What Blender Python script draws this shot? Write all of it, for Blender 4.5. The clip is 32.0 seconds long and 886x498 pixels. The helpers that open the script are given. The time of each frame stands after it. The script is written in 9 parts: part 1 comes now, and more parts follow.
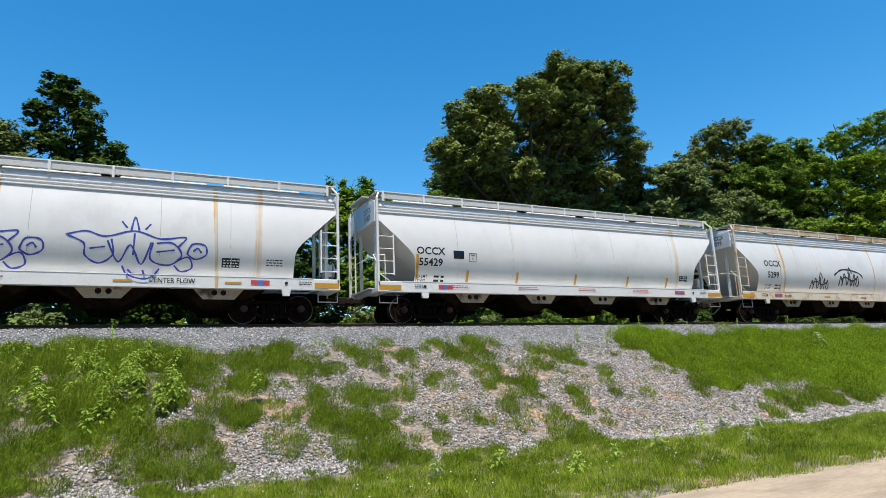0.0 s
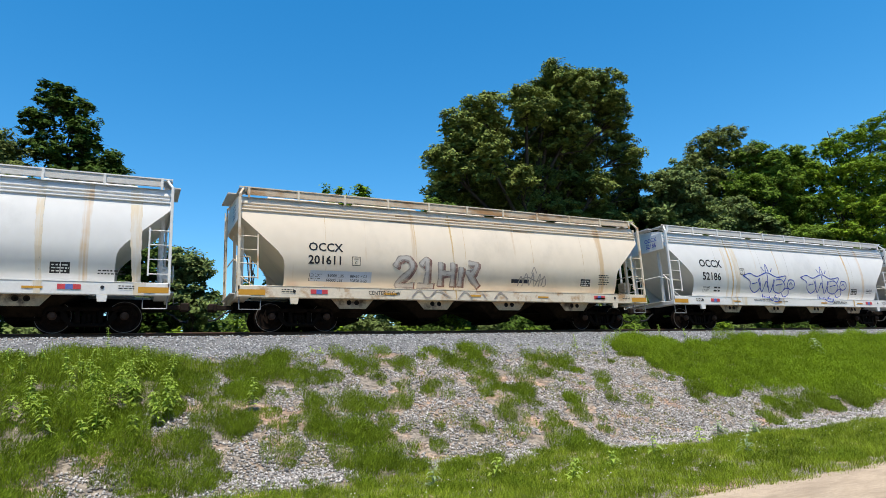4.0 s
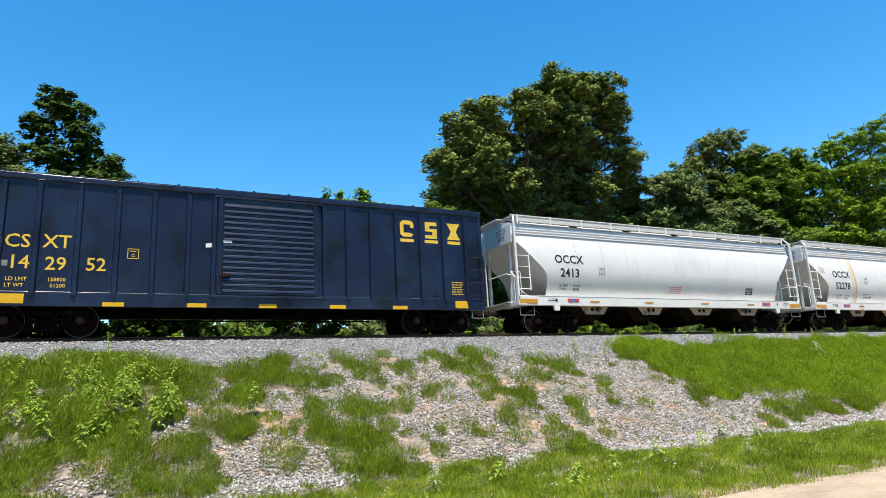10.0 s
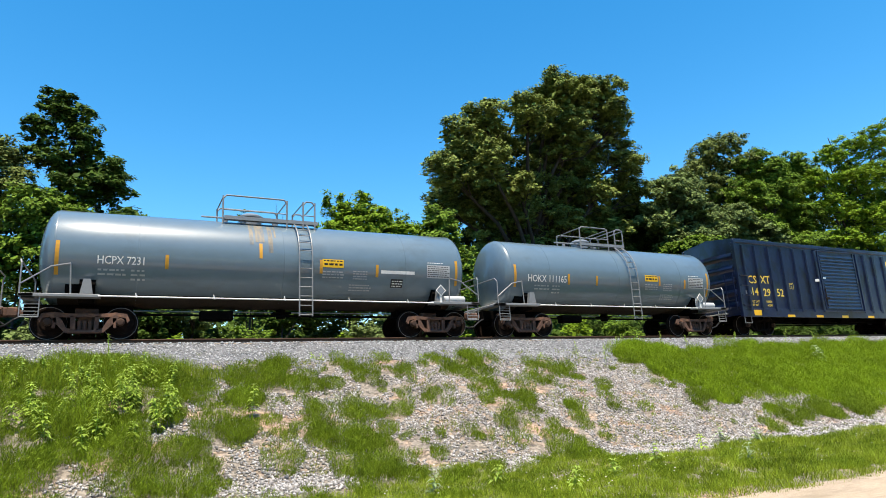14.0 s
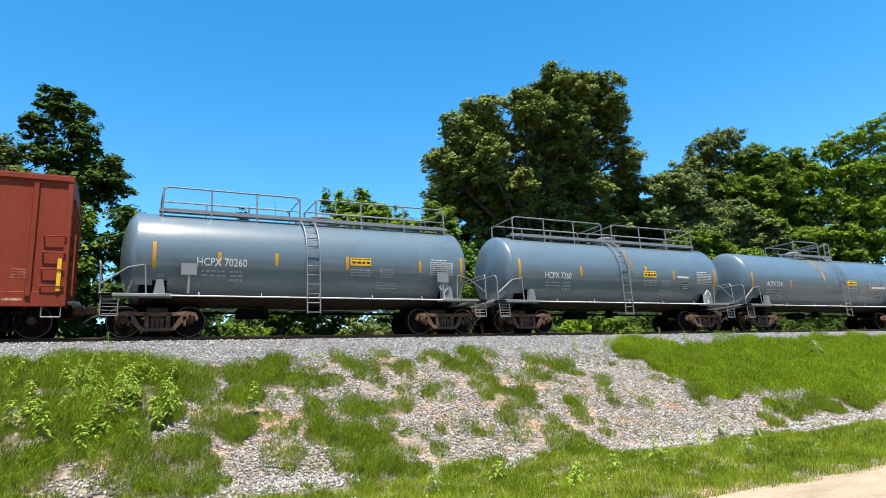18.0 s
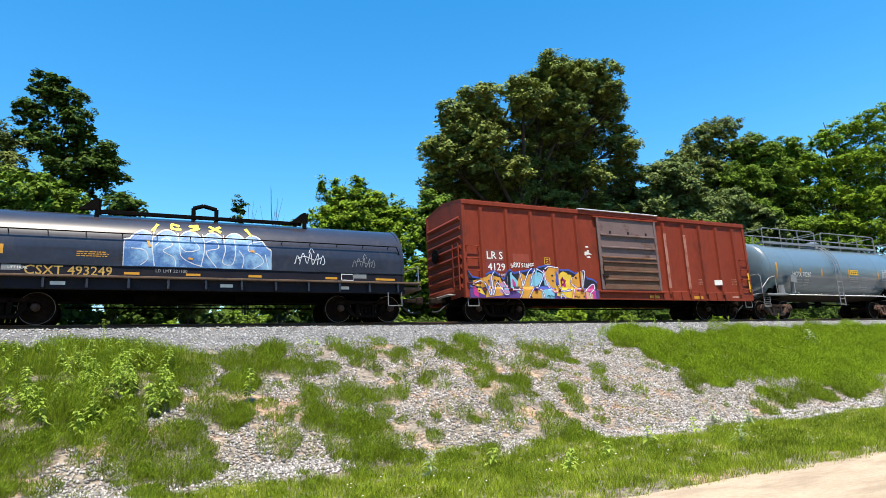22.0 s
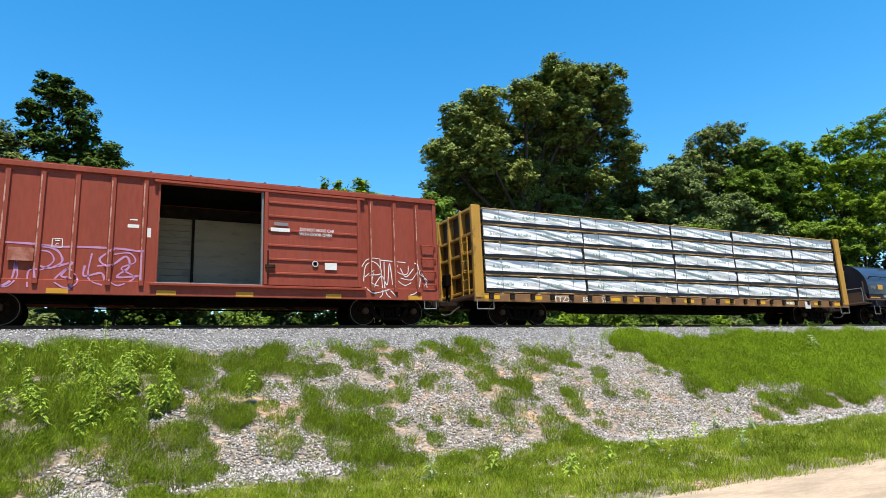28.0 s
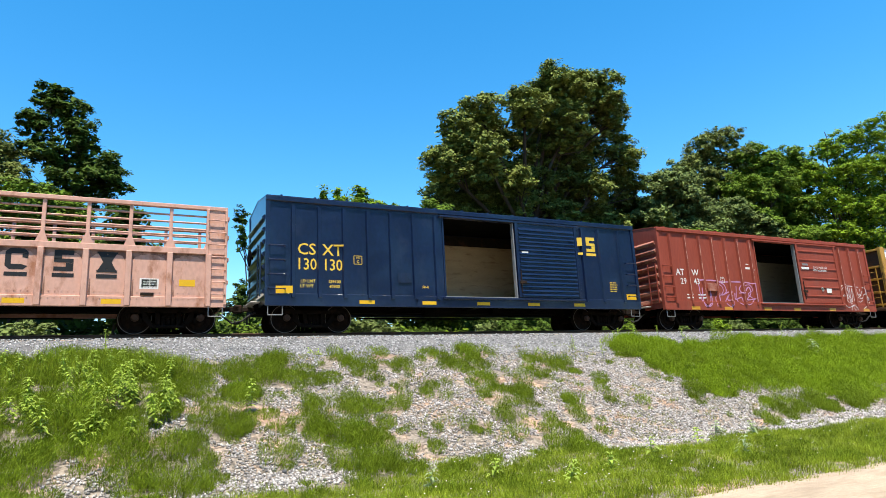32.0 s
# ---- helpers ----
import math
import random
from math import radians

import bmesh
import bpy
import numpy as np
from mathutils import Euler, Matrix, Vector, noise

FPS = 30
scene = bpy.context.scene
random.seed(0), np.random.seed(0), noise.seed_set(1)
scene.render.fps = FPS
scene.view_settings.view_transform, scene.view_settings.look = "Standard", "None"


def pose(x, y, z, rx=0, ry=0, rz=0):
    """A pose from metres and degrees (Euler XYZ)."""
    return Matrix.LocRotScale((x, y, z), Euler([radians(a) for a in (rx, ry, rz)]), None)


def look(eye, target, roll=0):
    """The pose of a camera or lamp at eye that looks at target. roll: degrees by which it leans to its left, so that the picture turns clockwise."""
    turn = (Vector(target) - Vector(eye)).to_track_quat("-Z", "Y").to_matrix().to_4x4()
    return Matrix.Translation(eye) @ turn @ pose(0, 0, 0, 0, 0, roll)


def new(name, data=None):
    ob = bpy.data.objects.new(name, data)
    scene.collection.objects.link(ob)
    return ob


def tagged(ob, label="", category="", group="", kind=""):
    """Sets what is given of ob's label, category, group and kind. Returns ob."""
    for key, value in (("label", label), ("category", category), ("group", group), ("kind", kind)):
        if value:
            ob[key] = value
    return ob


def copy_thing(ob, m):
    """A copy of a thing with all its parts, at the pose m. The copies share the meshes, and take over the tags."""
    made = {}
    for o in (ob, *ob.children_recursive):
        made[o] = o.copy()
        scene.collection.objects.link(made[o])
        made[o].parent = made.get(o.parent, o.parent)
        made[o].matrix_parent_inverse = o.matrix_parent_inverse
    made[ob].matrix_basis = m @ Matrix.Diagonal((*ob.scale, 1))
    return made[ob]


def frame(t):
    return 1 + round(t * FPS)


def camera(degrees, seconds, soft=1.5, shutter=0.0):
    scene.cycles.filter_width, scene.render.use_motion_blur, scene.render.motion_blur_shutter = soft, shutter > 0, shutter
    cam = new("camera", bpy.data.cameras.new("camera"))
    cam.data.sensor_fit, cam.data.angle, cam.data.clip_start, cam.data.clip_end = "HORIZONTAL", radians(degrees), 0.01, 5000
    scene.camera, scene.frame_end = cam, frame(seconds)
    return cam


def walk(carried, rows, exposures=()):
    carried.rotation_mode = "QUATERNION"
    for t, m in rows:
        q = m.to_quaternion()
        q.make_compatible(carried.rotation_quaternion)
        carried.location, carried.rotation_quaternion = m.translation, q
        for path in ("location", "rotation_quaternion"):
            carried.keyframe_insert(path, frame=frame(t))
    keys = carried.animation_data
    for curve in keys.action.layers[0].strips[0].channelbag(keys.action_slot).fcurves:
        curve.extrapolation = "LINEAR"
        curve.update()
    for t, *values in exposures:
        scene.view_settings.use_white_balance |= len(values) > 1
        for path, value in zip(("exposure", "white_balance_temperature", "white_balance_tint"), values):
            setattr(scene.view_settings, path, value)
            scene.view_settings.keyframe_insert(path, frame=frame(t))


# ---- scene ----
cam = camera(70.56, 32.0, soft=0.6)
walk(cam, [
    (0, pose(0, -21.24, -1.89, 101.50, 2.55, -26.01)),
    (0.5, pose(0, -21.24, -1.89, 101.41, 2.57, -25.93)),
    (1, pose(0, -21.24, -1.89, 101.45, 2.50, -25.81)),
    (1.5, pose(0, -21.24, -1.89, 101.40, 2.59, -25.93)),
    (2, pose(0, -21.24, -1.89, 101.57, 2.46, -25.95)),
    (2.5, pose(0, -21.24, -1.89, 101.52, 2.62, -25.96)),
    (3, pose(0, -21.24, -1.89, 101.57, 2.78, -26.02)),
    (3.5, pose(0, -21.24, -1.89, 101.97, 2.78, -26.23)),
    (5.5, pose(0, -21.24, -1.89, 102.34, 2.68, -26.23)),
    (6, pose(0, -21.24, -1.89, 102.46, 2.64, -26.13)),
    (6.5, pose(0, -21.24, -1.89, 102.52, 2.63, -26.11)),
    (7, pose(0, -21.24, -1.89, 102.39, 2.63, -26.07)),
    (7.5, pose(0, -21.24, -1.89, 102.34, 2.65, -26.09)),
    (8, pose(0, -21.24, -1.89, 102.35, 2.53, -26.07)),
    (8.5, pose(0, -21.24, -1.89, 102.53, 2.83, -26.26)),
    (9, pose(0, -21.24, -1.89, 102.45, 2.95, -26.27)),
    (9.5, pose(0, -21.24, -1.89, 102.41, 3.04, -26.19)),
    (10, pose(0, -21.24, -1.89, 102.49, 2.87, -26.21)),
    (10.5, pose(0, -21.24, -1.89, 102.73, 2.93, -26.21)),
    (11, pose(0, -21.24, -1.89, 102.68, 2.97, -26.21)),
    (11.5, pose(0, -21.24, -1.89, 102.69, 2.94, -26.14)),
    (12, pose(0, -21.24, -1.89, 102.73, 2.91, -26.20)),
    (12.5, pose(0, -21.24, -1.89, 102.82, 2.81, -26.20)),
    (13, pose(0, -21.24, -1.89, 102.72, 2.83, -26.21)),
    (13.5, pose(0, -21.24, -1.89, 102.64, 2.84, -26.20)),
    (14, pose(0, -21.24, -1.89, 102.75, 2.71, -26.21)),
    (14.5, pose(0, -21.24, -1.89, 102.88, 2.79, -26.31)),
    (16.5, pose(0, -21.24, -1.89, 102.99, 2.73, -26.24)),
    (17, pose(0, -21.24, -1.89, 102.86, 2.83, -26.24)),
    (17.5, pose(0, -21.24, -1.89, 102.67, 2.92, -26.20)),
    (18, pose(0, -21.24, -1.89, 102.46, 2.96, -26.23)),
    (18.5, pose(0, -21.24, -1.89, 102.46, 2.97, -26.27)),
    (19, pose(0, -21.24, -1.89, 102.19, 3.06, -26.24)),
    (19.5, pose(0, -21.24, -1.89, 101.77, 3.04, -26.34)),
    (20, pose(0, -21.24, -1.89, 101.80, 2.87, -26.22)),
    (20.5, pose(0, -21.24, -1.89, 101.35, 3.11, -26.46)),
    (21, pose(0, -21.24, -1.89, 101.34, 2.98, -26.54)),
    (21.5, pose(0, -21.24, -1.89, 101.29, 2.99, -26.59)),
    (22, pose(0, -21.24, -1.89, 101.35, 2.83, -26.61)),
    (22.5, pose(0, -21.24, -1.89, 101.44, 2.87, -26.80)),
    (23, pose(0, -21.24, -1.89, 101.33, 2.94, -26.68)),
    (23.5, pose(0, -21.24, -1.89, 101.21, 2.91, -26.64)),
    (24, pose(0, -21.24, -1.89, 101.35, 2.81, -26.57)),
    (24.5, pose(0, -21.24, -1.89, 101.47, 2.84, -26.64)),
    (25, pose(0, -21.24, -1.89, 101.42, 2.93, -26.61)),
    (25.5, pose(0, -21.24, -1.89, 101.34, 2.90, -26.63)),
    (27.5, pose(0, -21.24, -1.89, 101.58, 2.45, -26.53)),
    (28, pose(0, -21.24, -1.89, 101.64, 2.44, -26.49)),
    (28.5, pose(0, -21.24, -1.89, 101.53, 2.36, -26.47)),
    (29, pose(0, -21.24, -1.89, 101.83, 2.35, -26.54)),
    (29.5, pose(0, -21.24, -1.89, 101.63, 2.36, -26.40)),
    (30, pose(0, -21.24, -1.89, 101.72, 2.40, -26.54)),
    (30.5, pose(0, -21.24, -1.89, 102.42, 2.51, -26.59)),
    (31, pose(0, -21.24, -1.89, 102.34, 2.85, -26.47)),
    (31.5, pose(0, -21.24, -1.89, 102.28, 2.86, -26.43)),
    (32, pose(0, -21.24, -1.89, 102.24, 2.87, -26.44)),
], exposures=[(0.0, 0.47, 6850, 10), (3.5, 0.5, 6850, 10), (6.0, 0.5, 6850, 10), (8.0, 0.52, 6850, 10), (9.0, 0.72, 6950, 10), (10.0, 0.8, 7100, 10), (12.0, 0.9, 7250, 10), (14.0, 0.9, 7250, 10), (20.0, 0.97, 7250, 10), (23.0, 0.96, 7100, 10), (24.0, 0.82, 7100, 10), (25.0, 0.8, 7050, 10), (28.0, 0.87, 7050, 10), (32.0, 1.0, 7150, 10)])

# ---------------------------------------------------------------- light
SUN_AZ, SUN_EL = -18.0, 72.5   # degrees from -y towards +x, and above the ground
world = bpy.data.worlds.new("sky")
scene.world = world
world.use_nodes = True
wn = world.node_tree.nodes
sky = wn.new("ShaderNodeTexSky")
sky.sky_type = "NISHITA"
sky.sun_disc = False
sky.sun_elevation = radians(SUN_EL)
sky.sun_rotation = radians(180 - SUN_AZ)
sky.air_density, sky.dust_density, sky.ozone_density = 1.0, 0.2, 3.5
wn["Background"].inputs["Strength"].default_value = 0.15
deeper = wn.new("ShaderNodeHueSaturation")
deeper.inputs["Saturation"].default_value, deeper.inputs["Hue"].default_value = 1.38, 0.494
world.node_tree.links.new(sky.outputs["Color"], deeper.inputs["Color"])
world.node_tree.links.new(deeper.outputs["Color"], wn["Background"].inputs["Color"])
sun = new("sun", bpy.data.lights.new("sun", "SUN"))
sun.data.energy, sun.data.angle, sun.data.color = 4.6, radians(0.53), (1.0, 0.945, 0.85)
sa, se = radians(SUN_AZ), radians(SUN_EL)
sun.matrix_world = look((60 * math.sin(sa) * math.cos(se), -60 * math.cos(sa) * math.cos(se), 60 * math.sin(se)), (0, 0, 0))

# ---------------------------------------------------------------- materials
def surface(name, color, rough=0.6, metal=0.0, vary=0.12, scale=3.0, bump=0.0, bump_scale=40.0,
            stain=None, stain_scale=1.2, stain_at=0.62, stretch=(1, 1, 1), spread=0.0, trans=0.0, spec=0.35):
    """A procedural surface: two scales of tone, stains of one colour, fine relief, and a tone of its own for every object or island."""
    m = bpy.data.materials.new(name)
    m.use_nodes = True
    nt = m.node_tree
    n, ln = nt.nodes, nt.links
    b = n["Principled BSDF"]
    tc = n.new("ShaderNodeTexCoord")
    mp = n.new("ShaderNodeMapping")
    mp.inputs["Scale"].default_value = stretch
    ln.new(tc.outputs["Object"], mp.inputs["Vector"])
    big = n.new("ShaderNodeTexNoise")
    big.inputs["Scale"].default_value, big.inputs["Detail"].default_value = scale, 5
    fine = n.new("ShaderNodeTexNoise")
    fine.inputs["Scale"].default_value, fine.inputs["Detail"].default_value = scale * 11, 3
    for q in (big, fine):
        ln.new(mp.outputs["Vector"], q.inputs["Vector"])
    add = n.new("ShaderNodeMath")
    add.operation = "ADD"
    ln.new(big.outputs["Fac"], add.inputs[0])
    ln.new(fine.outputs["Fac"], add.inputs[1])
    rng = n.new("ShaderNodeMapRange")
    rng.inputs["From Min"].default_value, rng.inputs["From Max"].default_value = 0.6, 1.4
    rng.inputs["To Min"].default_value, rng.inputs["To Max"].default_value = 1 - vary, 1 + vary
    ln.new(add.outputs[0], rng.inputs["Value"])
    val = rng.outputs["Result"]
    if spread:
        geo = n.new("ShaderNodeNewGeometry")
        r2 = n.new("ShaderNodeMapRange")
        r2.inputs["To Min"].default_value, r2.inputs["To Max"].default_value = 1 - spread, 1 + spread
        ln.new(geo.outputs["Random Per Island"], r2.inputs["Value"])
        mu = n.new("ShaderNodeMath")
        mu.operation = "MULTIPLY"
        ln.new(val, mu.inputs[0])
        ln.new(r2.outputs["Result"], mu.inputs[1])
        val = mu.outputs[0]
    col = n.new("ShaderNodeVectorMath")
    col.operation = "SCALE"
    col.inputs[0].default_value = color
    ln.new(val, col.inputs["Scale"])
    out = col.outputs["Vector"]
    if stain:
        st = n.new("ShaderNodeTexNoise")
        st.inputs["Scale"].default_value, st.inputs["Detail"].default_value = stain_scale, 8
        st.inputs["Roughness"].default_value = 0.65
        ln.new(mp.outputs["Vector"], st.inputs["Vector"])
        sr = n.new("ShaderNodeMapRange")
        sr.inputs["From Min"].default_value, sr.inputs["From Max"].default_value = stain_at - 0.06, stain_at + 0.08
        ln.new(st.outputs["Fac"], sr.inputs["Value"])
        mx = n.new("ShaderNodeMix")
        mx.data_type = "RGBA"
        ln.new(sr.outputs["Result"], mx.inputs["Factor"])
        ln.new(out, mx.inputs["A"])
        mx.inputs["B"].default_value = (*stain, 1)
        out = mx.outputs["Result"]
    ln.new(out, b.inputs["Base Color"])
    b.inputs["Roughness"].default_value, b.inputs["Metallic"].default_value, b.inputs["Specular IOR Level"].default_value = rough, metal, spec
    if bump:
        bn = n.new("ShaderNodeTexNoise")
        bn.inputs["Scale"].default_value, bn.inputs["Detail"].default_value = bump_scale, 4
        ln.new(mp.outputs["Vector"], bn.inputs["Vector"])
        bp = n.new("ShaderNodeBump")
        bp.inputs["Strength"].default_value, bp.inputs["Distance"].default_value = bump, 0.02
        ln.new(bn.outputs["Fac"], bp.inputs["Height"])
        ln.new(bp.outputs["Normal"], b.inputs["Normal"])
    if trans:
        tr = n.new("ShaderNodeBsdfTranslucent")
        ln.new(out, tr.inputs["Color"])
        ms = n.new("ShaderNodeMixShader")
        ms.inputs[0].default_value = trans
        ln.new(b.outputs[0], ms.inputs[1])
        ln.new(tr.outputs[0], ms.inputs[2])
        ln.new(ms.outputs[0], n["Material Output"].inputs["Surface"])
    return m


M_RUST = surface("rust_streak", (0.42, 0.24, 0.09), 0.8, 0, 0.25, 4, 0.1, 60, (0.5, 0.32, 0.14), 6, 0.5, (6, 1, 0.4))
M_NAVY = surface("navy_boxcar_paint", (0.006, 0.0122, 0.042), 0.36, 0, 0.3, 0.8, 0.3, 1.6, (0.004, 0.005, 0.011), 1.6, 0.55, (1, 1, 0.6), spec=0.3)
M_RED = surface("oxide_red_paint", (0.215, 0.037, 0.019), 0.6, 0, 0.16, 0.8, 0.05, 3, (0.14, 0.03, 0.018), 1.4, 0.6, (1, 1, 0.35), spec=0.15)
M_RED2 = surface("faded_red_paint", (0.27, 0.058, 0.037), 0.65, 0, 0.16, 0.8, 0.05, 3, (0.24, 0.075, 0.055), 1.5, 0.66, (1.4, 1, 0.3), spec=0.15)
M_PINK = surface("faded_pink_paint", (0.58, 0.335, 0.265), 0.75, 0, 0.16, 1.0, 0.06, 6, (0.33, 0.14, 0.08), 1.8, 0.60, (1, 1, 0.5))
M_COIL = surface("coil_cover_black", (0.022, 0.023, 0.036), 0.38, 0, 0.25, 1.0, 0.03, 5, (0.042, 0.036, 0.04), 2, 0.62, (1, 1, 0.6), spec=0.2)
M_YELCAR = surface("mustard_yellow_paint", (0.45, 0.24, 0.04), 0.6, 0, 0.15, 1.5, 0.04, 8, (0.12, 0.06, 0.03), 2, 0.62)
# grimy steel taken near black, with the shade under the cars in its colour
M_DARK = surface("shaded_grime_black", (0.004, 0.0036, 0.0033), 0.95, 0, 0.4, 3, 0.3, 30, (0.012, 0.008, 0.006), 3, 0.62, spec=0.05)
M_STEEL = surface("truck_steel", (0.022, 0.016, 0.013), 0.85, 0, 0.35, 4, 0.3, 40, (0.06, 0.03, 0.017), 4, 0.6, spec=0.12)
M_RIM = surface("wheel_rim_steel", (0.16, 0.15, 0.14), 0.5, 0, 0.3, 6, spec=0.3)
M_RAIL = surface("rail_steel", (0.10, 0.06, 0.04), 0.6, 0.4, 0.3, 3)
M_TIE = surface("tie_wood", (0.03, 0.023, 0.018), 0.95, 0, 0.3, 4, 0.4, 30)
M_GREYMETAL = surface("grey_painted_metal", (0.22, 0.23, 0.24), 0.5, 0.2, 0.12, 5)
M_YELLOW = surface("reflector_yellow", (0.72, 0.42, 0.02), 0.45, 0, 0.08, 6)
M_ORANGE = surface("orange_decal", (0.55, 0.27, 0.03), 0.5, 0, 0.1, 6)
M_BLACK = surface("black_lettering", (0.015, 0.016, 0.018), 0.5, 0, 0.2, 8)
M_WLET = surface("white_lettering", (0.72, 0.72, 0.70), 0.5, 0, 0.1, 8)
M_GOLD = surface("yellow_lettering", (0.75, 0.50, 0.06), 0.5, 0, 0.1, 8)


# ---------------------------------------------------------------- mesh helpers
class Shape:
    """Points and faces of one mesh."""

    def __init__(self):
        self.v, self.f, self.smooth = [], [], False

    def add(self, vs, fs):
        k = len(self.v)
        self.v += [tuple(p) for p in vs]
        self.f += [tuple(i + k for i in q) for q in fs]
        return self

    def box(self, x0, x1, y0, y1, z0, z1, c=0.0):
        if x0 > x1: x0, x1 = x1, x0
        if y0 > y1: y0, y1 = y1, y0
        if z0 > z1: z0, z1 = z1, z0
        if not c:
            return self.add([(x0, y0, z0), (x1, y0, z0), (x1, y1, z0), (x0, y1, z0), (x0, y0, z1), (x1, y0, z1), (x1, y1, z1), (x0, y1, z1)],
                            [(3, 2, 1, 0), (4, 5, 6, 7), (0, 1, 5, 4), (1, 2, 6, 5), (2, 3, 7, 6), (3, 0, 4, 7)])
        bm = bmesh.new()
        bmesh.ops.create_cube(bm, size=1)
        for p in bm.verts:
            p.co = ((x0 + x1) / 2 + p.co.x * (x1 - x0), (y0 + y1) / 2 + p.co.y * (y1 - y0), (z0 + z1) / 2 + p.co.z * (z1 - z0))
        bmesh.ops.bevel(bm, geom=bm.edges[:], offset=min(c, 0.45 * min(x1 - x0, y1 - y0, z1 - z0)), segments=1, affect="EDGES")
        bm.verts.index_update()
        self.add([p.co for p in bm.verts], [[p.index for p in q.verts] for q in bm.faces])
        bm.free()
        return self

    def rod(self, a, b, r, n=8, r2=None):
        a, b = Vector(a), Vector(b)
        d = (b - a).normalized()
        u = d.orthogonal().normalized()
        w = d.cross(u)
        r2 = r if r2 is None else r2
        vs = []
        for p, q in ((a, r), (b, r2)):
            vs += [p + q * (math.cos(6.28318 * i / n) * u + math.sin(6.28318 * i / n) * w) for i in range(n)]
        fs = [(i, (i + 1) % n, n + (i + 1) % n, n + i) for i in range(n)]
        return self.add(vs, fs + [tuple(range(n))[::-1], tuple(range(n, 2 * n))])

    def pipe(self, pts, r, n=7):
        for a, b in zip(pts, pts[1:]):
            self.rod(a, b, r, n)
        return self

    def prism(self, prof, a, b, axis="x"):
        """A closed outline pushed from a to b along an axis; the outline's pairs are the other two axes in order."""
        def at(p, q):
            return (q, p[0], p[1]) if axis == "x" else (p[0], q, p[1]) if axis == "y" else (p[0], p[1], q)
        n = len(prof)
        vs = [at(p, a) for p in prof] + [at(p, b) for p in prof]
        return self.add(vs, [(i, (i + 1) % n, n + (i + 1) % n, n + i) for i in range(n)] + [tuple(range(n))[::-1], tuple(range(n, 2 * n))])

    def skin(self, rings, close=True, caps=True):
        """A skin over rings of equally many points."""
        n = len(rings[0])
        fs = []
        for k in range(len(rings) - 1):
            for i in range(n if close else n - 1):
                j = (i + 1) % n
                fs.append((k * n + i, k * n + j, k * n + n + j, k * n + n + i))
        if caps:
            fs += [tuple(range(n))[::-1], tuple(range((len(rings) - 1) * n, len(rings) * n))]
        return self.add([p for r in rings for p in r], fs)

    def lathe(self, prof, n=24, axis="y", at=(0, 0, 0)):
        """Pairs (along, radius) turned about an axis."""
        rings = []
        for s, r in prof:
            ring = []
            for i in range(n):
                c, d = r * math.cos(6.28318 * i / n), r * math.sin(6.28318 * i / n)
                p = (c, s, d) if axis == "y" else (s, c, d) if axis == "x" else (c, d, s)
                ring.append((p[0] + at[0], p[1] + at[1], p[2] + at[2]))
            rings.append(ring)
        return self.skin(rings)

    def data(self, name, smooth=None):
        me = bpy.data.meshes.new(name)
        me.from_pydata(self.v, [], self.f)
        bm = bmesh.new()
        bm.from_mesh(me)
        bmesh.ops.recalc_face_normals(bm, faces=bm.faces[:])
        bm.to_mesh(me)
        bm.free()
        if smooth is not None:
            me.shade_smooth()
            me.set_sharp_from_angle(angle=radians(smooth))
        return me


STORE = {}


def part(name, shape, material, parent=None, label="", smooth=None, m=None, key=None):
    """One mesh object under a thing or a part. key: pieces alike share one mesh."""
    if key is not None and key in STORE:
        me = STORE[key]
    else:
        me = shape.data(name, smooth) if isinstance(shape, Shape) else shape
        if not me.materials:
            me.materials.append(material)
        if key is not None:
            STORE[key] = me
    ob = new(name, me)
    if parent is not None:
        ob.parent = parent
    if m is not None:
        ob.matrix_basis = m
    if label:
        ob["label"] = label
    return ob


def bulk(name, verts, faces, material, smooth=False):
    """A big mesh out of arrays: verts (n, 3), faces (m, k)."""
    me = bpy.data.meshes.new(name)
    verts, faces = np.asarray(verts, dtype=np.float32), np.asarray(faces, dtype=np.int32)
    k = faces.shape[1]
    me.vertices.add(len(verts))
    me.vertices.foreach_set("co", verts.ravel())
    me.loops.add(faces.size)
    me.loops.foreach_set("vertex_index", faces.ravel())
    me.polygons.add(len(faces))
    me.polygons.foreach_set("loop_start", np.arange(0, faces.size, k, dtype=np.int32))
    if smooth:
        me.polygons.foreach_set("use_smooth", np.ones(len(faces), dtype=bool))
    me.update(calc_edges=True)
    me.validate()
    if material:
        me.materials.append(material)
    return me


# ---------------------------------------------------------------- ground
PROFILE = [(-2500, -4.2), (-60, -3.55), (-21, -3.5), (-14.85, -3.5), (-14.6, -3.44), (-12.5, -3.42), (-9.6, -3.30), (-4.0, -1.02), (-3.3, -0.83),
           (-1.95, -0.24), (1.95, -0.24), (3.6, -0.95), (9, -0.9), (40, 0.5), (2500, 3.0)]
PY, PZ = [p[0] for p in PROFILE], [p[1] for p in PROFILE]


def level(y):
    return float(np.interp(y, PY, PZ))


def ground_height(x, y):
    z = level(y)
    if -14.3 < y < -2.1:
        w = min(1, (y + 14.3) / 2, (-2.1 - y) / 1.0)
        z += w * (0.13 * noise.noise((x * 0.35, y * 0.35, 1.7)) + 0.05 * noise.noise((x * 1.3, y * 1.3, 4.1)))
    elif y <= -14.3:
        z += 0.02 * noise.noise((x * 0.8, y * 0.8, 2.2)) if y > -40 else 0
    return z


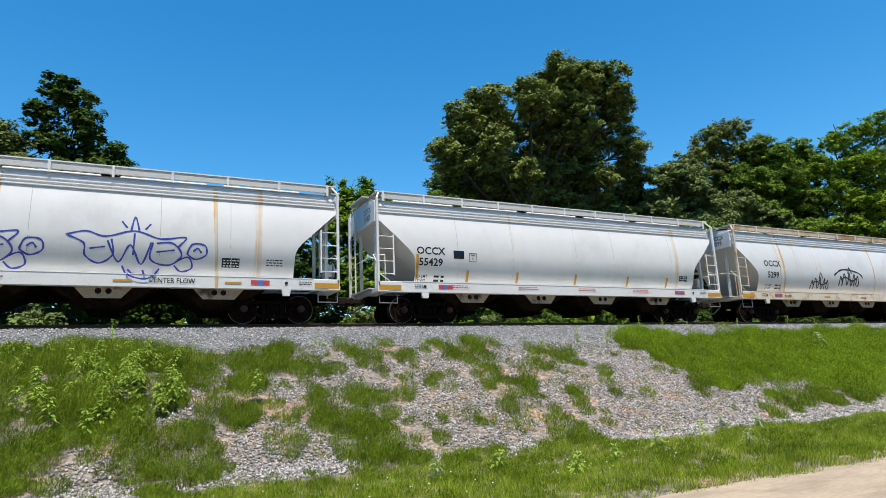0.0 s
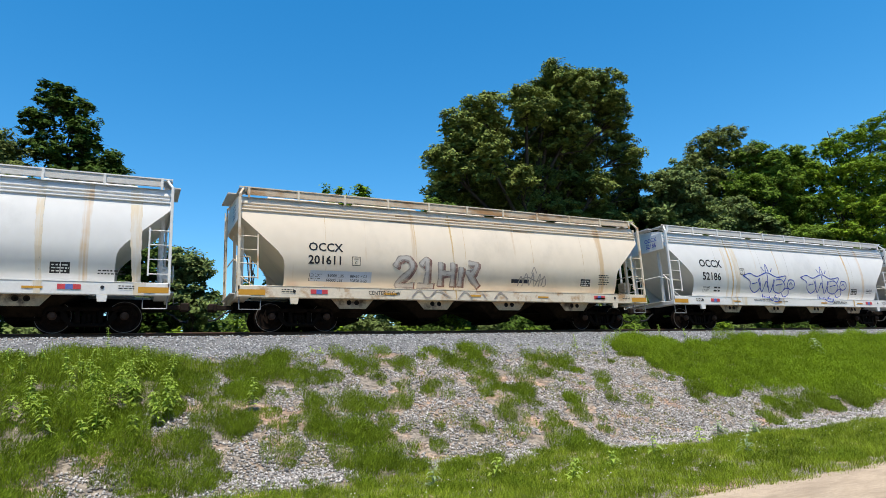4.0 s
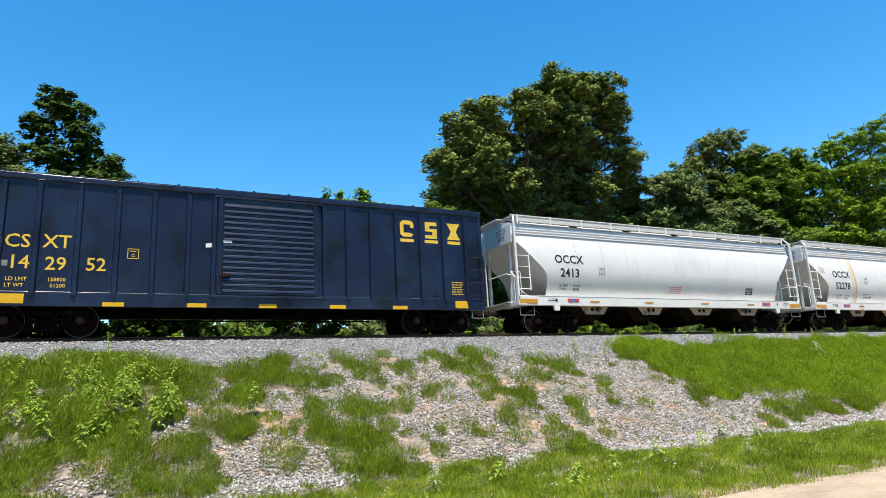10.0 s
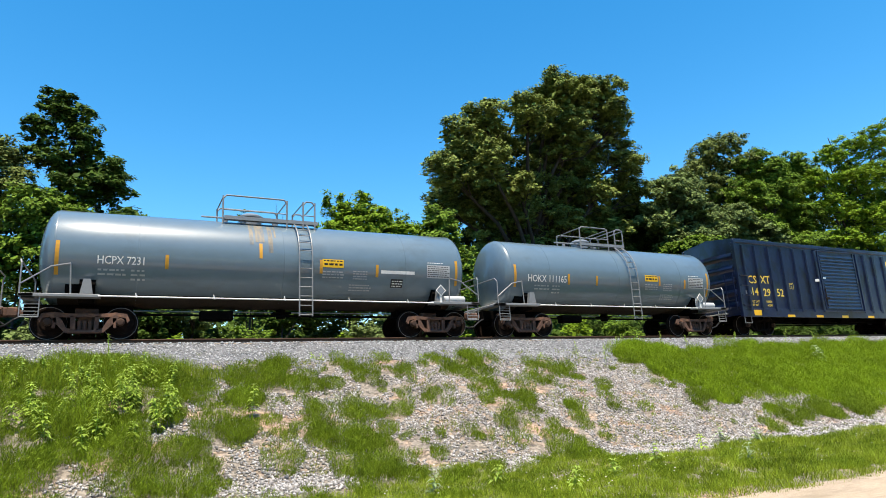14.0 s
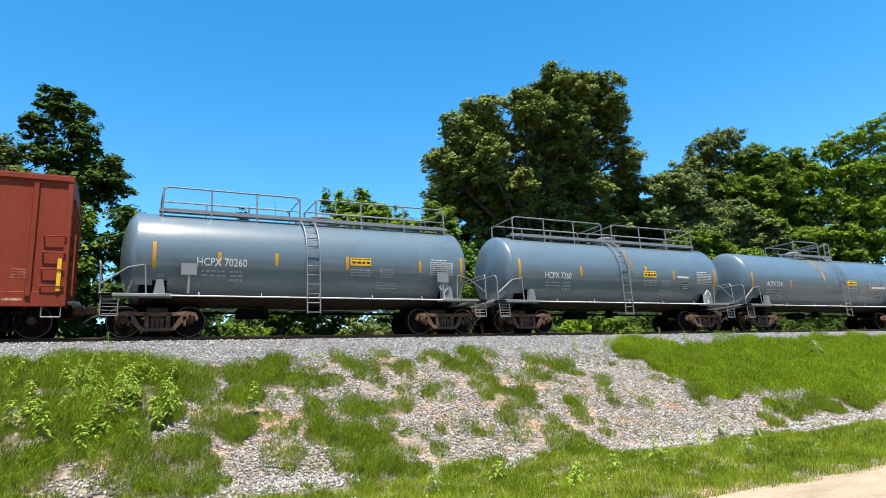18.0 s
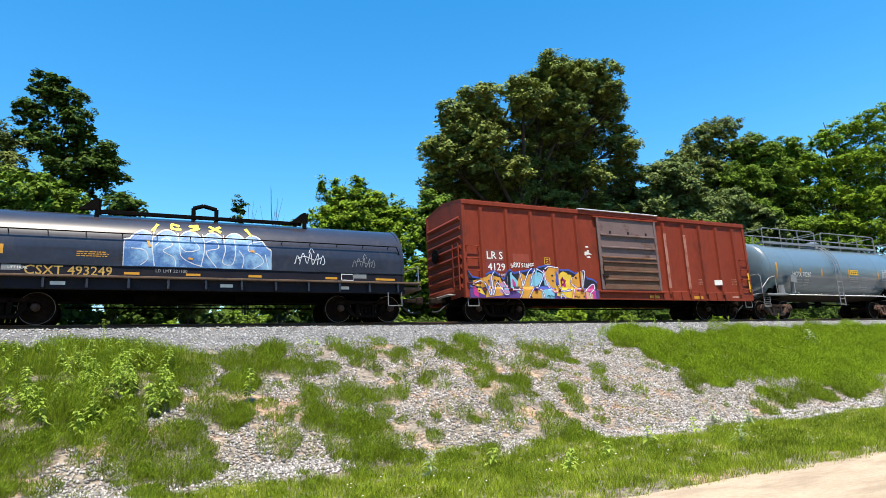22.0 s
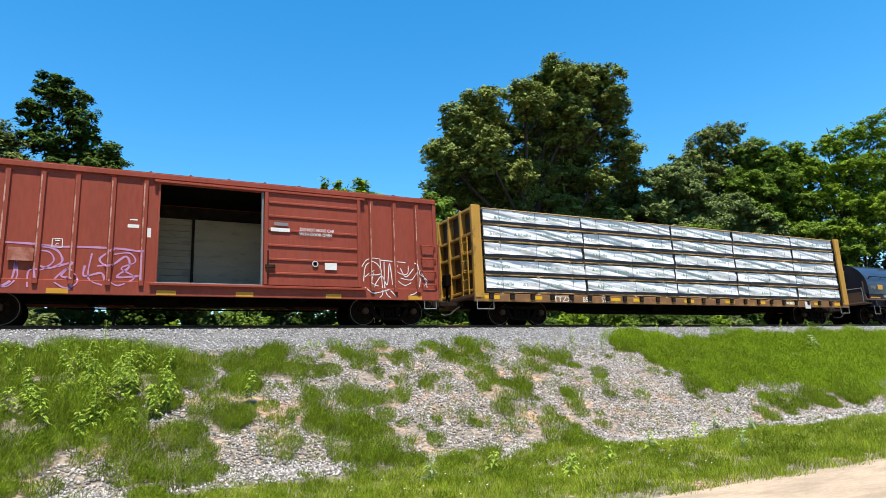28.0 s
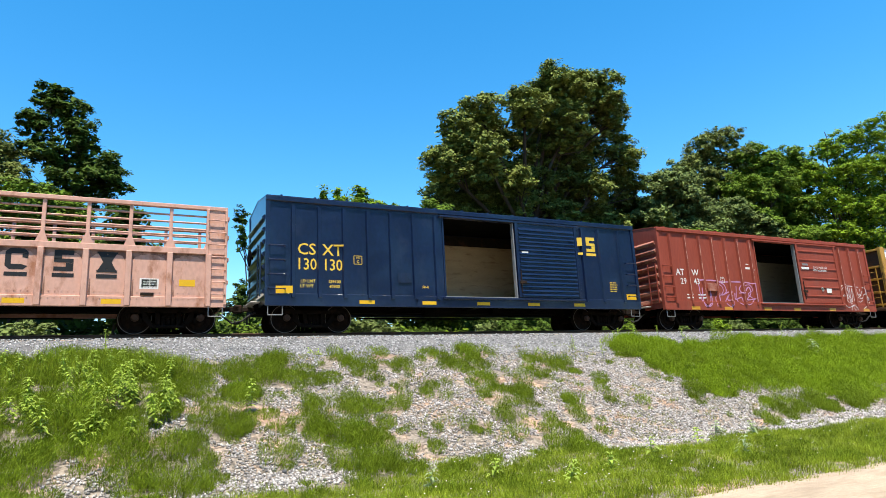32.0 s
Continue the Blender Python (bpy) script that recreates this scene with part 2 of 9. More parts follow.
def ground_material():
    m = surface("embankment_gravel", (0.20, 0.172, 0.142), 0.95, 0, 0.3, 1.2, 0.9, 26, (0.34, 0.225, 0.15), 0.9, 0.57, spread=0.0)
    n, ln = m.node_tree.nodes, m.node_tree.links
    b = n["Principled BSDF"]
    old = b.inputs["Base Color"].links[0].from_socket
    tc = n.new("ShaderNodeTexCoord")
    vor = n.new("ShaderNodeTexVoronoi")
    vor.inputs["Scale"].default_value = 17
    ln.new(tc.outputs["Object"], vor.inputs["Vector"])
    bw = n.new("ShaderNodeSeparateColor")
    ln.new(vor.outputs["Color"], bw.inputs["Color"])
    r = n.new("ShaderNodeMapRange")
    r.inputs["To Min"].default_value, r.inputs["To Max"].default_value = 0.45, 1.45
    ln.new(bw.outputs["Red"], r.inputs["Value"])
    sc = n.new("ShaderNodeVectorMath")
    sc.operation = "SCALE"
    ln.new(old, sc.inputs[0])
    ln.new(r.outputs["Result"], sc.inputs["Scale"])
    ln.new(sc.outputs["Vector"], b.inputs["Base Color"])
    return m


M_GROUND = ground_material()
M_SAND = surface("sandy_road", (0.40, 0.315, 0.23), 0.95, 0, 0.22, 1.5, 0.8, 45, (0.30, 0.235, 0.17), 1.6, 0.56, (0.5, 1.6, 1))


def spaced(stops):
    out = []
    for a, b, n in stops:
        out += list(np.linspace(a, b, n, endpoint=False))
    return out + [stops[-1][1]]


def build_ground():
    xs = spaced([(-2500, -200, 12), (-200, -12, 60), (-12, 46, 260), (46, 200, 60), (200, 2500, 12)])
    ys = spaced([(-2500, -60, 8), (-60, -16, 22), (-16, -1.95, 110), (-1.95, 1.95, 8), (1.95, 12, 14), (12, 60, 12), (60, 2500, 10)])
    vs = [(x, y, ground_height(x, y)) for y in ys for x in xs]
    nx = len(xs)
    fs = [(j * nx + i, j * nx + i + 1, j * nx + nx + i + 1, j * nx + nx + i) for j in range(len(ys) - 1) for i in range(nx - 1)]
    g = new("ground", bulk("ground", vs, fs, M_GROUND, True))
    tagged(g, "grey gravel railway embankment with patches of bare brown soil", "ground", kind="structure")
    # the sandy road lies along the foot of the bank
    xs = spaced([(-300, -12, 30), (-12, 46, 230), (46, 300, 30)])
    vs, n2 = [], len(xs)
    rows = [-30, -26, -22, -20, -18, -17, -16.2, -15.6, -15.2, None]
    for r in rows:
        for x in xs:
            y = -14.87 + 0.10 * noise.noise((x * 0.9, 3.3, 0)) + 0.05 * noise.noise((x * 3.7, 8.3, 0)) if r is None else r
            vs.append((x, y, ground_height(x, y) + 0.012 + (0 if r is None else 0.02)))
    fs = [(j * n2 + i, j * n2 + i + 1, j * n2 + n2 + i + 1, j * n2 + n2 + i) for j in range(len(rows) - 1) for i in range(n2 - 1)]
    tagged(new("road", bulk("road", vs, fs, M_SAND, True)), "pale sandy unpaved road at the foot of the embankment", "road", kind="structure")


build_ground()


def build_track():
    for side in (-1, 1):
        y = side * 0.755
        prof = [(-0.07, -0.17), (0.07, -0.17), (0.07, -0.155), (0.012, -0.135), (0.012, -0.045), (0.036, -0.03), (0.036, -0.006), (0.028, 0), (-0.028, 0),
                (-0.036, -0.006), (-0.036, -0.03), (-0.012, -0.045), (-0.012, -0.135), (-0.07, -0.155)]
        r = part("rail", Shape().prism([(y + a, b) for a, b in prof], -300, 300), M_RAIL)
        tagged(r, "rusty brown steel rail with a worn running top", "rail", "rails of the track")
    tie = tagged(part("railroad_tie", Shape().box(-0.115, 0.115, -1.3, 1.3, -0.35, -0.172, 0.012), M_TIE, m=pose(-14, 0, 0)),
                 "dark creosoted wooden tie bedded in ballast", "tie", "ties of the track")
    for i in range(1, 125):
        copy_thing(tie, pose(-14 + i * 0.5, 0, 0))
    far = Shape()
    for i in range(560):
        x = -298 + i * 0.5
        if x < -14.2:
            far.box(x - 0.115, x + 0.115, -1.3, 1.3, -0.35, -0.172)
    for i in range(480):
        far.box(48 + i * 0.5 - 0.115, 48 + i * 0.5 + 0.115, -1.3, 1.3, -0.35, -0.172)
    tagged(part("distant_ties", far, M_TIE), "dark wooden ties further along the track", "ties", kind="stuff")


build_track()


# ---------------------------------------------------------------- stones and grass of the embankment
# clumps of growth on the bank: x, y, and half widths along and across the slope
WEST_PATCHES = [(-1.6, -8.8, 0.71, 0.60), (-1.6, -7.3, 0.87, 0.91), (-1.4, -6.3, 1.84, 1.38), (-1.3, -8.7, 0.51, 0.52), (-1.3, -4.5, 2.31, 1.81), (-0.3, -8.3, 0.86, 0.69), (0.8, -9.2, 0.75, 1.20),
    (1.1, -5.3, 0.49, 0.98), (1.3, -6.5, 0.51, 0.97), (1.5, -7.5, 0.36, 0.79), (1.6, -8.2, 0.29, 0.50), (1.6, -5.1, 0.25, 0.62), (2.2, -8.0, 0.36, 0.40), (2.4, -8.8, 0.23, 0.24),
    (2.4, -6.5, 0.55, 0.84), (2.8, -8.8, 0.29, 0.60), (3.1, -4.9, 0.87, 1.17), (3.2, -6.1, 0.59, 1.10), (3.3, -7.3, 0.82, 0.93)]
NEAR_PATCHES = [(3.6, -7.9, 0.53, 0.57), (4.0, -10.8, 0.55, 1.08), (4.1, -7.3, 0.43, 0.48), (4.2, -9.3, 0.62, 1.18), (4.2, -3.2, 0.16, 0.30), (4.4, -11.4, 0.40, 0.85), (4.5, -5.8, 0.20, 0.39),
    (4.7, -8.6, 0.27, 0.27), (4.7, -7.3, 0.29, 0.32), (5.0, -9.3, 0.77, 1.09), (5.1, -8.5, 0.16, 0.34), (5.1, -4.3, 0.45, 0.86), (5.2, -10.9, 0.28, 0.67), (5.7, -6.8, 0.48, 0.97),
    (6.2, -5.4, 0.80, 1.34), (7.0, -8.8, 0.30, 0.42), (7.1, -6.9, 0.17, 0.51), (7.1, -6.5, 0.35, 0.77), (8.1, -4.0, 0.42, 0.67)]
MIDDLE_PATCHES = [(8.3, -6.1, 0.37, 0.42), (8.4, -8.4, 0.74, 0.92), (8.6, -9.9, 0.32, 0.73), (8.7, -10.6, 0.16, 0.47), (8.8, -9.1, 0.88, 0.86), (8.8, -7.3, 0.81, 0.91), (9.1, -5.8, 0.60, 0.56),
    (9.1, -4.5, 0.85, 0.89), (9.3, -8.2, 0.53, 0.65), (9.7, -10.1, 0.21, 0.56), (9.7, -8.9, 0.76, 0.59), (9.9, -8.3, 0.90, 0.82), (11.0, -5.9, 0.86, 0.69), (11.5, -4.8, 0.46, 0.81),
    (12.0, -7.3, 0.21, 0.39), (12.0, -5.3, 0.35, 0.51), (12.3, -8.2, 0.40, 0.32), (12.4, -6.6, 0.22, 0.33), (12.9, -10.1, 0.24, 0.61)]
EAST_PATCHES = [(14.2, -6.6, 0.36, 0.34), (14.4, -10.0, 0.17, 0.51), (14.5, -9.1, 0.16, 0.33), (15.0, -7.7, 0.29, 0.51), (15.7, -7.7, 0.48, 0.42), (15.8, -5.7, 0.53, 0.39), (16.4, -9.2, 0.79, 0.75),
    (16.6, -5.2, 0.84, 0.86), (16.8, -3.8, 1.30, 1.18), (17.3, -6.7, 1.47, 1.22), (17.4, -8.9, 0.49, 0.54), (19.1, -9.0, 0.77, 0.46), (20.9, -8.4, 1.70, 0.85), (21.5, -5.2, 4.85, 2.14),
    (23.0, -6.6, 4.14, 1.55), (24.5, -6.9, 1.68, 1.50)]
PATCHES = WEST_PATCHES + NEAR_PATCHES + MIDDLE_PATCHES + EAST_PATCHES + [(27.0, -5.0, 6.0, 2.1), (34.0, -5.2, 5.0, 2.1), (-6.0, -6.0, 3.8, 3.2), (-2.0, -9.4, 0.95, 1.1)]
STRIP_X, STRIP_Y = [0.5, 1.8, 3.05, 5.1, 5.5, 6.5, 7.8, 8.7, 9.0, 9.5, 11.2, 12.6, 13.6, 17.2, 30], [-11.2, -10.7, -11.4, -10.6, -10.1, -10.1, -10.2, -10.6, -11.1, -11.7, -11.3, -10.7, -11.1, -11.4, -11.2]


def growth(x, y):
    """How dense the horsetail stands at a place: 0 to 1."""
    d = 0.0
    wx, wy = x + 0.22 * noise.noise((x * 1.7, y * 1.7, 5.5)), y + 0.22 * noise.noise((x * 1.7, y * 1.7, 8.5))
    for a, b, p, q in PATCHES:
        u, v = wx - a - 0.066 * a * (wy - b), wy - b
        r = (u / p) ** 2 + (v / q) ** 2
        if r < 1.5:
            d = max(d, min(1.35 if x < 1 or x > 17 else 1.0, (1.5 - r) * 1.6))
    if x < 1.4:
        d = max(d, min(1.0, (1.4 - x) * 1.2, (y + 9.3 + 0.5 * noise.noise((x * 0.8, 7.7, 0.5))) * 1.5) * (0.75 + 0.6 * noise.noise((x * 1.1, y * 1.1, 44.0))))
    d *= 0.78 + 0.9 * noise.noise((x * 2.1, y * 2.1, 3.1)) + 0.25
    # stray tufts between
    s = noise.noise((x * 1.1, y * 1.1, 17.7)) + 0.8 * noise.noise((x * 3.1, y * 3.1, 13.1))
    d = max(d, (s - 0.42) * (0.7 if x > 11 and y < -5.5 else 1.3))
    top = -3.75 if x < 12 else -3.0
    if y > top:
        d -= (y - top) * 1.6
    return max(0.0, min(1.0, d))


def strip(x, y):
    """How dense the roadside strip stands: 0 to 1."""
    edge = float(np.interp(x, STRIP_X, STRIP_Y)) + 0.55 * noise.noise((x * 1.3, 2.2, 0.5)) + 0.35 * noise.noise((x * 4, 5.2, 0.5))
    if x < 0.3 or not -15.15 < y < edge + 0.3:
        return 0.0
    d = min(1.0, (edge + 0.3 - y) / 0.5) * min(1.0, (y + 15.15 + 0.12 * noise.noise((x * 2.7, 9.1, 0.5))) / 0.35)
    return d * max(0.0, min(1.0, 0.85 + 0.8 * noise.noise((x * 1.9, y * 1.9, 21.0))))


M_STONE = surface("crushed_stone", (0.325, 0.31, 0.30), 0.9, 0, 0.15, 9, 0.2, 60, (0.36, 0.25, 0.19), 0.9, 0.63, spread=0.6)
M_BALLAST = surface("track_ballast", (0.265, 0.268, 0.272), 0.9, 0, 0.15, 9, 0.2, 60, spread=0.5)
M_GRASS = surface("verge_grass", (0.14, 0.207, 0.016), 0.6, 0, 0.5, 0.9, spread=0.42, trans=0.2, spec=0.06)
M_GRASS2 = surface("road_edge_grass", (0.25, 0.33, 0.030), 0.6, 0, 0.4, 0.9, spread=0.55, trans=0.25, spec=0.08)
M_GRASS3 = surface("sprig_green", (0.17, 0.21, 0.03), 0.6, 0, 0.35, 0.8, spread=0.5, trans=0.2, spec=0.08)
M_MEADOW = surface("meadow_green", (0.18, 0.275, 0.016), 0.6, 0, 0.45, 0.7, spread=0.36, trans=0.22, spec=0.06)
M_DRY = surface("dry_grass", (0.34, 0.25, 0.12), 0.8, 0, 0.2, 1, spread=0.4)


def scatter_stones(name, label, material, count, area, size, seed, keep):
    rng = np.random.default_rng(seed)
    xy = np.stack([rng.uniform(area[0], area[1], count), rng.uniform(area[2], area[3], count)], 1)
    ok = np.array([keep(x, y) for x, y in xy])
    xy = xy[ok]
    n = len(xy)
    z = np.array([ground_height(x, y) for x, y in xy])
    r = size * rng.uniform(0.55, 1.25, n)
    base = np.array([(1, 0, 0), (0, 1, 0), (-1, 0, 0), (0, -1, 0), (0, 0, 1), (0, 0, -1)], float)
    v = base[None] * rng.uniform(0.6, 1.2, (n, 6, 1)) + rng.normal(size=(n, 6, 3)) * 0.18
    ang = rng.uniform(0, 6.28, n)
    c, s = np.cos(ang)[:, None], np.sin(ang)[:, None]
    tl = rng.uniform(-0.6, 0.6, n)
    ct, st = np.cos(tl)[:, None], np.sin(tl)[:, None]
    x, y, w = v[..., 0] * c - v[..., 1] * s, v[..., 0] * s + v[..., 1] * c, v[..., 2] * 0.8
    y, w = y * ct - w * st, y * st + w * ct
    v = np.stack([x, y, w], -1) * r[:, None, None] + np.stack([xy[:, 0], xy[:, 1], z + 0.3 * r], 1)[:, None]
    f = np.array([(0, 1, 4), (1, 2, 4), (2, 3, 4), (3, 0, 4), (1, 0, 5), (2, 1, 5), (3, 2, 5), (0, 3, 5)])
    f = (f[None] + 6 * np.arange(n)[:, None, None]).reshape(-1, 3)
    tagged(new(name, bulk(name, v.reshape(-1, 3), f, material)), label, "gravel", kind="stuff")


M_BED = surface("ballast_bed", (0.13, 0.13, 0.135), 0.95, 0, 0.35, 2, 0.8, 30)
bxs = spaced([(-14, 50, 130)])
bys = spaced([(-3.7, 1.9, 24)])
bn = len(bxs)
tagged(new("trackbed", bulk("trackbed", [(x, y, ground_height(x, y) + 0.012 - (0.03 if y < -3.6 else 0)) for y in bys for x in bxs], [(j * bn + i, j * bn + i + 1, j * bn + bn + i + 1, j * bn + bn + i) for j in range(len(bys) - 1) for i in range(bn - 1)], M_BED, True)),
       "grey stone bed beneath the track", "trackbed", kind="structure")
scatter_stones("ballast", "grey crushed stone ballast along the track", M_BALLAST, 50000, (-9, 46, -4.6, -1.0), 0.041, 5, lambda x, y: growth(x, y) < 0.75)
scatter_stones("loose_stones", "loose grey and pinkish stones on the bank", M_STONE, 90000, (-6, 36, -10.9, -4.4), 0.037, 6, lambda x, y: growth(x, y) < 0.97 and strip(x, y) < 0.6)


def blades(name, label, material, tufts, per, height, width, lean=0.5, seed=1, spread=0.10):
    """Tufts of thin bent blades. tufts: (x, y, scale)."""
    rng = np.random.default_rng(seed)
    t = np.array(tufts)
    z = np.array([ground_height(x, y) for x, y in t[:, :2]]) - 0.01
    n = len(t) * per
    base = np.repeat(np.column_stack([t[:, 0], t[:, 1], z]), per, axis=0)
    sc = np.repeat(t[:, 2], per) * rng.uniform(0.55, 1.15, n)
    a = rng.uniform(0, 6.283, n)
    off = spread * np.sqrt(rng.random(n))
    d = np.stack([np.cos(a), np.sin(a), np.zeros(n)], 1)
    p0 = base + d * off[:, None]
    h = height * sc
    le = lean * h * rng.uniform(0.2, 1.0, n)
    p2 = p0 + d * le[:, None] + np.array([0, 0, 1.0]) * h[:, None]
    b = rng.uniform(0, 6.283, n)
    u = np.stack([np.cos(b), np.sin(b), np.zeros(n)], 1) * (width * 0.5 * rng.uniform(0.6, 1.3, n))[:, None]
    v = np.stack([p0 - u, p0 + u, p2], 1).reshape(-1, 3)
    return tagged(new(name, bulk(name, v, np.arange(3 * n).reshape(-1, 3), material)), label, "grass", kind="stuff")


def sow(count, area, seed, want, lo=0.5, hi=1.2):
    rng = random.Random(seed)
    out = []
    for _ in range(count):
        x, y = rng.uniform(area[0], area[1]), rng.uniform(area[2], area[3])
        g = want(x, y)
        if rng.random() < g:
            out.append((x, y, rng.uniform(lo, hi) * (0.55 + 0.45 * g)))
    return out


def brush(name, label, material, clumps, density, height, width, seed=1, frond=0.12, flare=0.4, wild=0.24):
    """Bushy clumps of fine feathery fronds on upright stems that splay outwards, tallest in the middle. clumps: (x, y, radius)."""
    rng = np.random.default_rng(seed)
    c = np.array(clumps)
    R = c[:, 2]
    idx = np.repeat(np.arange(len(c)), np.maximum(8, (density * math.pi * R * R).astype(int)))
    n = len(idx)
    a, r = rng.uniform(0, 6.283, n), np.sqrt(rng.random(n))
    d = np.stack([np.cos(a), np.sin(a), np.zeros(n)], 1)
    gz = np.array([ground_height(x, y) for x, y in c[:, :2]])
    slope = np.array([(ground_height(x, y + 0.2) - ground_height(x, y - 0.2)) / 0.4 for x, y in c[:, :2]])
    tall = (rng.uniform(0.45, 1.45, len(c)) * height * (R / 0.3) ** 0.7)[idx] * (0.12 + 0.88 * np.sqrt(1 - r * r)) * rng.uniform(0.7, 1.05, n)
    lean = rng.normal(size=(len(c), 3))[idx] * 0.14
    p0 = np.stack([c[idx, 0], c[idx, 1], gz[idx] - 0.015], 1) + d * (R[idx] * r)[:, None]
    p0[:, 2] += slope[idx] * d[:, 1] * R[idx] * r
    aim = np.array([0, 0, 1.0]) + d * (flare * r)[:, None] + lean
    low = p0 + aim * (tall * rng.random(n) ** 0.4)[:, None]
    skin = d * r[:, None] + np.array([0, 0, 1.0]) * np.sqrt(1.02 - r * r)[:, None] + rng.normal(size=(n, 3)) * wild
    skin /= np.linalg.norm(skin, axis=1)[:, None]
    way = np.array([0.1, -0.1, 0.85]) + d * 0.5 + rng.normal(size=(n, 3)) * 0.28
    way -= 0.75 * skin * (way * skin).sum(1)[:, None]
    way += np.array([0, 0, 0.2])
    u = np.cross(skin, way)
    u *= (0.5 * width * rng.uniform(0.6, 1.3, n) / np.maximum(0.05, np.linalg.norm(u, axis=1)))[:, None]
    p1 = low + way * (frond * rng.uniform(0.5, 1.3, n))[:, None]
    v = np.stack([low - u, low + u, p1], 1).reshape(-1, 3)
    return tagged(new(name, bulk(name, v, np.arange(3 * n).reshape(-1, 3), material)), label, "grass", kind="stuff")


def clump_places(count, area, seed, want, lo, hi):
    rng = random.Random(seed)
    out = []
    for _ in range(count):
        x, y = rng.uniform(area[0], area[1]), rng.uniform(area[2], area[3])
        g = want(x, y)
        if rng.random() < g:
            out.append((x, y, rng.uniform(lo, hi) * (0.5 + 0.5 * g)))
    return out


def patchy(x, y):
    """Where single plants crowd together, at the width of a clump."""
    return max(0.0, min(1.0, 0.57 + 1.3 * noise.noise((x * 1.7, y * 1.7, 31.0)) + 1.0 * noise.noise((x * 4.0, y * 4.0, 37.0))))


brush("horsetail", "dense feathery green horsetail in rounded cushions on the embankment", M_GRASS,
      [(x, y, r * (0.68 if 5.0 < x < 17 else 1.0)) for x, y, r in clump_places(1900, (-9, 33, -11.2, -2.3), 11, lambda x, y: growth(x, y) * (0.25 if x > 16.5 and y > -8.6 else patchy(x, y) if x > 1.5 else 0.5 + 0.5 * patchy(x, y)), 0.18, 0.46)]
      + clump_places(5600, (-9, 33, -11.4, -2.3), 12, lambda x, y: min(1.0, 1.3 * growth(x, y)) * (0.2 if x > 16.5 and y > -8.6 else patchy(x, y)), 0.07, 0.2), 4300, 0.41, 0.0095, 12, 0.115, 0.5, 0.24)
brush("meadow", "tall bright green horsetail meadow on the bank", M_MEADOW,
      clump_places(1150, (15.5, 33, -8.8, -2.3), 41, lambda x, y: growth(x, y) * (0.5 + 0.5 * patchy(x, y)), 0.2, 0.48)
      + clump_places(1300, (15.5, 33, -8.8, -2.3), 43, lambda x, y: growth(x, y), 0.1, 0.2), 2700, 0.34, 0.012, 42, 0.12)
brush("sprigs", "small green sprigs growing among the stones", M_GRASS3,
      clump_places(14000, (-5, 33, -10.9, -2.8), 21, lambda x, y: 0.55 * (growth(x, y) < 0.55) * (0.35 + noise.noise((x * 0.9, y * 0.9, 4.4)) + (0.35 if growth(x, y) > 0.02 else 0)), 0.04, 0.15), 1500, 0.17, 0.010, 22, 0.08)
blades("roadside_grass", "light green grass strip beside the sandy road", M_GRASS2, sow(34000, (0.3, 32, -15.15, -9.6), 13, lambda x, y: strip(x, y), 0.4, 1.25), 16, 0.135, 0.0085, 0.8, 14, 0.09)
brush("verge_clumps", "darker clumps in the roadside grass", M_GRASS, clump_places(3600, (0.3, 32, -14.6, -9.4), 33, lambda x, y: 0.75 * strip(x, y) * patchy(x * 0.8, y * 0.8 + 9), 0.05, 0.26), 3000, 0.26, 0.009, 34, 0.08)
blades("dry_tufts", "withered straw-coloured tufts among the gravel", M_DRY, sow(4300, (-5, 32, -10.9, -3.2), 15, lambda x, y: 0.45 if 0.05 < growth(x, y) < 0.6 else 0.03), 9, 0.11, 0.008, 1.1, 16, 0.13)
blades("tall_grass", "taller grass along the top of the bank", M_GRASS2, sow(2000, (-8, 2.2, -5.2, -3.5), 17, lambda x, y: growth(x, y)) + sow(500, (15, 20, -3.8, -2.3), 18, lambda x, y: growth(x, y)), 9, 0.42, 0.010, 0.3, 19, 0.12)

# pebbles and clods along the road's edge
scatter_stones("road_grit", "small pale pebbles along the edge of the road", M_SAND, 5200, (3, 24, -16.6, -14.8), 0.014, 8, lambda x, y: noise.noise((x * 0.9, y * 2, 1.9)) > -0.1)

# daisies in the strip by the road
M_PETAL = surface("white_petals", (0.75, 0.75, 0.70), 0.6, 0, 0.05, 5)
fl = Shape()
frng = random.Random(61)
for _ in range(300):
    x, y = frng.uniform(1.5, 20), frng.uniform(-14.4, -10.4)
    if strip(x, y) > 0.4 and noise.noise((x * 0.7, y * 0.7, 2.9)) > -0.1:
        z = ground_height(x, y) + frng.uniform(0.12, 0.26)
        fl.add([(x - 0.014, y, z), (x, y - 0.014, z + 0.006), (x + 0.014, y, z + 0.003), (x, y + 0.014, z + 0.008)], [(0, 1, 2, 3)])
tagged(part("daisies", fl, M_PETAL), "small white flowers scattered in the roadside grass", "flowers", kind="stuff")

M_WEED = surface("weed_leaf", (0.30, 0.42, 0.06), 0.5, 0, 0.15, 2, spread=0.3, trans=0.35)
M_WEEDPALE = surface("pale_weed_leaf", (0.25, 0.33, 0.14), 0.55, 0, 0.15, 2, spread=0.3, trans=0.3)


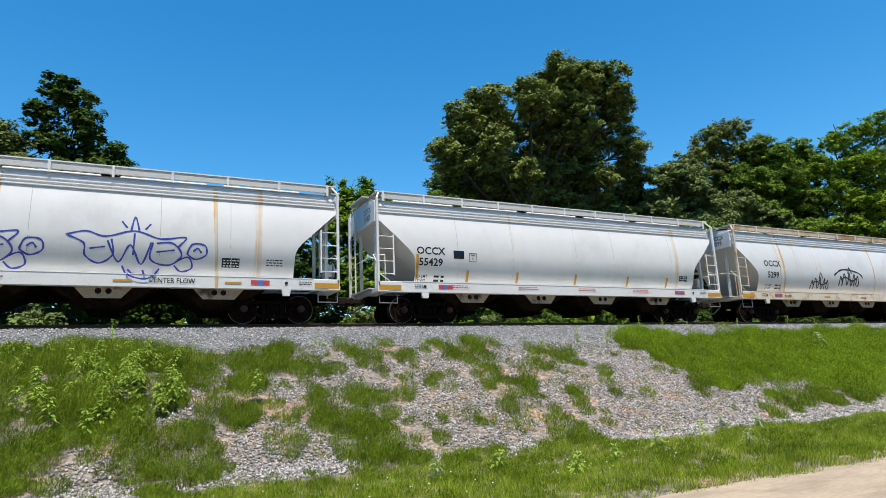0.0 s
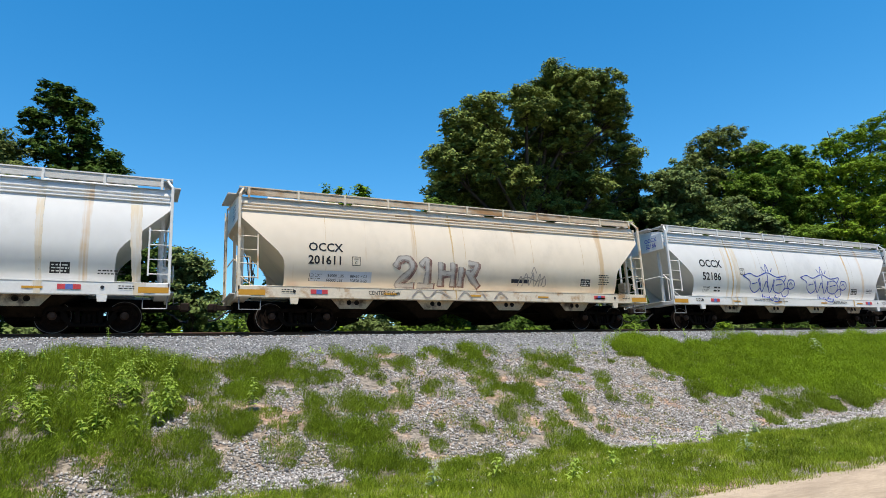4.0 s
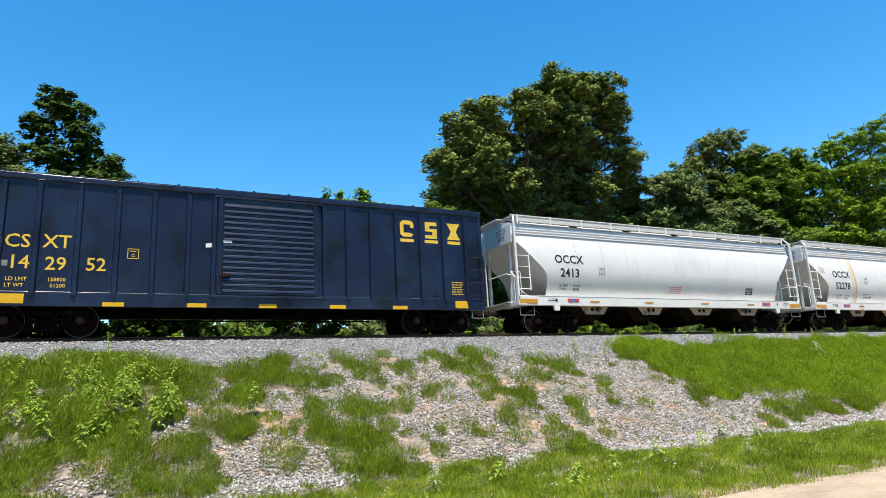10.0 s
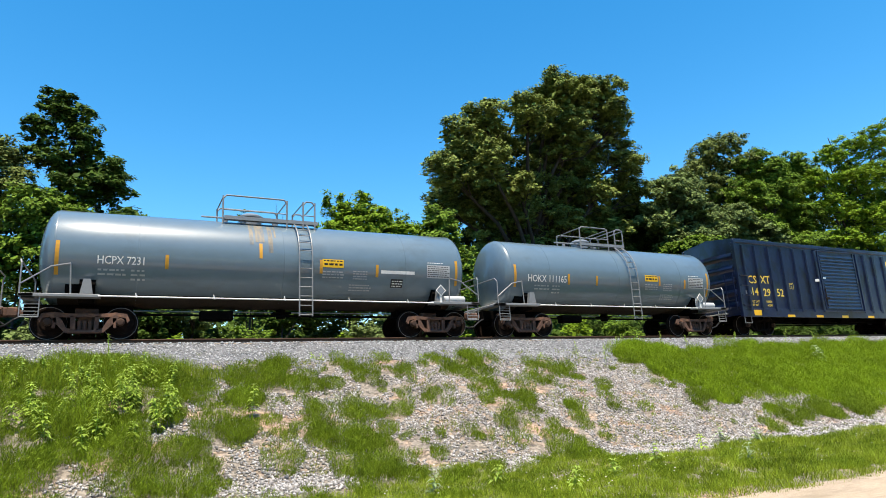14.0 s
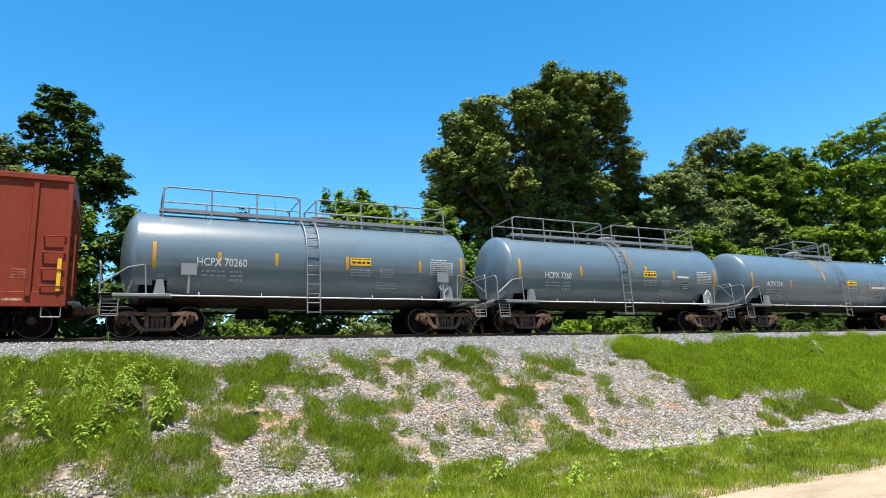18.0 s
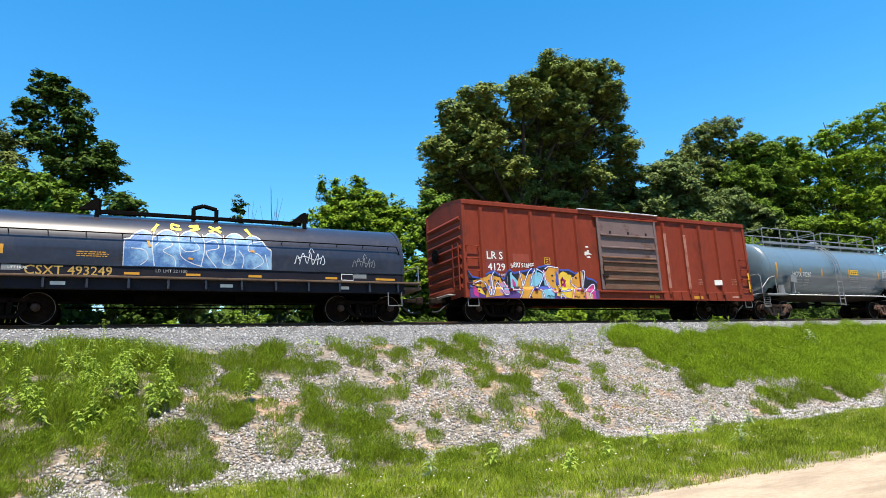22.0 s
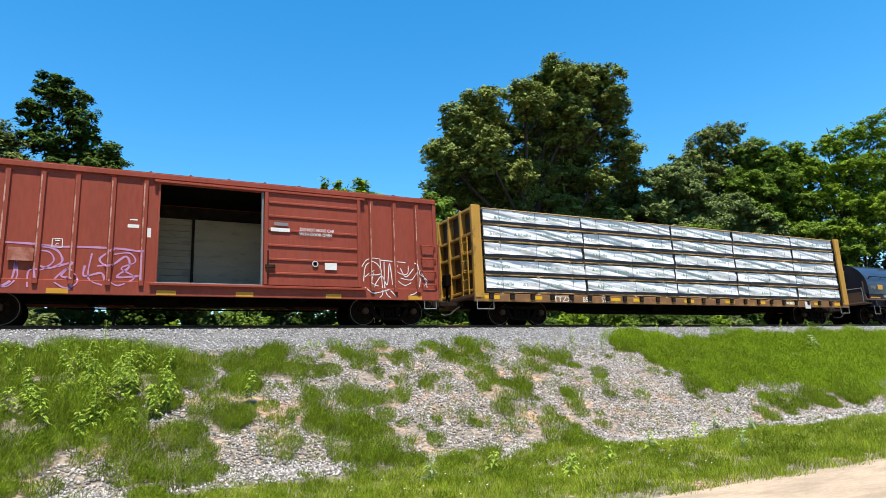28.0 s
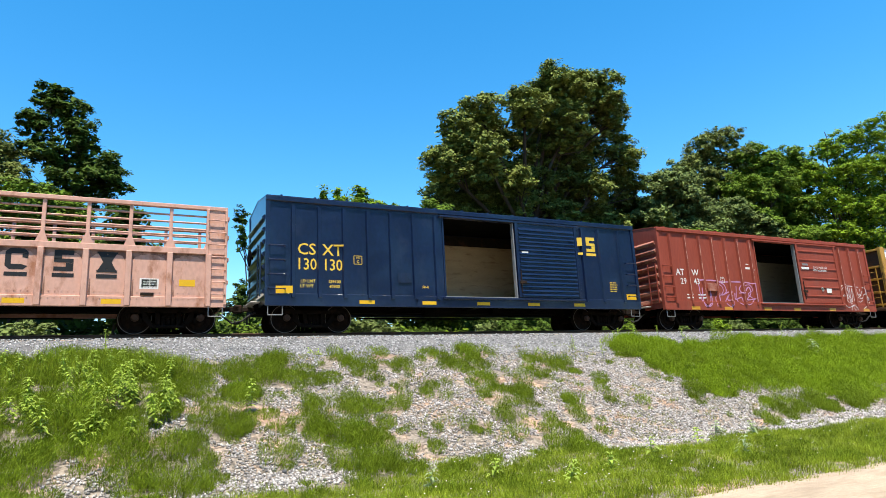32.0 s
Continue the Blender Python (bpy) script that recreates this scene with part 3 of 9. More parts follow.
def weed(x, y, height, leaf, seed, label, material, whorls=9, per=4, name="weed"):
    """An upright leafy plant: a stalk with whorls of drooping leaves."""
    rng = np.random.default_rng(seed)
    th = tagged(new(name), label, "plant")
    th.matrix_basis = pose(x, y, ground_height(x, y) - 0.02)
    lean = rng.normal(size=2) * 0.06
    st = Shape()
    st.pipe([(0, 0, 0), (lean[0] * height, lean[1] * height, height * 0.5), (2 * lean[0] * height, 2 * lean[1] * height, height)], 0.008, 5)
    part("stalk", st, material, th)
    vs, fs = [], []
    for k in range(whorls):
        u = 0.25 + 0.75 * k / (whorls - 1)
        c = Vector((2 * lean[0] * height * u, 2 * lean[1] * height * u, height * u))
        for j in range(per):
            a = rng.uniform(0, 6.28)
            l = leaf * (1.15 - 0.55 * u) * rng.uniform(0.7, 1.2)
            d = Vector((math.cos(a), math.sin(a), 0))
            w = Vector((-math.sin(a), math.cos(a), 0)) * l * 0.17
            tip = c + d * l + Vector((0, 0, -0.10 * l))
            mid = c + d * l * 0.5 + Vector((0, 0, 0.22 * l))
            q = len(vs)
            vs += [c, mid - w, tip, mid + w]
            fs += [(q, q + 1, q + 2, q + 3)]
    part("foliage", bulk("foliage", [tuple(p) for p in vs], fs, material), material, th)


wr = random.Random(31)
for k in range(46):
    weed(wr.gauss(-0.25, 0.85), wr.gauss(-6.7, 0.85), wr.uniform(0.35, 0.85), 0.2, 40 + k, "leafy light green weed among the grass", M_WEED, 11, 5)
for k in range(18):
    weed(wr.uniform(-3.5, 1.2), wr.uniform(-5.2, -4.0), wr.uniform(0.35, 0.65), 0.16, 120 + k, "slender green weed at the top of the bank", M_WEED, 11, 3)
for x, y, hgt, s in ((-0.45, -3.5, 0.75, 1), (13.65, -4.0, 0.62, 2), (14.4, -4.5, 0.65, 3), (16.5, -3.0, 0.6, 4), (16.2, -3.1, 0.5, 5), (17.6, -2.7, 0.7, 6), (18.9, -2.6, 0.55, 7), (23.1, -2.6, 0.5, 8), (26.4, -2.6, 0.6, 9), (20.4, -2.5, 0.4, 10), (28.4, -2.7, 0.55, 11)):
    weed(x, y, hgt, 0.12, 120 + s, "tall thin weed on the ballast shoulder", M_WEED, 13, 3)
weed(24.4, -5.5, 0.75, 0.34, 140, "broad-leaved mullein standing above the grass", M_WEEDPALE, 7, 5, "mullein")
for k, (x, y) in enumerate(((10.9, -11.3), (12.7, -11.2), (8.7, -12.2), (9.9, -13.2), (5.5, -11.9), (4.2, -12.2), (7.2, -12.8), (12.2, -10.6), (6.2, -13.0))):
    weed(x, y, 0.34, 0.2, 150 + k, "low broad-leaved weed in the roadside grass", M_WEEDPALE if k % 2 else M_WEED, 5, 5)
for k, (x, y) in enumerate(((4.7, -3.3), (4.9, -3.5), (9.5, -3.9), (10.2, -3.6), (7.9, -3.7), (8.8, -4.2), (12.2, -3.9))):
    weed(x, y, 0.2, 0.14, 170 + k, "small weed growing in the ballast", M_WEED, 4, 4)


# ---------------------------------------------------------------- trees
M_BARK = surface("bark", (0.045, 0.037, 0.03), 0.95, 0, 0.3, 3, 0.8, 20, stretch=(1, 1, 0.3))


def leaf_material(name, color, spread=0.45, trans=0.08):
    return surface(name, color, 0.6, 0, 0.15, 0.35, spread=spread, trans=trans, spec=0.05)


M_LEAF_OLIVE = leaf_material("olive_leaves", (0.158, 0.198, 0.047))
M_LEAF_DOME = leaf_material("dull_olive_leaves", (0.12, 0.15, 0.04))
# leaf green darkened to carry the shade inside and behind the wood
M_LEAF_DEEP = leaf_material("shade_darkened_leaves", (0.03, 0.052, 0.01))
M_LEAF_DARK = leaf_material("dark_leaves", (0.05, 0.09, 0.014))
M_LEAF_MID = leaf_material("mid_green_leaves", (0.105, 0.175, 0.02))
M_LEAF_GREY = leaf_material("greyish_leaves", (0.125, 0.172, 0.054))
M_LEAF_LIGHT = leaf_material("light_green_leaves", (0.135, 0.22, 0.016))


def leaves(rng, centres, per, reach, size, outward):
    """Bent leaves scattered about centres: arrays of points and faces."""
    n = len(centres) * per
    c = np.repeat(centres, per, axis=0)
    d = rng.normal(size=(n, 3))
    d /= np.linalg.norm(d, axis=1)[:, None]
    rr = np.repeat(reach * rng.uniform(0.7, 1.3, len(centres)), per)
    p = c + d * (rr * rng.random(n) ** 0.5)[:, None] * np.array([1, 1, 0.6])
    nrm = rng.normal(size=(n, 3)) * 0.42 + np.array([-0.12, -0.34, 0.85]) + 0.45 * np.repeat(outward, per, axis=0)
    nrm /= np.linalg.norm(nrm, axis=1)[:, None]
    u = np.cross(nrm, rng.normal(size=(n, 3)))
    u /= np.linalg.norm(u, axis=1)[:, None]
    w = np.cross(nrm, u)
    s = size * (0.6 + 0.8 * rng.random(n))[:, None]
    v = np.stack([p - u * s, p + w * s * 0.55 + nrm * s * 0.14, p + u * s, p - w * s * 0.55 + nrm * s * 0.14], 1).reshape(-1, 3)
    return v, np.arange(4 * n).reshape(-1, 4)


def tree(name, label, base, lobes, trunk_r, leaf, material, clumps=260, per=36, reach=0.55, seed=1, category="tree", shell=0.55, sub=0):
    """A tapered trunk with limbs to every lobe, and a crown of leaf clumps near the lobes' skins."""
    rng = np.random.default_rng(seed)
    x, y, z = base
    thing = tagged(new(name), label, category)
    thing.matrix_basis = pose(x, y, z)
    trunk = Shape()
    top = max(l[2] + l[5] * 0.3 for l in lobes)
    pts = [Vector((0.04 * (top - z) * rng.normal() * (k > 0), 0.04 * (top - z) * rng.normal() * (k > 0), -0.3 * (k == 0) + (top - z) * k / 5)) for k in range(6)]
    for k in range(5):
        trunk.rod(pts[k], pts[k + 1], trunk_r * (1 - k / 5.6), 10, trunk_r * (1 - (k + 1) / 5.6))
    for l in lobes:
        e = Vector((l[0] - x, l[1] - y, l[2] - z))
        k = min(4, max(0, int(5 * (e.z / (top - z)) * 0.6)))
        a = pts[k]
        mid = a.lerp(e, 0.5) + Vector((0, 0, 0.12 * (e - a).length))
        r = trunk_r * 0.42
        trunk.rod(a, mid, r, 7, r * 0.7)
        trunk.rod(mid, e, r * 0.7, 7, r * 0.35)
        for _ in range(9):
            d = Vector(rng.normal(size=3))
            d.normalize()
            q = e + Vector((d.x * l[3], d.y * l[4], d.z * l[5])) * 0.9
            trunk.rod(mid.lerp(e, 0.4 + 0.6 * rng.random()), q, r * 0.28, 5, r * 0.06)
    part("trunk", trunk, M_BARK, thing, smooth=50)
    # every limb carries smaller boughs, on whose skins the leaves sit
    boughs = []
    for l in lobes:
        m = sub if sub else 1
        d = rng.normal(size=(m, 3))
        d /= np.linalg.norm(d, axis=1)[:, None]
        d[:, 2] = np.abs(d[:, 2]) * np.where(rng.random(m) < 0.72, 1, -1)
        for q in d:
            if not sub:
                boughs.append(l)
                continue
            s = rng.uniform(0.28, 0.46)
            boughs.append((l[0] + q[0] * l[3] * 0.78, l[1] + q[1] * l[4] * 0.78, l[2] + q[2] * l[5] * 0.8, l[3] * s, l[4] * s, l[5] * s * 0.7))
    vols = np.array([l[3] * l[4] + l[4] * l[5] + l[3] * l[5] for l in boughs])
    cs, outs = [], []
    for l, share in zip(boughs, vols / vols.sum()):
        n = max(3, int(clumps * share))
        d = rng.normal(size=(n, 3))
        d /= np.linalg.norm(d, axis=1)[:, None]
        if sub:
            d[:, 2] = np.where(d[:, 2] < -0.35, -d[:, 2], d[:, 2])
        rad = shell + (1.04 - shell) * rng.random(n) ** 0.5
        rad *= np.array([1 + 0.30 * noise.noise((q[0] * 1.9 + seed, q[1] * 1.9 + l[0], q[2] * 1.9)) for q in d])
        cs.append(np.array([l[0] - x, l[1] - y, l[2] - z]) + d * rad[:, None] * np.array(l[3:6]))
        outs.append(d)
    vols = np.array([l[3] * l[4] + l[4] * l[5] + l[3] * l[5] for l in lobes])
    v, f = leaves(rng, np.concatenate(cs), per, reach, leaf, np.concatenate(outs))
    # the close inner foliage
    inner = []
    for l, share in zip(lobes, vols / vols.sum()):
        n = max(2, int(clumps * share * 0.5))
        d = rng.normal(size=(n, 3))
        d /= np.linalg.norm(d, axis=1)[:, None]
        inner.append(np.array([l[0] - x, l[1] - y, l[2] - z]) + d * (0.7 * rng.random(n) ** 0.4)[:, None] * np.array(l[3:6]))
    inner = np.concatenate(inner)
    v2, f2 = leaves(rng, inner, 10, reach * 1.1, leaf * 2.0, np.zeros((len(inner), 3)))
    v, f = np.concatenate([v, v2]), np.concatenate([f, f2 + len(v)])
    part("crown", bulk("crown", v, f, material), material, thing)
    return thing


tree("oak_tree", "large broad olive-green tree behind the railway track", (24.0, 12.8, -0.6),
     [(25.3, 9.6, 16.8, 2.1, 1.9, 2.0), (28.6, 9.8, 17.1, 2.0, 1.8, 2.0), (24.9, 10.0, 17.9, 1.0, 1.0, 0.9), (27.2, 10.0, 17.9, 1.2, 1.1, 1.0), (22.0, 9.4, 14.9, 1.7, 1.4, 1.6), (18.8, 9.4, 13.9, 1.5, 1.4, 1.5), (17.1, 9.8, 12.8, 1.4, 1.3, 1.4),
      (16.2, 9.8, 10.5, 1.3, 1.2, 1.3), (16.9, 11.6, 8.9, 1.2, 1.1, 1.2), (29.8, 10.2, 15.7, 1.5, 1.3, 1.5), (31.2, 10.8, 13.5, 1.5, 1.4, 1.5), (32.4, 12.4, 11.4, 1.7, 1.6, 1.7),
      (18.5, 8.8, 10.9, 1.6, 1.4, 1.5), (21.1, 9.6, 9.9, 1.2, 1.1, 1.1), (25.5, 9.8, 14.1, 2.1, 1.7, 1.8), (26.8, 12.8, 12, 3.6, 2.4, 3.4), (28.0, 10.4, 10.5, 1.3, 1.2, 1.2), (26.0, 11.4, 9.0, 1.0, 0.9, 0.8),
      (21.1, 12.6, 8.5, 2.6, 2.0, 2.4), (25.7, 12.8, 8.1, 2.8, 2.1, 2.4), (30.2, 12.8, 8.2, 2.4, 2.0, 2.4), (22.0, 12.4, 12, 4, 2.0, 3.2), (25.6, 12.0, 15.0, 3.6, 1.8, 3.0), (28.4, 12.6, 13.9, 3, 1.8, 3.6),
      (18.6, 12, 10.9, 2.4, 1.8, 3), (24, 12.8, 4.7, 7, 2.4, 3), (23.6, 12.4, 11.0, 2.2, 1.5, 2.4), (29.0, 12.6, 9.6, 2.4, 1.5, 2.4)],
     0.42, 0.10, M_LEAF_OLIVE, 6400, 42, 0.36, 3, sub=16)
tree("maple_tree", "dark green maple with a ragged crown beside the track", (-2.6, 9, -0.8),
     [(-3.55, 9, 11.25, 0.75, 0.8, 0.9), (-2.65, 9, 10.65, 0.8, 0.9, 0.9), (-3.95, 9, 9.85, 0.7, 0.8, 0.7), (-2.05, 9, 9.45, 0.9, 0.9, 0.9), (-3.25, 9, 8.55, 1.2, 1.2, 0.9), (-1.55, 9, 8.25, 1.1, 1.1, 0.8), (-2.65, 8.6, 7.15, 1.7, 1.5, 1.1), (-0.95, 9, 7.55, 0.8, 0.8, 0.7), (-2.95, 9, 5.25, 2, 1.8, 1.6)],
     0.12, 0.085, M_LEAF_DARK, 700, 42, 0.24, 7, sub=9)
tree("ash_tree", "dark green tree with a thick crown at the track", (-6.2, 8.5, -0.8), [(-5.5, 8.7, 8.8, 0.8, 0.8, 0.8), (-4.7, 8.7, 8.0, 0.8, 0.8, 0.8), (-6.6, 8.6, 8.4, 1.4, 1.2, 1.2), (-6.0, 8.5, 7.2, 1.8, 1.6, 1.6), (-5.0, 8, 5.4, 1.4, 1.4, 1.8), (-7.2, 8.5, 5.2, 2.0, 1.8, 2.2), (-5.4, 8, 3, 1.8, 1.6, 2)], 0.15, 0.075, M_LEAF_DOME, 700, 48, 0.30, 8, sub=8)
tree("young_tree", "light green young tree with an open crown", (-3.5, 6.3, -0.8), [(-3.6, 6.2, 5.6, 1.3, 1.2, 0.9), (-2.6, 6.2, 5.0, 1.2, 1.1, 0.9), (-3.8, 6.2, 3.6, 1.5, 1.2, 1.2), (-2.2, 6.0, 3.4, 1.2, 1.1, 1.0)], 0.12, 0.09, M_LEAF_MID, 320, 32, 0.30, 9)
tree("young_tree", "green sapling with leaves down to the ground", (-0.3, 6, -0.85), [(-0.2, 6, 5.3, 0.7, 0.7, 0.7), (-0.5, 6, 4.2, 0.9, 0.8, 0.8), (0.3, 6, 3.4, 1.0, 0.9, 0.9), (-0.2, 6, 2.2, 1.2, 1.0, 1.0), (0.6, 6, 1.2, 1.2, 1, 1.0)], 0.09, 0.09, M_LEAF_DARK, 330, 32, 0.28, 10)
tree("young_tree", "dark green sapling among the bushes", (2.0, 6.2, -0.85), [(1.6, 6.2, 3.6, 0.8, 0.8, 0.7), (2.3, 6.2, 3.3, 0.7, 0.7, 0.7), (1.4, 6.2, 2.3, 1.0, 0.9, 0.9), (2.5, 6.2, 1.8, 0.9, 0.9, 0.8)], 0.07, 0.085, M_LEAF_GREY, 230, 32, 0.26, 12)
tree("vine_covered_snag", "dead stem wrapped in green climbing leaves", (4.2, 6, -0.85), [(4.2, 6, 5.5, 0.28, 0.28, 0.6), (4.25, 6, 4.6, 0.18, 0.2, 0.5), (4.2, 6, 2.2, 0.3, 0.3, 0.8)], 0.06, 0.07, M_LEAF_DARK, 46, 26, 0.16, 13)
tree("young_tree", "slim sapling with sparse green leaves", (6.0, 6, -0.85), [(6.3, 6, 4.3, 0.6, 0.5, 0.8), (6.0, 6, 3.2, 0.9, 0.7, 0.8), (5.9, 6, 1.8, 1.1, 0.8, 0.9), (7.3, 6, 3.4, 0.7, 0.6, 0.8), (7.2, 6, 2.0, 0.9, 0.7, 0.9)], 0.06, 0.08, M_LEAF_DARK, 420, 30, 0.24, 14)
tree("maple_sapling", "bright green young maple behind the track", (9.2, 7.5, -0.85), [(8.3, 7.5, 7.45, 0.16, 0.2, 0.5), (9.05, 7.5, 7.5, 0.2, 0.25, 0.6), (10.15, 7.5, 7.55, 0.4, 0.4, 0.6), (9.5, 7.5, 6.3, 1.4, 1.1, 0.9), (9.3, 7.5, 6.8, 0.9, 0.8, 0.6), (10.9, 7.5, 6.7, 1.0, 0.9, 0.7), (12.3, 7.5, 6.1, 1.0, 0.9, 0.8), (11.3, 7.5, 5.9, 1.2, 1.0, 0.9), (9.0, 7.3, 5.2, 1.6, 1.3, 1.4), (11.4, 7.3, 4.8, 1.7, 1.3, 1.4), (9.4, 7, 3.0, 1.6, 1.3, 1.4), (12.4, 7, 2.8, 1.7, 1.3, 1.5)], 0.10, 0.075, M_LEAF_LIGHT, 1150, 40, 0.24, 15)
tree("maple_sapling", "green young tree at the foot of the large tree", (14.6, 7.5, -0.85), [(14.4, 7.5, 6.6, 1.0, 1.0, 1.0), (14.2, 7.5, 5.6, 1.3, 1.2, 1.3), (15.2, 7.3, 4.0, 1.6, 1.3, 1.5), (14.2, 7, 2.4, 1.4, 1.2, 1.3)], 0.13, 0.10, M_LEAF_MID, 380, 34, 0.32, 16)

# bare twigs that stand against the sky
def snag(x, y, z0, height, seed):
    rng = random.Random(seed)
    th = tagged(new("dead_sapling"), "bare grey dead sapling with thin twigs", "tree")
    th.matrix_basis = pose(x, y, z0)
    s = Shape()
    s.pipe([(0, 0, 0), (0.06, 0, height * 0.4), (0.0, 0, height * 0.7)], 0.03, 5)
    for k in range(12):
        z = height * rng.uniform(0.5, 0.72)
        dx = rng.uniform(-0.7, 0.7)
        s.rod((0.02, 0, z), (dx * 0.5, 0.1, z + height * 0.14), 0.016, 5, 0.01)
        s.rod((dx * 0.5, 0.1, z + height * 0.14), (dx * 0.8, 0.1, z + height * rng.uniform(0.2, 0.3)), 0.010, 4, 0.004)
    part("trunk", s, M_BARK, th)


snag(5.6, 6.0, -0.85, 7.9, 3)
snag(4.6, 6.3, -0.85, 7.0, 5)

# the wood further along the line
WOOD = [((47.5, 16.5, 0), [(48.6, 16, 16.45, 3.5, 3.1, 3.5), (44.6, 16, 14.55, 2.3, 2.1, 2.3), (47.4, 16, 12.35, 3.1, 2.8, 3.1), (42.5, 16, 11.25, 3, 2.4, 3)], M_LEAF_DOME, "rounded dark olive tree in the wood"),
        ((36.8, 11.5, 0), [(37.1, 11.5, 12.65, 1.4, 1.3, 1.4), (34.9, 11, 11.25, 1.6, 1.4, 1.6), (37.4, 11, 10.65, 2.1, 1.9, 2.1), (34, 11, 9.05, 1.6, 1.4, 1.6), (39.4, 11, 9.05, 2, 1.8, 2), (36.5, 10.6, 6.85, 2.6, 1.8, 2.2)], M_LEAF_GREY, "greyish green tree at the edge of the wood"),
        ((49.5, 14, 0), [(50, 14, 15.35, 2.5, 2.2, 2.5), (51, 13.5, 13.55, 2.3, 2.1, 2.3), (47, 13.5, 12.35, 2.5, 2.2, 2.5), (47.8, 13, 9.85, 2.6, 2.3, 2.6)], M_LEAF_MID, "mid green tree in the wood"),
        ((55.5, 15.2, 0), [(56.9, 15.5, 17.45, 2, 1.8, 2), (54.4, 15, 15.15, 2, 1.8, 2), (57.9, 15, 15.75, 2.2, 2, 2.2), (53.7, 14, 12.35, 2.9, 2.6, 2.9), (53.2, 13.5, 9.95, 2.5, 2.2, 2.5)], M_LEAF_MID, "pointed green tree in the wood"),
        ((61.0, 13.5, 0), [(58.2, 12.4, 17.75, 1.6, 1.5, 1.3), (61.8, 12.6, 18.85, 2, 1.8, 1.6), (66.9, 12.6, 20.35, 2.4, 2.2, 2), (55.3, 11.6, 14.75, 1.8, 1.6, 1.3), (61.1, 11.8, 15.75, 2.7, 2.5, 1.7), (55.6, 11.4, 12.15, 2.2, 1.9, 1.4), (61.2, 11.4, 11.85, 2.9, 2.6, 1.8), (55.2, 11.2, 8.95, 2.2, 2, 1.4), (61, 11.2, 8.65, 2.8, 2.5, 1.8), (62, 13.5, 12.25, 5, 1.5, 6)], M_LEAF_LIGHT, "bright green layered tree in the wood"),
        ((70.0, 13.5, 0), [(72.4, 12.6, 21.65, 3.2, 2.8, 2.4), (67.4, 11.8, 16.55, 3.4, 3, 2.2), (67.3, 11.4, 12.75, 3.3, 3, 2.2), (75, 12.6, 18.25, 4, 3, 3), (70, 11.4, 8.85, 4, 3, 2.4), (71, 13.5, 13.25, 5, 1.5, 6)], M_LEAF_LIGHT, "bright green broad tree in the wood"),
        ((44.0, 12.5, 0), [(43, 12.5, 9.85, 2.4, 2, 2.4), (46.4, 12.5, 8.25, 2.6, 2, 2.4), (44, 12, 5.65, 4, 2.2, 3)], M_LEAF_GREY, "greyish green tree before the wood"),
        ((52.5, 12, 0), [(51.4, 12, 7.85, 3, 2.2, 2.4), (55.4, 12, 6.85, 3, 2.2, 2.4), (53, 11.5, 4.25, 4.4, 2.4, 3)], M_LEAF_MID, "green tree before the wood"),
        ((34.0, 14.0, 0), [(33.6, 14, 9.6, 2.2, 1.8, 2.6), (35.6, 14, 8.8, 2.2, 1.8, 3), (34, 14, 5, 3, 1.8, 3)], M_LEAF_DARK, "dark shaded tree behind the large tree"),
        ((36.0, 9.0, 0), [(35.4, 9.5, 5.65, 2.6, 2, 2.2), (38.6, 9.5, 5.05, 2.6, 2, 2.2), (37, 9, 2.25, 3.6, 2, 2.6)], M_LEAF_MID, "shaded green tree beside the large tree")]
for k, (base, lobes, mat, label) in enumerate(WOOD):
    tree("woodland_tree", label, base, lobes, 0.3, 0.105, mat, 1250, 38, 0.36, 30 + k, sub=18)

# bushes along the far side of the track, seen beneath the cars
bush_rng = random.Random(9)
thick_rng = np.random.default_rng(77)
tx = thick_rng.uniform(-14, 75, 6200)
tz = -0.9 + 4.1 * thick_rng.random(6200) * (0.8 + 0.25 * np.sin(tx * 1.3) * np.sin(tx * 0.47))
tc = np.stack([tx, thick_rng.uniform(7.2, 10.5, 6200), tz], 1)
tv, tf = leaves(thick_rng, tc, 15, 0.42, 0.14, np.tile([0.0, -1.0, 0.3], (6200, 1)))
tagged(new("thicket", bulk("thicket", tv, tf, M_LEAF_DARK)), "dense dark green undergrowth behind the track", "undergrowth", kind="stuff")
for k in range(30):
    x = -7.5 + k * 1.55 + bush_rng.uniform(-0.4, 0.4)
    if abs(x - 3.4) < 0.9 or abs(x - 7.3) < 0.5:
        hgt = 0.9
    else:
        hgt = bush_rng.uniform(1.3, 2.3)
    y = bush_rng.uniform(4.4, 6.0)
    lobes = [(x + bush_rng.uniform(-0.5, 0.5), y + bush_rng.uniform(-0.4, 0.4), -0.85 + hgt * bush_rng.uniform(0.35, 0.75), bush_rng.uniform(0.5, 0.9), 0.6, hgt * 0.35) for _ in range(4)]
    tree("bush", "leafy green bush on the far side of the track", (x, y, -0.9), lobes, 0.05, 0.07, (M_LEAF_MID, M_LEAF_DARK, M_LEAF_LIGHT, M_LEAF_GREY)[k % 4], 80, 30, 0.24, 200 + k, "bush", 0.35)

# low leaves that close off the sky, shade put into their green
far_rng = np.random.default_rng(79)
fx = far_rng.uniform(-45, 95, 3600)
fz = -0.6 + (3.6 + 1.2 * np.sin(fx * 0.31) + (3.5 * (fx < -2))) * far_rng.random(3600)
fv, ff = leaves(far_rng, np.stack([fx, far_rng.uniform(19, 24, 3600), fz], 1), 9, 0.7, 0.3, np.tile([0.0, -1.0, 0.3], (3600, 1)))
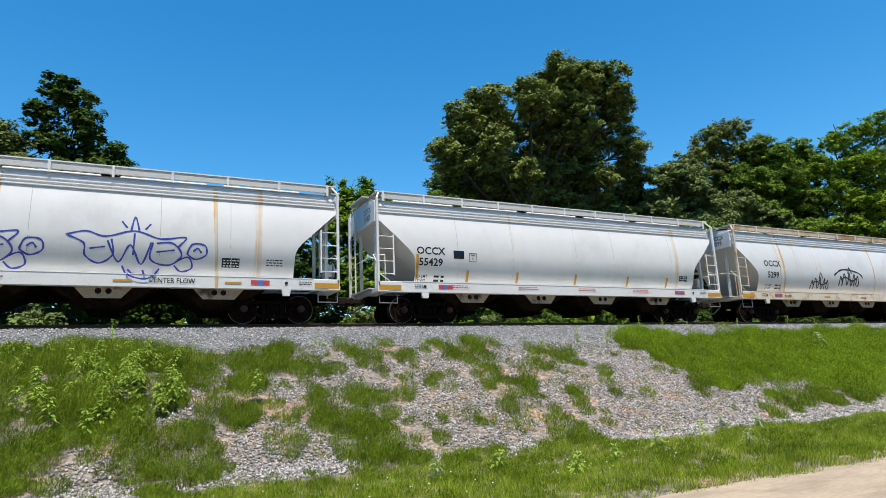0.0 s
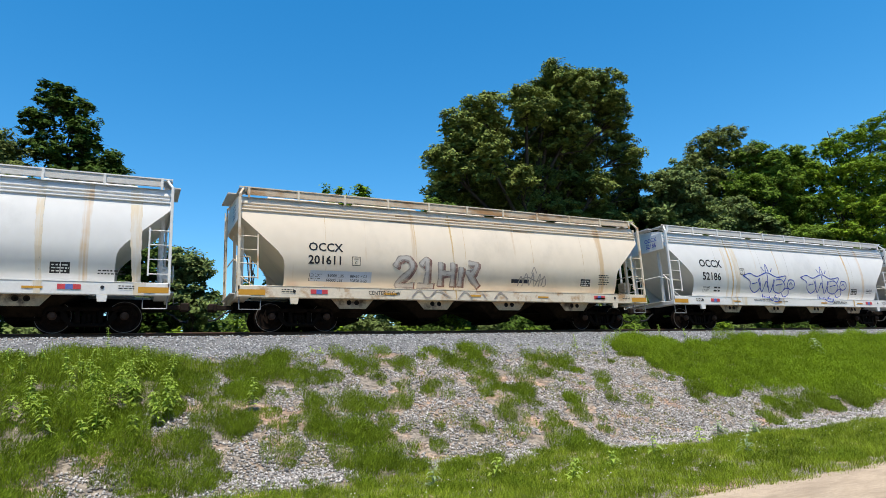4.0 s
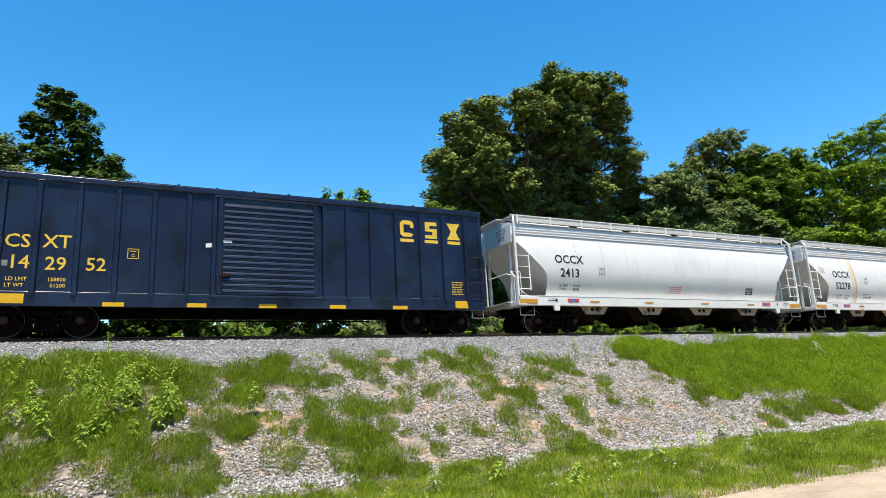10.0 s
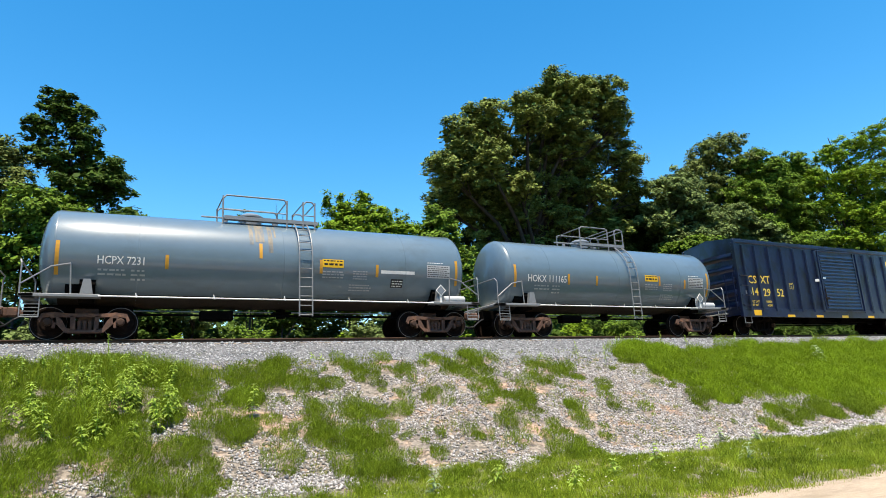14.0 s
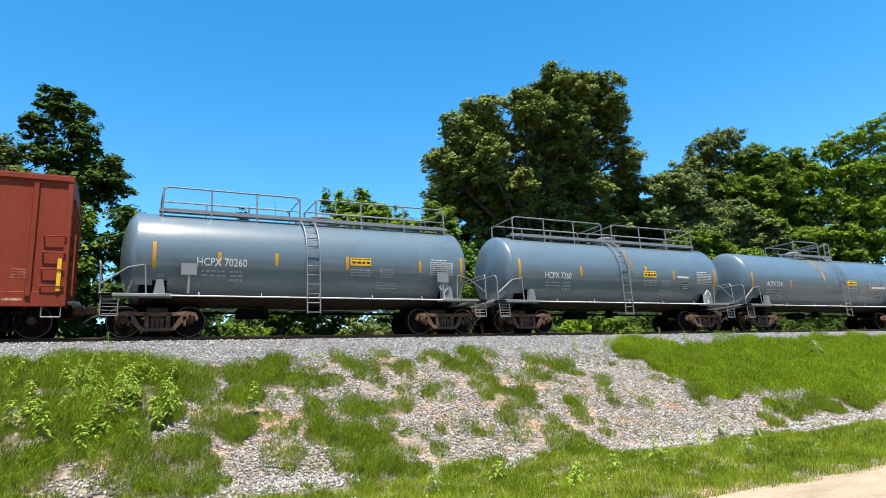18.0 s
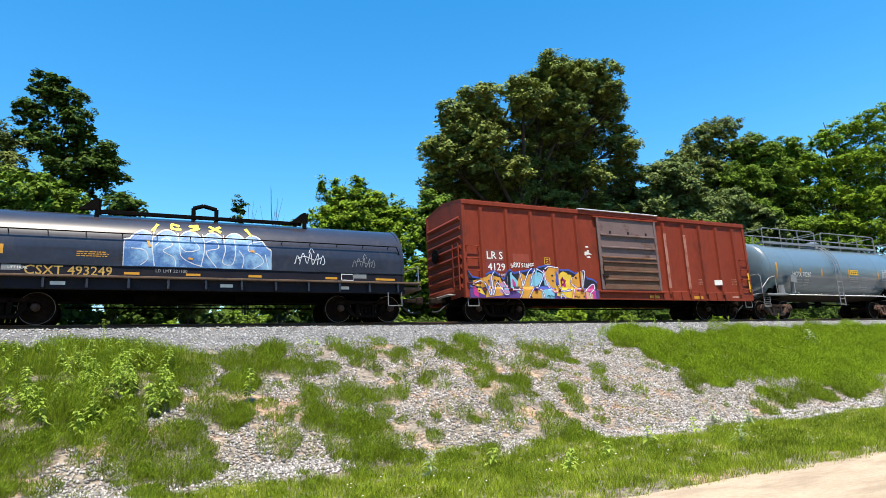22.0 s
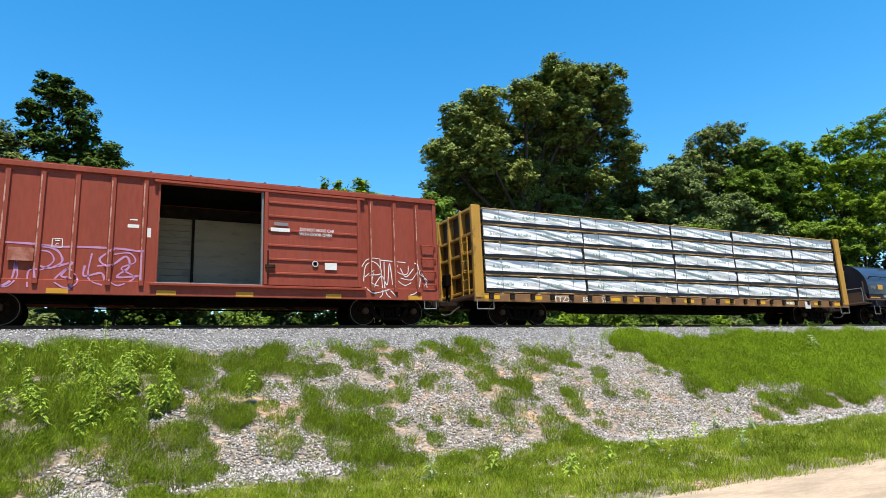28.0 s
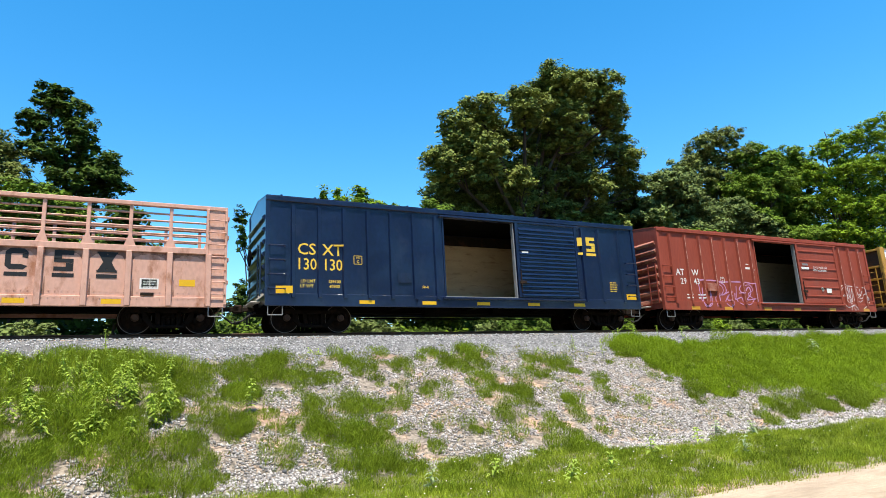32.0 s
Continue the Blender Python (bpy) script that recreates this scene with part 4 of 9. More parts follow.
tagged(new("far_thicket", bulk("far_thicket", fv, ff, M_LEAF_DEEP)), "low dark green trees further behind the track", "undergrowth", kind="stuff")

# added leaf sheets that close sky gaps, the wood's inner shade in their green
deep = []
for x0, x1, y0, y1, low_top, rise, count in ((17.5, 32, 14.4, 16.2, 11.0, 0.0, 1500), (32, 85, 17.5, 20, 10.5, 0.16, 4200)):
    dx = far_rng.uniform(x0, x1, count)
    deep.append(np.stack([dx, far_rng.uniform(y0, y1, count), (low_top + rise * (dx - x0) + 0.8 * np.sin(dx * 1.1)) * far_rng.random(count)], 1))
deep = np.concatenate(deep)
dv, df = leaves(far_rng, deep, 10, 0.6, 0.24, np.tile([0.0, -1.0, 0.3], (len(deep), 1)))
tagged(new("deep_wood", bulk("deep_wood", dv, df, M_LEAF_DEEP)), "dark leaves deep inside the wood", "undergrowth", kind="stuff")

# the wood on the other side of the road, behind the viewer, mirrored in the tanks
back_rng = np.random.default_rng(88)
bx = back_rng.uniform(-90, 110, 5200)
bt = 20.0 + 3.5 * np.sin(bx * 0.21) * np.sin(bx * 0.083 + 1) + 1.5 * np.sin(bx * 0.9)
bc = np.stack([bx, back_rng.uniform(-44, -37, 5200), -3.6 + (bt + 3.6) * back_rng.random(5200)], 1)
bv, bf = leaves(back_rng, bc, 9, 1.1, 0.6, np.tile([0.0, 1.0, 0.3], (5200, 1)))
tagged(new("roadside_wood", bulk("roadside_wood", bv, bf, M_LEAF_DARK)), "dark green wood along the other side of the road", "wood", kind="stuff")


# ---------------------------------------------------------------- pieces that all the cars share
CARS, WHEELS, LOADS = [], [], []   # (thing, place at 0 s), wheelsets, (load, place on its car, the car's place)


def flat(y):
    return lambda x, z: y


def plate(name, x0, x1, z0, z1, surf, mat, parent, off=0.003, label="", nx=1, nz=6):
    """A thin painted or glued patch that follows a side."""
    s = Shape()
    vs = [(x0 + (x1 - x0) * i / nx, 0, z0 + (z1 - z0) * j / nz) for j in range(nz + 1) for i in range(nx + 1)]
    vs = [(x, surf(x, z) - off, z) for x, _, z in vs]
    s.add(vs, [(j * (nx + 1) + i, j * (nx + 1) + i + 1, (j + 1) * (nx + 1) + i + 1, (j + 1) * (nx + 1) + i) for j in range(nz) for i in range(nx)])
    return part(name, s, mat, parent, label)


def lettering(text, h, x, z, mat, parent, surf, wide=1.0, weight=0.004, off=0.005, name="lettering", label=""):
    """Painted words, centred at x, z, capitals h high, laid on a side."""
    cu = bpy.data.curves.new(name, "FONT")
    cu.body, cu.size, cu.align_x, cu.offset, cu.resolution_u = text, h / 0.69, "CENTER", weight * h / 0.3, 2
    tmp = bpy.data.objects.new(name, cu)
    me = bpy.data.meshes.new_from_object(tmp)
    bpy.data.objects.remove(tmp)
    bm = bmesh.new()
    bm.from_mesh(me)
    for k in range(1, int(h / 0.05)):
        bmesh.ops.bisect_plane(bm, geom=bm.verts[:] + bm.edges[:] + bm.faces[:], plane_co=(0, k * 0.05, 0), plane_no=(0, 1, 0))
    bm.to_mesh(me)
    bm.free()
    for v in me.vertices:
        a, b = x + v.co.x * wide, z - h / 2 + v.co.y
        v.co = (a, surf(a, b) - off, b)
    me.materials.clear()
    me.materials.append(mat)
    return part(name, me, mat, parent, label)


def small_print(x, z, w, rows, pitch, mat, parent, surf, seed=1, cols=2, off=0.005):
    """Lines of print too small to read, as bars; z is the top."""
    rng = random.Random(seed)
    for r in range(rows):
        b1 = z - r * pitch
        cols = []
        a0 = x
        while a0 < x + w * (1 if r % 2 else 0.9):
            a1 = min(x + w, a0 + rng.uniform(0.5, 1.6) * pitch)
            cols += [(a0, 0.42), (a1, 0.42), (a1, 0.02)]
            a0 = a1 + pitch * rng.uniform(0.25, 0.5)
            cols.append((a0, 0.02))
        cols = cols[:-2]
        vs = []
        for a, q in cols:
            for b in (b1 - pitch * q, b1):
                vs.append((a, surf(a, b) - off, b))
        part("print_line", Shape().add(vs, [(2 * i, 2 * i + 2, 2 * i + 3, 2 * i + 1) for i in range(len(cols) - 1)]), mat, parent)


def curve_points(pts, fine=6):
    out = []
    n = len(pts)
    for i in range(n - 1):
        p0, p1, p2, p3 = pts[max(0, i - 1)], pts[i], pts[i + 1], pts[min(n - 1, i + 2)]
        for k in range(fine):
            t = k / fine
            out.append(tuple(0.5 * (2 * b + (c - a) * t + (2 * a - 5 * b + 4 * c - d) * t * t + (3 * b - a - 3 * c + d) * t ** 3) for a, b, c, d in zip(p0, p1, p2, p3)))
    return out + [tuple(pts[-1])]


def sprayed(name, lines, width, mat, parent, surf, off=0.006, at=(0, 0), scale=1.0, fine=6, label=""):
    """Sprayed strokes: ribbons along smooth lines of (x, z)."""
    first = None
    for line in lines:
        s = Shape()
        pts = curve_points([(at[0] + scale * a, at[1] + scale * b) for a, b in line], fine)
        vs = []
        for i, (a, b) in enumerate(pts):
            q, r = pts[max(0, i - 1)], pts[min(len(pts) - 1, i + 1)]
            dx, dz = r[0] - q[0], r[1] - q[1]
            l = math.hypot(dx, dz) or 1
            w = width / 2 * (0.85 + 0.15 * math.sin(i * 1.3))
            for sgn in (-1, 1):
                x, z = a - sgn * dz / l * w, b + sgn * dx / l * w
                vs.append((x, surf(x, z) - off, z))
        s.add(vs, [(2 * i, 2 * i + 2, 2 * i + 3, 2 * i + 1) for i in range(len(pts) - 1)])
        ob = part(name if first is None else "stroke", s, mat, first or parent, label if first is None else "")
        first = first or ob
    return first


WHEEL_R = 0.457


def wheelset_mesh():
    s = Shape()
    prof = [(-0.07, 0.10), (-0.065, 0.20), (-0.03, 0.24), (-0.02, 0.36), (-0.062, 0.385), (-0.065, 0.438), (-0.065, 0.454), (0.05, WHEEL_R), (0.06, 0.485), (0.09, 0.485), (0.09, 0.385), (0.03, 0.36), (0.03, 0.10)]
    for side in (-1, 1):
        s.lathe([(side * (0.73 - a), r) for a, r in prof], 36)
    s.lathe([(-1.12, 0.06), (-0.8, 0.085), (0, 0.075), (0.8, 0.085), (1.12, 0.06)], 12)
    me = s.data("wheelset", 35)
    me.materials.append(M_DARKWHEEL)
    me.materials.append(M_RIM)
    for p in me.polygons:
        r = math.hypot(p.center.x, p.center.z)
        if 0.438 < r < 0.46 and abs(p.center.y) > 0.75 and abs(p.normal.y) > 0.5:
            p.material_index = 1
    return me


# wheel rust taken near black, the shade beneath the cars put into it
M_DARKWHEEL = surface("shaded_wheel_rust", (0.014, 0.010, 0.0085), 0.95, 0, 0.35, 5, 0.2, 40, (0.032, 0.018, 0.013), 5, 0.62, spec=0.05)
M_CAP = surface("bearing_cap_rust", (0.05, 0.027, 0.018), 0.8, 0, 0.3, 8, 0.2, 60)
WHEELSET = wheelset_mesh()


def bogie(car, x, steel=None, wb=1.78):
    """A three-piece freight truck: bolster with side frames, springs, wheelsets and bearing caps."""
    steel = steel or M_STEEL
    tag = steel.name
    b = part("bogie", Shape().box(-0.18, 0.18, -0.95, 0.95, 0.42, 0.70, 0.02).box(-0.3, 0.3, -0.5, 0.5, 0.70, 0.92, 0.02), steel, car, m=pose(x, 0, 0), key="bolster" + tag)
    h = wb / 2
    f = Shape()
    y0, y1 = -0.06, 0.06
    f.prism([(-h - 0.24, 0.52), (-h - 0.16, 0.70), (-h + 0.14, 0.74), (-0.42, 0.70), (0.42, 0.70), (h - 0.14, 0.74), (h + 0.16, 0.70), (h + 0.24, 0.52), (h + 0.18, 0.44), (h + 0.13, 0.58), (h - 0.10, 0.62),
             (0.45, 0.60), (-0.45, 0.60), (-h + 0.10, 0.62), (-h - 0.13, 0.58), (-h - 0.18, 0.44)], y0, y1, "y")
    for s in (-1, 1):
        f.prism([(s * (h - 0.02), 0.62), (s * (h - 0.20), 0.40), (s * 0.46, 0.16), (s * 0.30, 0.18), (s * 0.30, 0.27), (s * 0.44, 0.29), (s * (h - 0.34), 0.50), (s * (h - 0.24), 0.62)], y0, y1, "y")
        f.prism([(s * 0.22, 0.22), (s * 0.34, 0.22), (s * 0.36, 0.64), (s * 0.24, 0.64)], y0, y1, "y")
        f.prism([(s * (h - 0.17), 0.30), (s * (h - 0.10), 0.30), (s * (h - 0.11), 0.58), (s * (h - 0.2), 0.58)], y0, y1, "y")
    f.box(-0.42, 0.42, -0.12, 0.08, 0.15, 0.235, 0.015)
    for s in (-1, 1):
        part("side_frame", f, steel, b, m=pose(0, s * 1.0, 0), key="frame%.2f" % wb + tag)
        for dx in (-0.13, 0.0, 0.13):
            coil = Shape().lathe([(z, 0.055 if k % 2 else 0.068) for k, z in enumerate(np.linspace(0.235, 0.5, 11))], 8, "z")
            part("spring", coil, steel, b, m=pose(dx, s, 0), key="spring" + tag)
        for e in (-1, 1):
            cap = Shape().lathe([(0, 0.115), (0.07, 0.115), (0.10, 0.085), (0.13, 0.08), (0.135, 0.03)], 14, "y")
            part("bearing_cap", cap, M_CAP, b, m=pose(e * h, s * 1.03, WHEEL_R, 0, 0, 0 if s > 0 else 180), key="cap", smooth=40)
    for e in (-1, 1):
        w = part("wheelset", WHEELSET, None, b, m=pose(e * h, 0, WHEEL_R))
        WHEELS.append((w, e * h))
    return b


def couplers(car, half, reach=0.72, mat=None):
    mat = mat or M_STEEL
    for s in (-1, 1):
        c = Shape().box(-0.3, reach - 0.22, -0.07, 0.07, 0.78, 0.92, 0.015).box(reach - 0.25, reach + 0.02, -0.16, 0.10, 0.72, 0.98, 0.03)
        c.box(reach - 0.14, reach + 0.05, 0.02, 0.16, 0.75, 0.95, 0.03)
        part("coupler", c, mat, car, m=pose(s * half, 0, 0, 0, 0, 0 if s > 0 else 180), key="coupler%.2f" % reach + mat.name)
        hose = Shape().pipe([(0, 0.3, 0.72), (0.2, 0.32, 0.62), (0.42, 0.3, 0.44), (0.62, 0.2, 0.40), (reach, 0.1, 0.46)], 0.03)
        part("air_hose", hose, M_BLACK, car, m=pose(s * half, 0, 0, 0, 0, 0 if s > 0 else 180), key="hose%.2f" % reach)
        part("uncoupling_lever", Shape().pipe([(0.10, -1.45, 0.95), (0.14, -0.5, 0.9), (0.3, -0.1, 1.0)], 0.014), M_GREYMETAL, car,
             m=pose(s * half, 0, 0, 0, 0, 0 if s > 0 else 180), key="lever")


def ladder(car, x0, x1, z0, z1, rungs, y, mat, stile=0.028, legs=(True, True), out=0.09, label=""):
    """A ladder on a side: stiles with separate rungs; pieces stand off the wall by out."""
    s = Shape()
    for x, on in ((x0, legs[0]), (x1, legs[1])):
        if on:
            s.box(x - stile, x + stile, y - out - 0.012, y - out + 0.012, z0 - 0.05, z1 + 0.08)
            for z in (z0 + 0.1, z1 - 0.05):
                s.box(x - 0.02, x + 0.02, y - out, y + 0.02, z - 0.02, z + 0.02)
    if not s.v:
        s.box(x0 - 0.03, x0 + 0.03, y - out, y, z0 - 0.03, z0 + 0.03)
    lad = part("ladder", s, mat, car, label)
    for k in range(rungs):
        z = z0 + (z1 - z0) * k / max(1, rungs - 1)
        r = Shape().rod((x0, y - out, 0), (x1, y - out, 0), 0.016, 6)
        if not legs[0]:
            r.box(x0 - 0.02, x0 + 0.02, y - out, y + 0.01, -0.025, 0.025)
            r.box(x1 - 0.02, x1 + 0.02, y - out, y + 0.01, -0.025, 0.025)
        part("rung", r, mat, lad, m=pose(0, 0, z))
    return lad


def stirrup(car, x0, x1, y, z0, z1, mat):
    part("stirrup_step", Shape().pipe([(x0, y, z1), (x0, y, z0), (x1, y, z0), (x1, y, z1)], 0.016), mat, car)


def car_thing(name, label, category, place):
    th = tagged(new(name), label, category, "cars of the freight train")
    CARS.append((th, place))
    return th


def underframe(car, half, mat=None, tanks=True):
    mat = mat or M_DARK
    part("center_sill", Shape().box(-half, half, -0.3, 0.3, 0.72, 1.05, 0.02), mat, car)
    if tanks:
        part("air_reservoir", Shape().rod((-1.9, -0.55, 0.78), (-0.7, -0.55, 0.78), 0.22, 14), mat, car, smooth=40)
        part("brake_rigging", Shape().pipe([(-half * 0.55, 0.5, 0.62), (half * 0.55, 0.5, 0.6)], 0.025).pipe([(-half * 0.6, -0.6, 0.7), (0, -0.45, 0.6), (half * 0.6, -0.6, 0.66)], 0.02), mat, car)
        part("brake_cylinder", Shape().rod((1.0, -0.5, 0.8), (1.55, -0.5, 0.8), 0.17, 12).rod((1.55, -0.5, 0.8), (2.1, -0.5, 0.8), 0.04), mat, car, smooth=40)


# ---------------------------------------------------------------- covered hoppers
def hopper_side(x, z):
    """y of the near side of a hopper's rounded body."""
    if z > 3.75:
        return -(1.355 - 0.22 * ((z - 3.75) / 0.75) ** 1.3)
    return -1.545 + (0.19 * ((z - 2.45) / 1.3) ** 2 if z > 2.45 else 0.30 * ((2.45 - z) / 1.09) ** 2)


def sill_side(x, z):
    return -1.60


def hopper_material(name, color, rust, streaks):
    """Hopper paint with dust low down in blotches and long rust streaks that run down from the roof."""
    m = surface(name, color, 0.36, 0, 0.05, 0.5, 0.32, 1.1, tuple(c * 0.86 for c in color), 0.8, 0.62, (0.5, 1, 0.35))
    n, ln = m.node_tree.nodes, m.node_tree.links
    b = n["Principled BSDF"]
    old = b.inputs["Base Color"].links[0].from_socket
    tc = n.new("ShaderNodeTexCoord")
    mp = n.new("ShaderNodeMapping")
    mp.inputs["Scale"].default_value = (1.05, 0.0, 0.035)
    mp.inputs["Location"].default_value = (len(name) * 3.7 + streaks * 11, 0, 0)
    ln.new(tc.outputs["Object"], mp.inputs["Vector"])
    ns = n.new("ShaderNodeTexNoise")
    ns.inputs["Scale"].default_value, ns.inputs["Detail"].default_value = 1.6, 6
    ns.inputs["Roughness"].default_value = 0.6
    ln.new(mp.outputs["Vector"], ns.inputs["Vector"])
    wob = n.new("ShaderNodeTexNoise")
    wob.inputs["Scale"].default_value, wob.inputs["Detail"].default_value = 2.2, 6
    ln.new(tc.outputs["Object"], wob.inputs["Vector"])
    ad = n.new("ShaderNodeMath")
    ad.operation = "MULTIPLY_ADD"
    ad.inputs[1].default_value = 0.09
    ln.new(wob.outputs["Fac"], ad.inputs[0])
    ln.new(ns.outputs["Fac"], ad.inputs[2])
    r = n.new("ShaderNodeMapRange")
    r.inputs["From Min"].default_value, r.inputs["From Max"].default_value = streaks, streaks + 0.07
    r.inputs["To Max"].default_value = 0.75
    ln.new(ad.outputs[0], r.inputs["Value"])
    mx = n.new("ShaderNodeMix")
    mx.data_type = "RGBA"
    ln.new(r.outputs["Result"], mx.inputs["Factor"])
    ln.new(old, mx.inputs["A"])
    mx.inputs["B"].default_value = (*rust, 1)
    ln.new(mx.outputs["Result"], b.inputs["Base Color"])
    return m


H_WHITE = hopper_material("hopper_white", (0.68, 0.675, 0.66), (0.58, 0.36, 0.14), 0.668)
H_WHITE2 = hopper_material("hopper_pale_grey", (0.65, 0.655, 0.655), (0.58, 0.40, 0.20), 0.70)
H_CREAM = hopper_material("hopper_cream", (0.73, 0.635, 0.51), (0.55, 0.37, 0.19), 0.635)
M_SILLW = surface("sill_white", (0.72, 0.71, 0.69), 0.5, 0, 0.07, 1.5, 0.02, 10, (0.5, 0.38, 0.26), 2.5, 0.68)
M_SILLC = surface("sill_cream", (0.66, 0.58, 0.46), 0.55, 0, 0.1, 1.5, 0.02, 10, (0.42, 0.25, 0.12), 2.0, 0.58)
# bays almost black: the shade under the hopper bodies put into their colour
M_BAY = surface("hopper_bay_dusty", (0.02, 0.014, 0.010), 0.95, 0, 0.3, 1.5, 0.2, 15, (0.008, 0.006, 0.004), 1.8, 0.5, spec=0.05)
M_BAYPLATE = surface("dusty_bay_plate", (0.46, 0.34, 0.22), 0.85, 0, 0.25, 1.5, 0.1, 15, (0.10, 0.07, 0.05), 1.8, 0.56, spec=0.15)
M_TANRUN = surface("pale_tan_run", (0.63, 0.54, 0.41), 0.7, 0, 0.06, 1.2, 0, 40, (0.65, 0.62, 0.57), 2.0, 0.5, (3, 1, 0.3))
M_SEAM = surface("grimy_seam", (0.40, 0.385, 0.36), 0.6, 0, 0.15, 2, 0, 40, (0.5, 0.42, 0.3), 1.5, 0.55, (1, 1, 0.5))
M_RUNRUST = surface("run_of_rust", (0.58, 0.40, 0.19), 0.7, 0, 0.15, 1.2, 0, 40, (0.62, 0.55, 0.45), 2.4, 0.52, (3, 1, 0.3))
M_RUSTGRATE = surface("rusty_grating", (0.58, 0.47, 0.35), 0.7, 0, 0.2, 20, 0.2, 60, (0.36, 0.2, 0.09), 1.5, 0.52, (0.4, 1, 1))
M_GRATE = surface("galvanised_grating", (0.58, 0.565, 0.535), 0.6, 0, 0.12, 30, 0.3, 90)
M_FLAGRED = surface("red_decal", (0.55, 0.06, 0.07), 0.5)
M_FLAGBLUE = surface("blue_decal", (0.10, 0.16, 0.45), 0.5)


def hopper(place, L, paint, sillpaint, number, label, bays=4, stripes=(), high=0.0):
    car = car_thing("covered_hopper_car", label, "hopper car", place)
    h = L / 2
    top = 4.28

    def low(x):
        """The lower edge of the body: the slope sheets rise to the ends."""
        return max(1.36, 3.62 - (h - 0.06 - abs(x)) * 0.95)

    xs = [-h + 0.06 + u for u in (0, 0.3, 0.6, 0.9, 1.2, 1.5, 1.8, 2.1, 2.38, 3.2, 4.4, 5.8)]
    xs = xs + [0] + [-x for x in xs[::-1]]
    rings = []
    for x in xs:
        z0 = low(x)
        side = [max(z0 + 0.0005 * k, 1.36 + 2.54 * k / 20) for k in range(21)] + [4.02, 4.14, 4.24]
        near = [(x, hopper_side(x, z), z) for z in side]
        roof = [(x, -1.15, 4.32), (x, -0.6, 4.42), (x, 0, 4.45), (x, 0.6, 4.42), (x, 1.15, 4.32)]
        rings.append(near + roof + [(x, -a, b) for _, a, b in near[::-1]])
    body = part("body", Shape().skin(rings), paint, car, smooth=28)
    for z in (3.84, 3.955, 4.07):
        y = hopper_side(0, z)
        for s in (1, -1):
            part("roof_rib", Shape().box(-h + 0.1, h - 0.1, s * y - 0.045, s * y + 0.045, z - 0.022, z + 0.022, 0.01), paint, car)
    for k in range(5):
        x = -h * 0.62 + 2 * h * 0.62 * k / 4 + 0.35 * math.sin(k * 2.7 + L * 9)
        plate("panel_seam", x - 0.007, x + 0.007, 1.4, 3.78, hopper_side, M_SEAM if sillpaint is not M_SILLC else M_RUNRUST, car, 0.003, nz=8)
    # the side sheets reach past the slope sheets as gussets with a rounded corner
    for s in (-1, 1):
        edge = [(1.20, 2.47), (1.30, 2.36), (1.37, 2.22), (1.40, 2.05), (1.41, 1.7), (1.41, 1.36), (2.37, 1.36)]
        for f in (-1, 1):
            out, n = [], 8
            for k in range(n + 1):
                z = 1.36 + 1.11 * k / n
                e = float(np.interp(-z, [-p[1] for p in edge[:6]], [p[0] for p in edge[:6]]))
                i = (3.66 - z) / 0.95 + 0.03
                out.append([(s * (h - 0.06 - e), -f * hopper_side(0, z), z), (s * (h - 0.06 - i), -f * hopper_side(0, z), z),
                            (s * (h - 0.06 - i), -f * (hopper_side(0, z) + 0.02), z), (s * (h - 0.06 - e), -f * (hopper_side(0, z) + 0.02), z)])
            part("side_gusset", Shape().skin(out), paint, car, smooth=28)
    # the end wall's flat head over the slope sheet
    for s in (-1, 1):
        part("end_panel", Shape().box(s * (h - 0.08), s * (h - 0.03), -1.32, 1.32, 3.5, 4.25, 0.01), paint, car)
        part("end_sill", Shape().box(s * (h - 0.42), s * h, -1.6, 1.6, 1.0, 1.16, 0.012), sillpaint, car)
        part("end_platform_tread", Shape().box(s * (h - 0.46), s * (h + 0.12), -1.0, 1.0, 1.165, 1.2), M_GRATE, car)
        for y in (-1.54, 1.54):
            part("corner_post", Shape().box(s * (h - 0.09), s * (h - 0.01), y - 0.05, y + 0.05, 1.16, 4.3, 0.01).pipe(
                [(s * (h - 0.05), y, 4.28), (s * (h - 0.2), y * 0.86, 4.56)], 0.035), sillpaint, car)
        for y in (-0.8, 0.8):
            part("slope_brace", Shape().box(s * (h - 0.30), s * (h - 0.20), y - 0.05, y + 0.05, 1.16, 3.5), paint, car)
        ladder(car, s * (h - 0.10), s * (h - 0.62), 1.62, 2.92, 4, -1.50, sillpaint, 0.024, (False, True), 0.06)
        # ladder on the end itself
        e = Shape()
        for y in (0.62, 1.12):
            e.box(s * (h + 0.02), s * (h + 0.06), y - 0.025, y + 0.025, 1.16, 4.35)
        lad = part("end_ladder", e, sillpaint, car)
        for k in range(8):
            part("rung", Shape().rod((s * (h + 0.04), 0.62, 0), (s * (h + 0.04), 1.12, 0), 0.015, 6), sillpaint, lad, m=pose(0, 0, 1.5 + k * 0.36))
        part("end_handrail", Shape().pipe([(s * (h - 0.02), -1.35, 1.2), (s * (h - 0.02), -1.35, 2.15), (s * (h + 0.02), -0.9, 2.3), (s * (h + 0.02), 0.5, 2.3)], 0.02), sillpaint, car)
        part("roof_walk_end", Shape().box(s * (h - 0.25), s * (h + 0.22), -0.75, 0.75, 4.50, 4.54), M_GRATE, car)
        stirrup(car, s * (h - 0.08), s * (h - 0.72), -1.52, 0.62, 1.0, M_GREYMETAL)
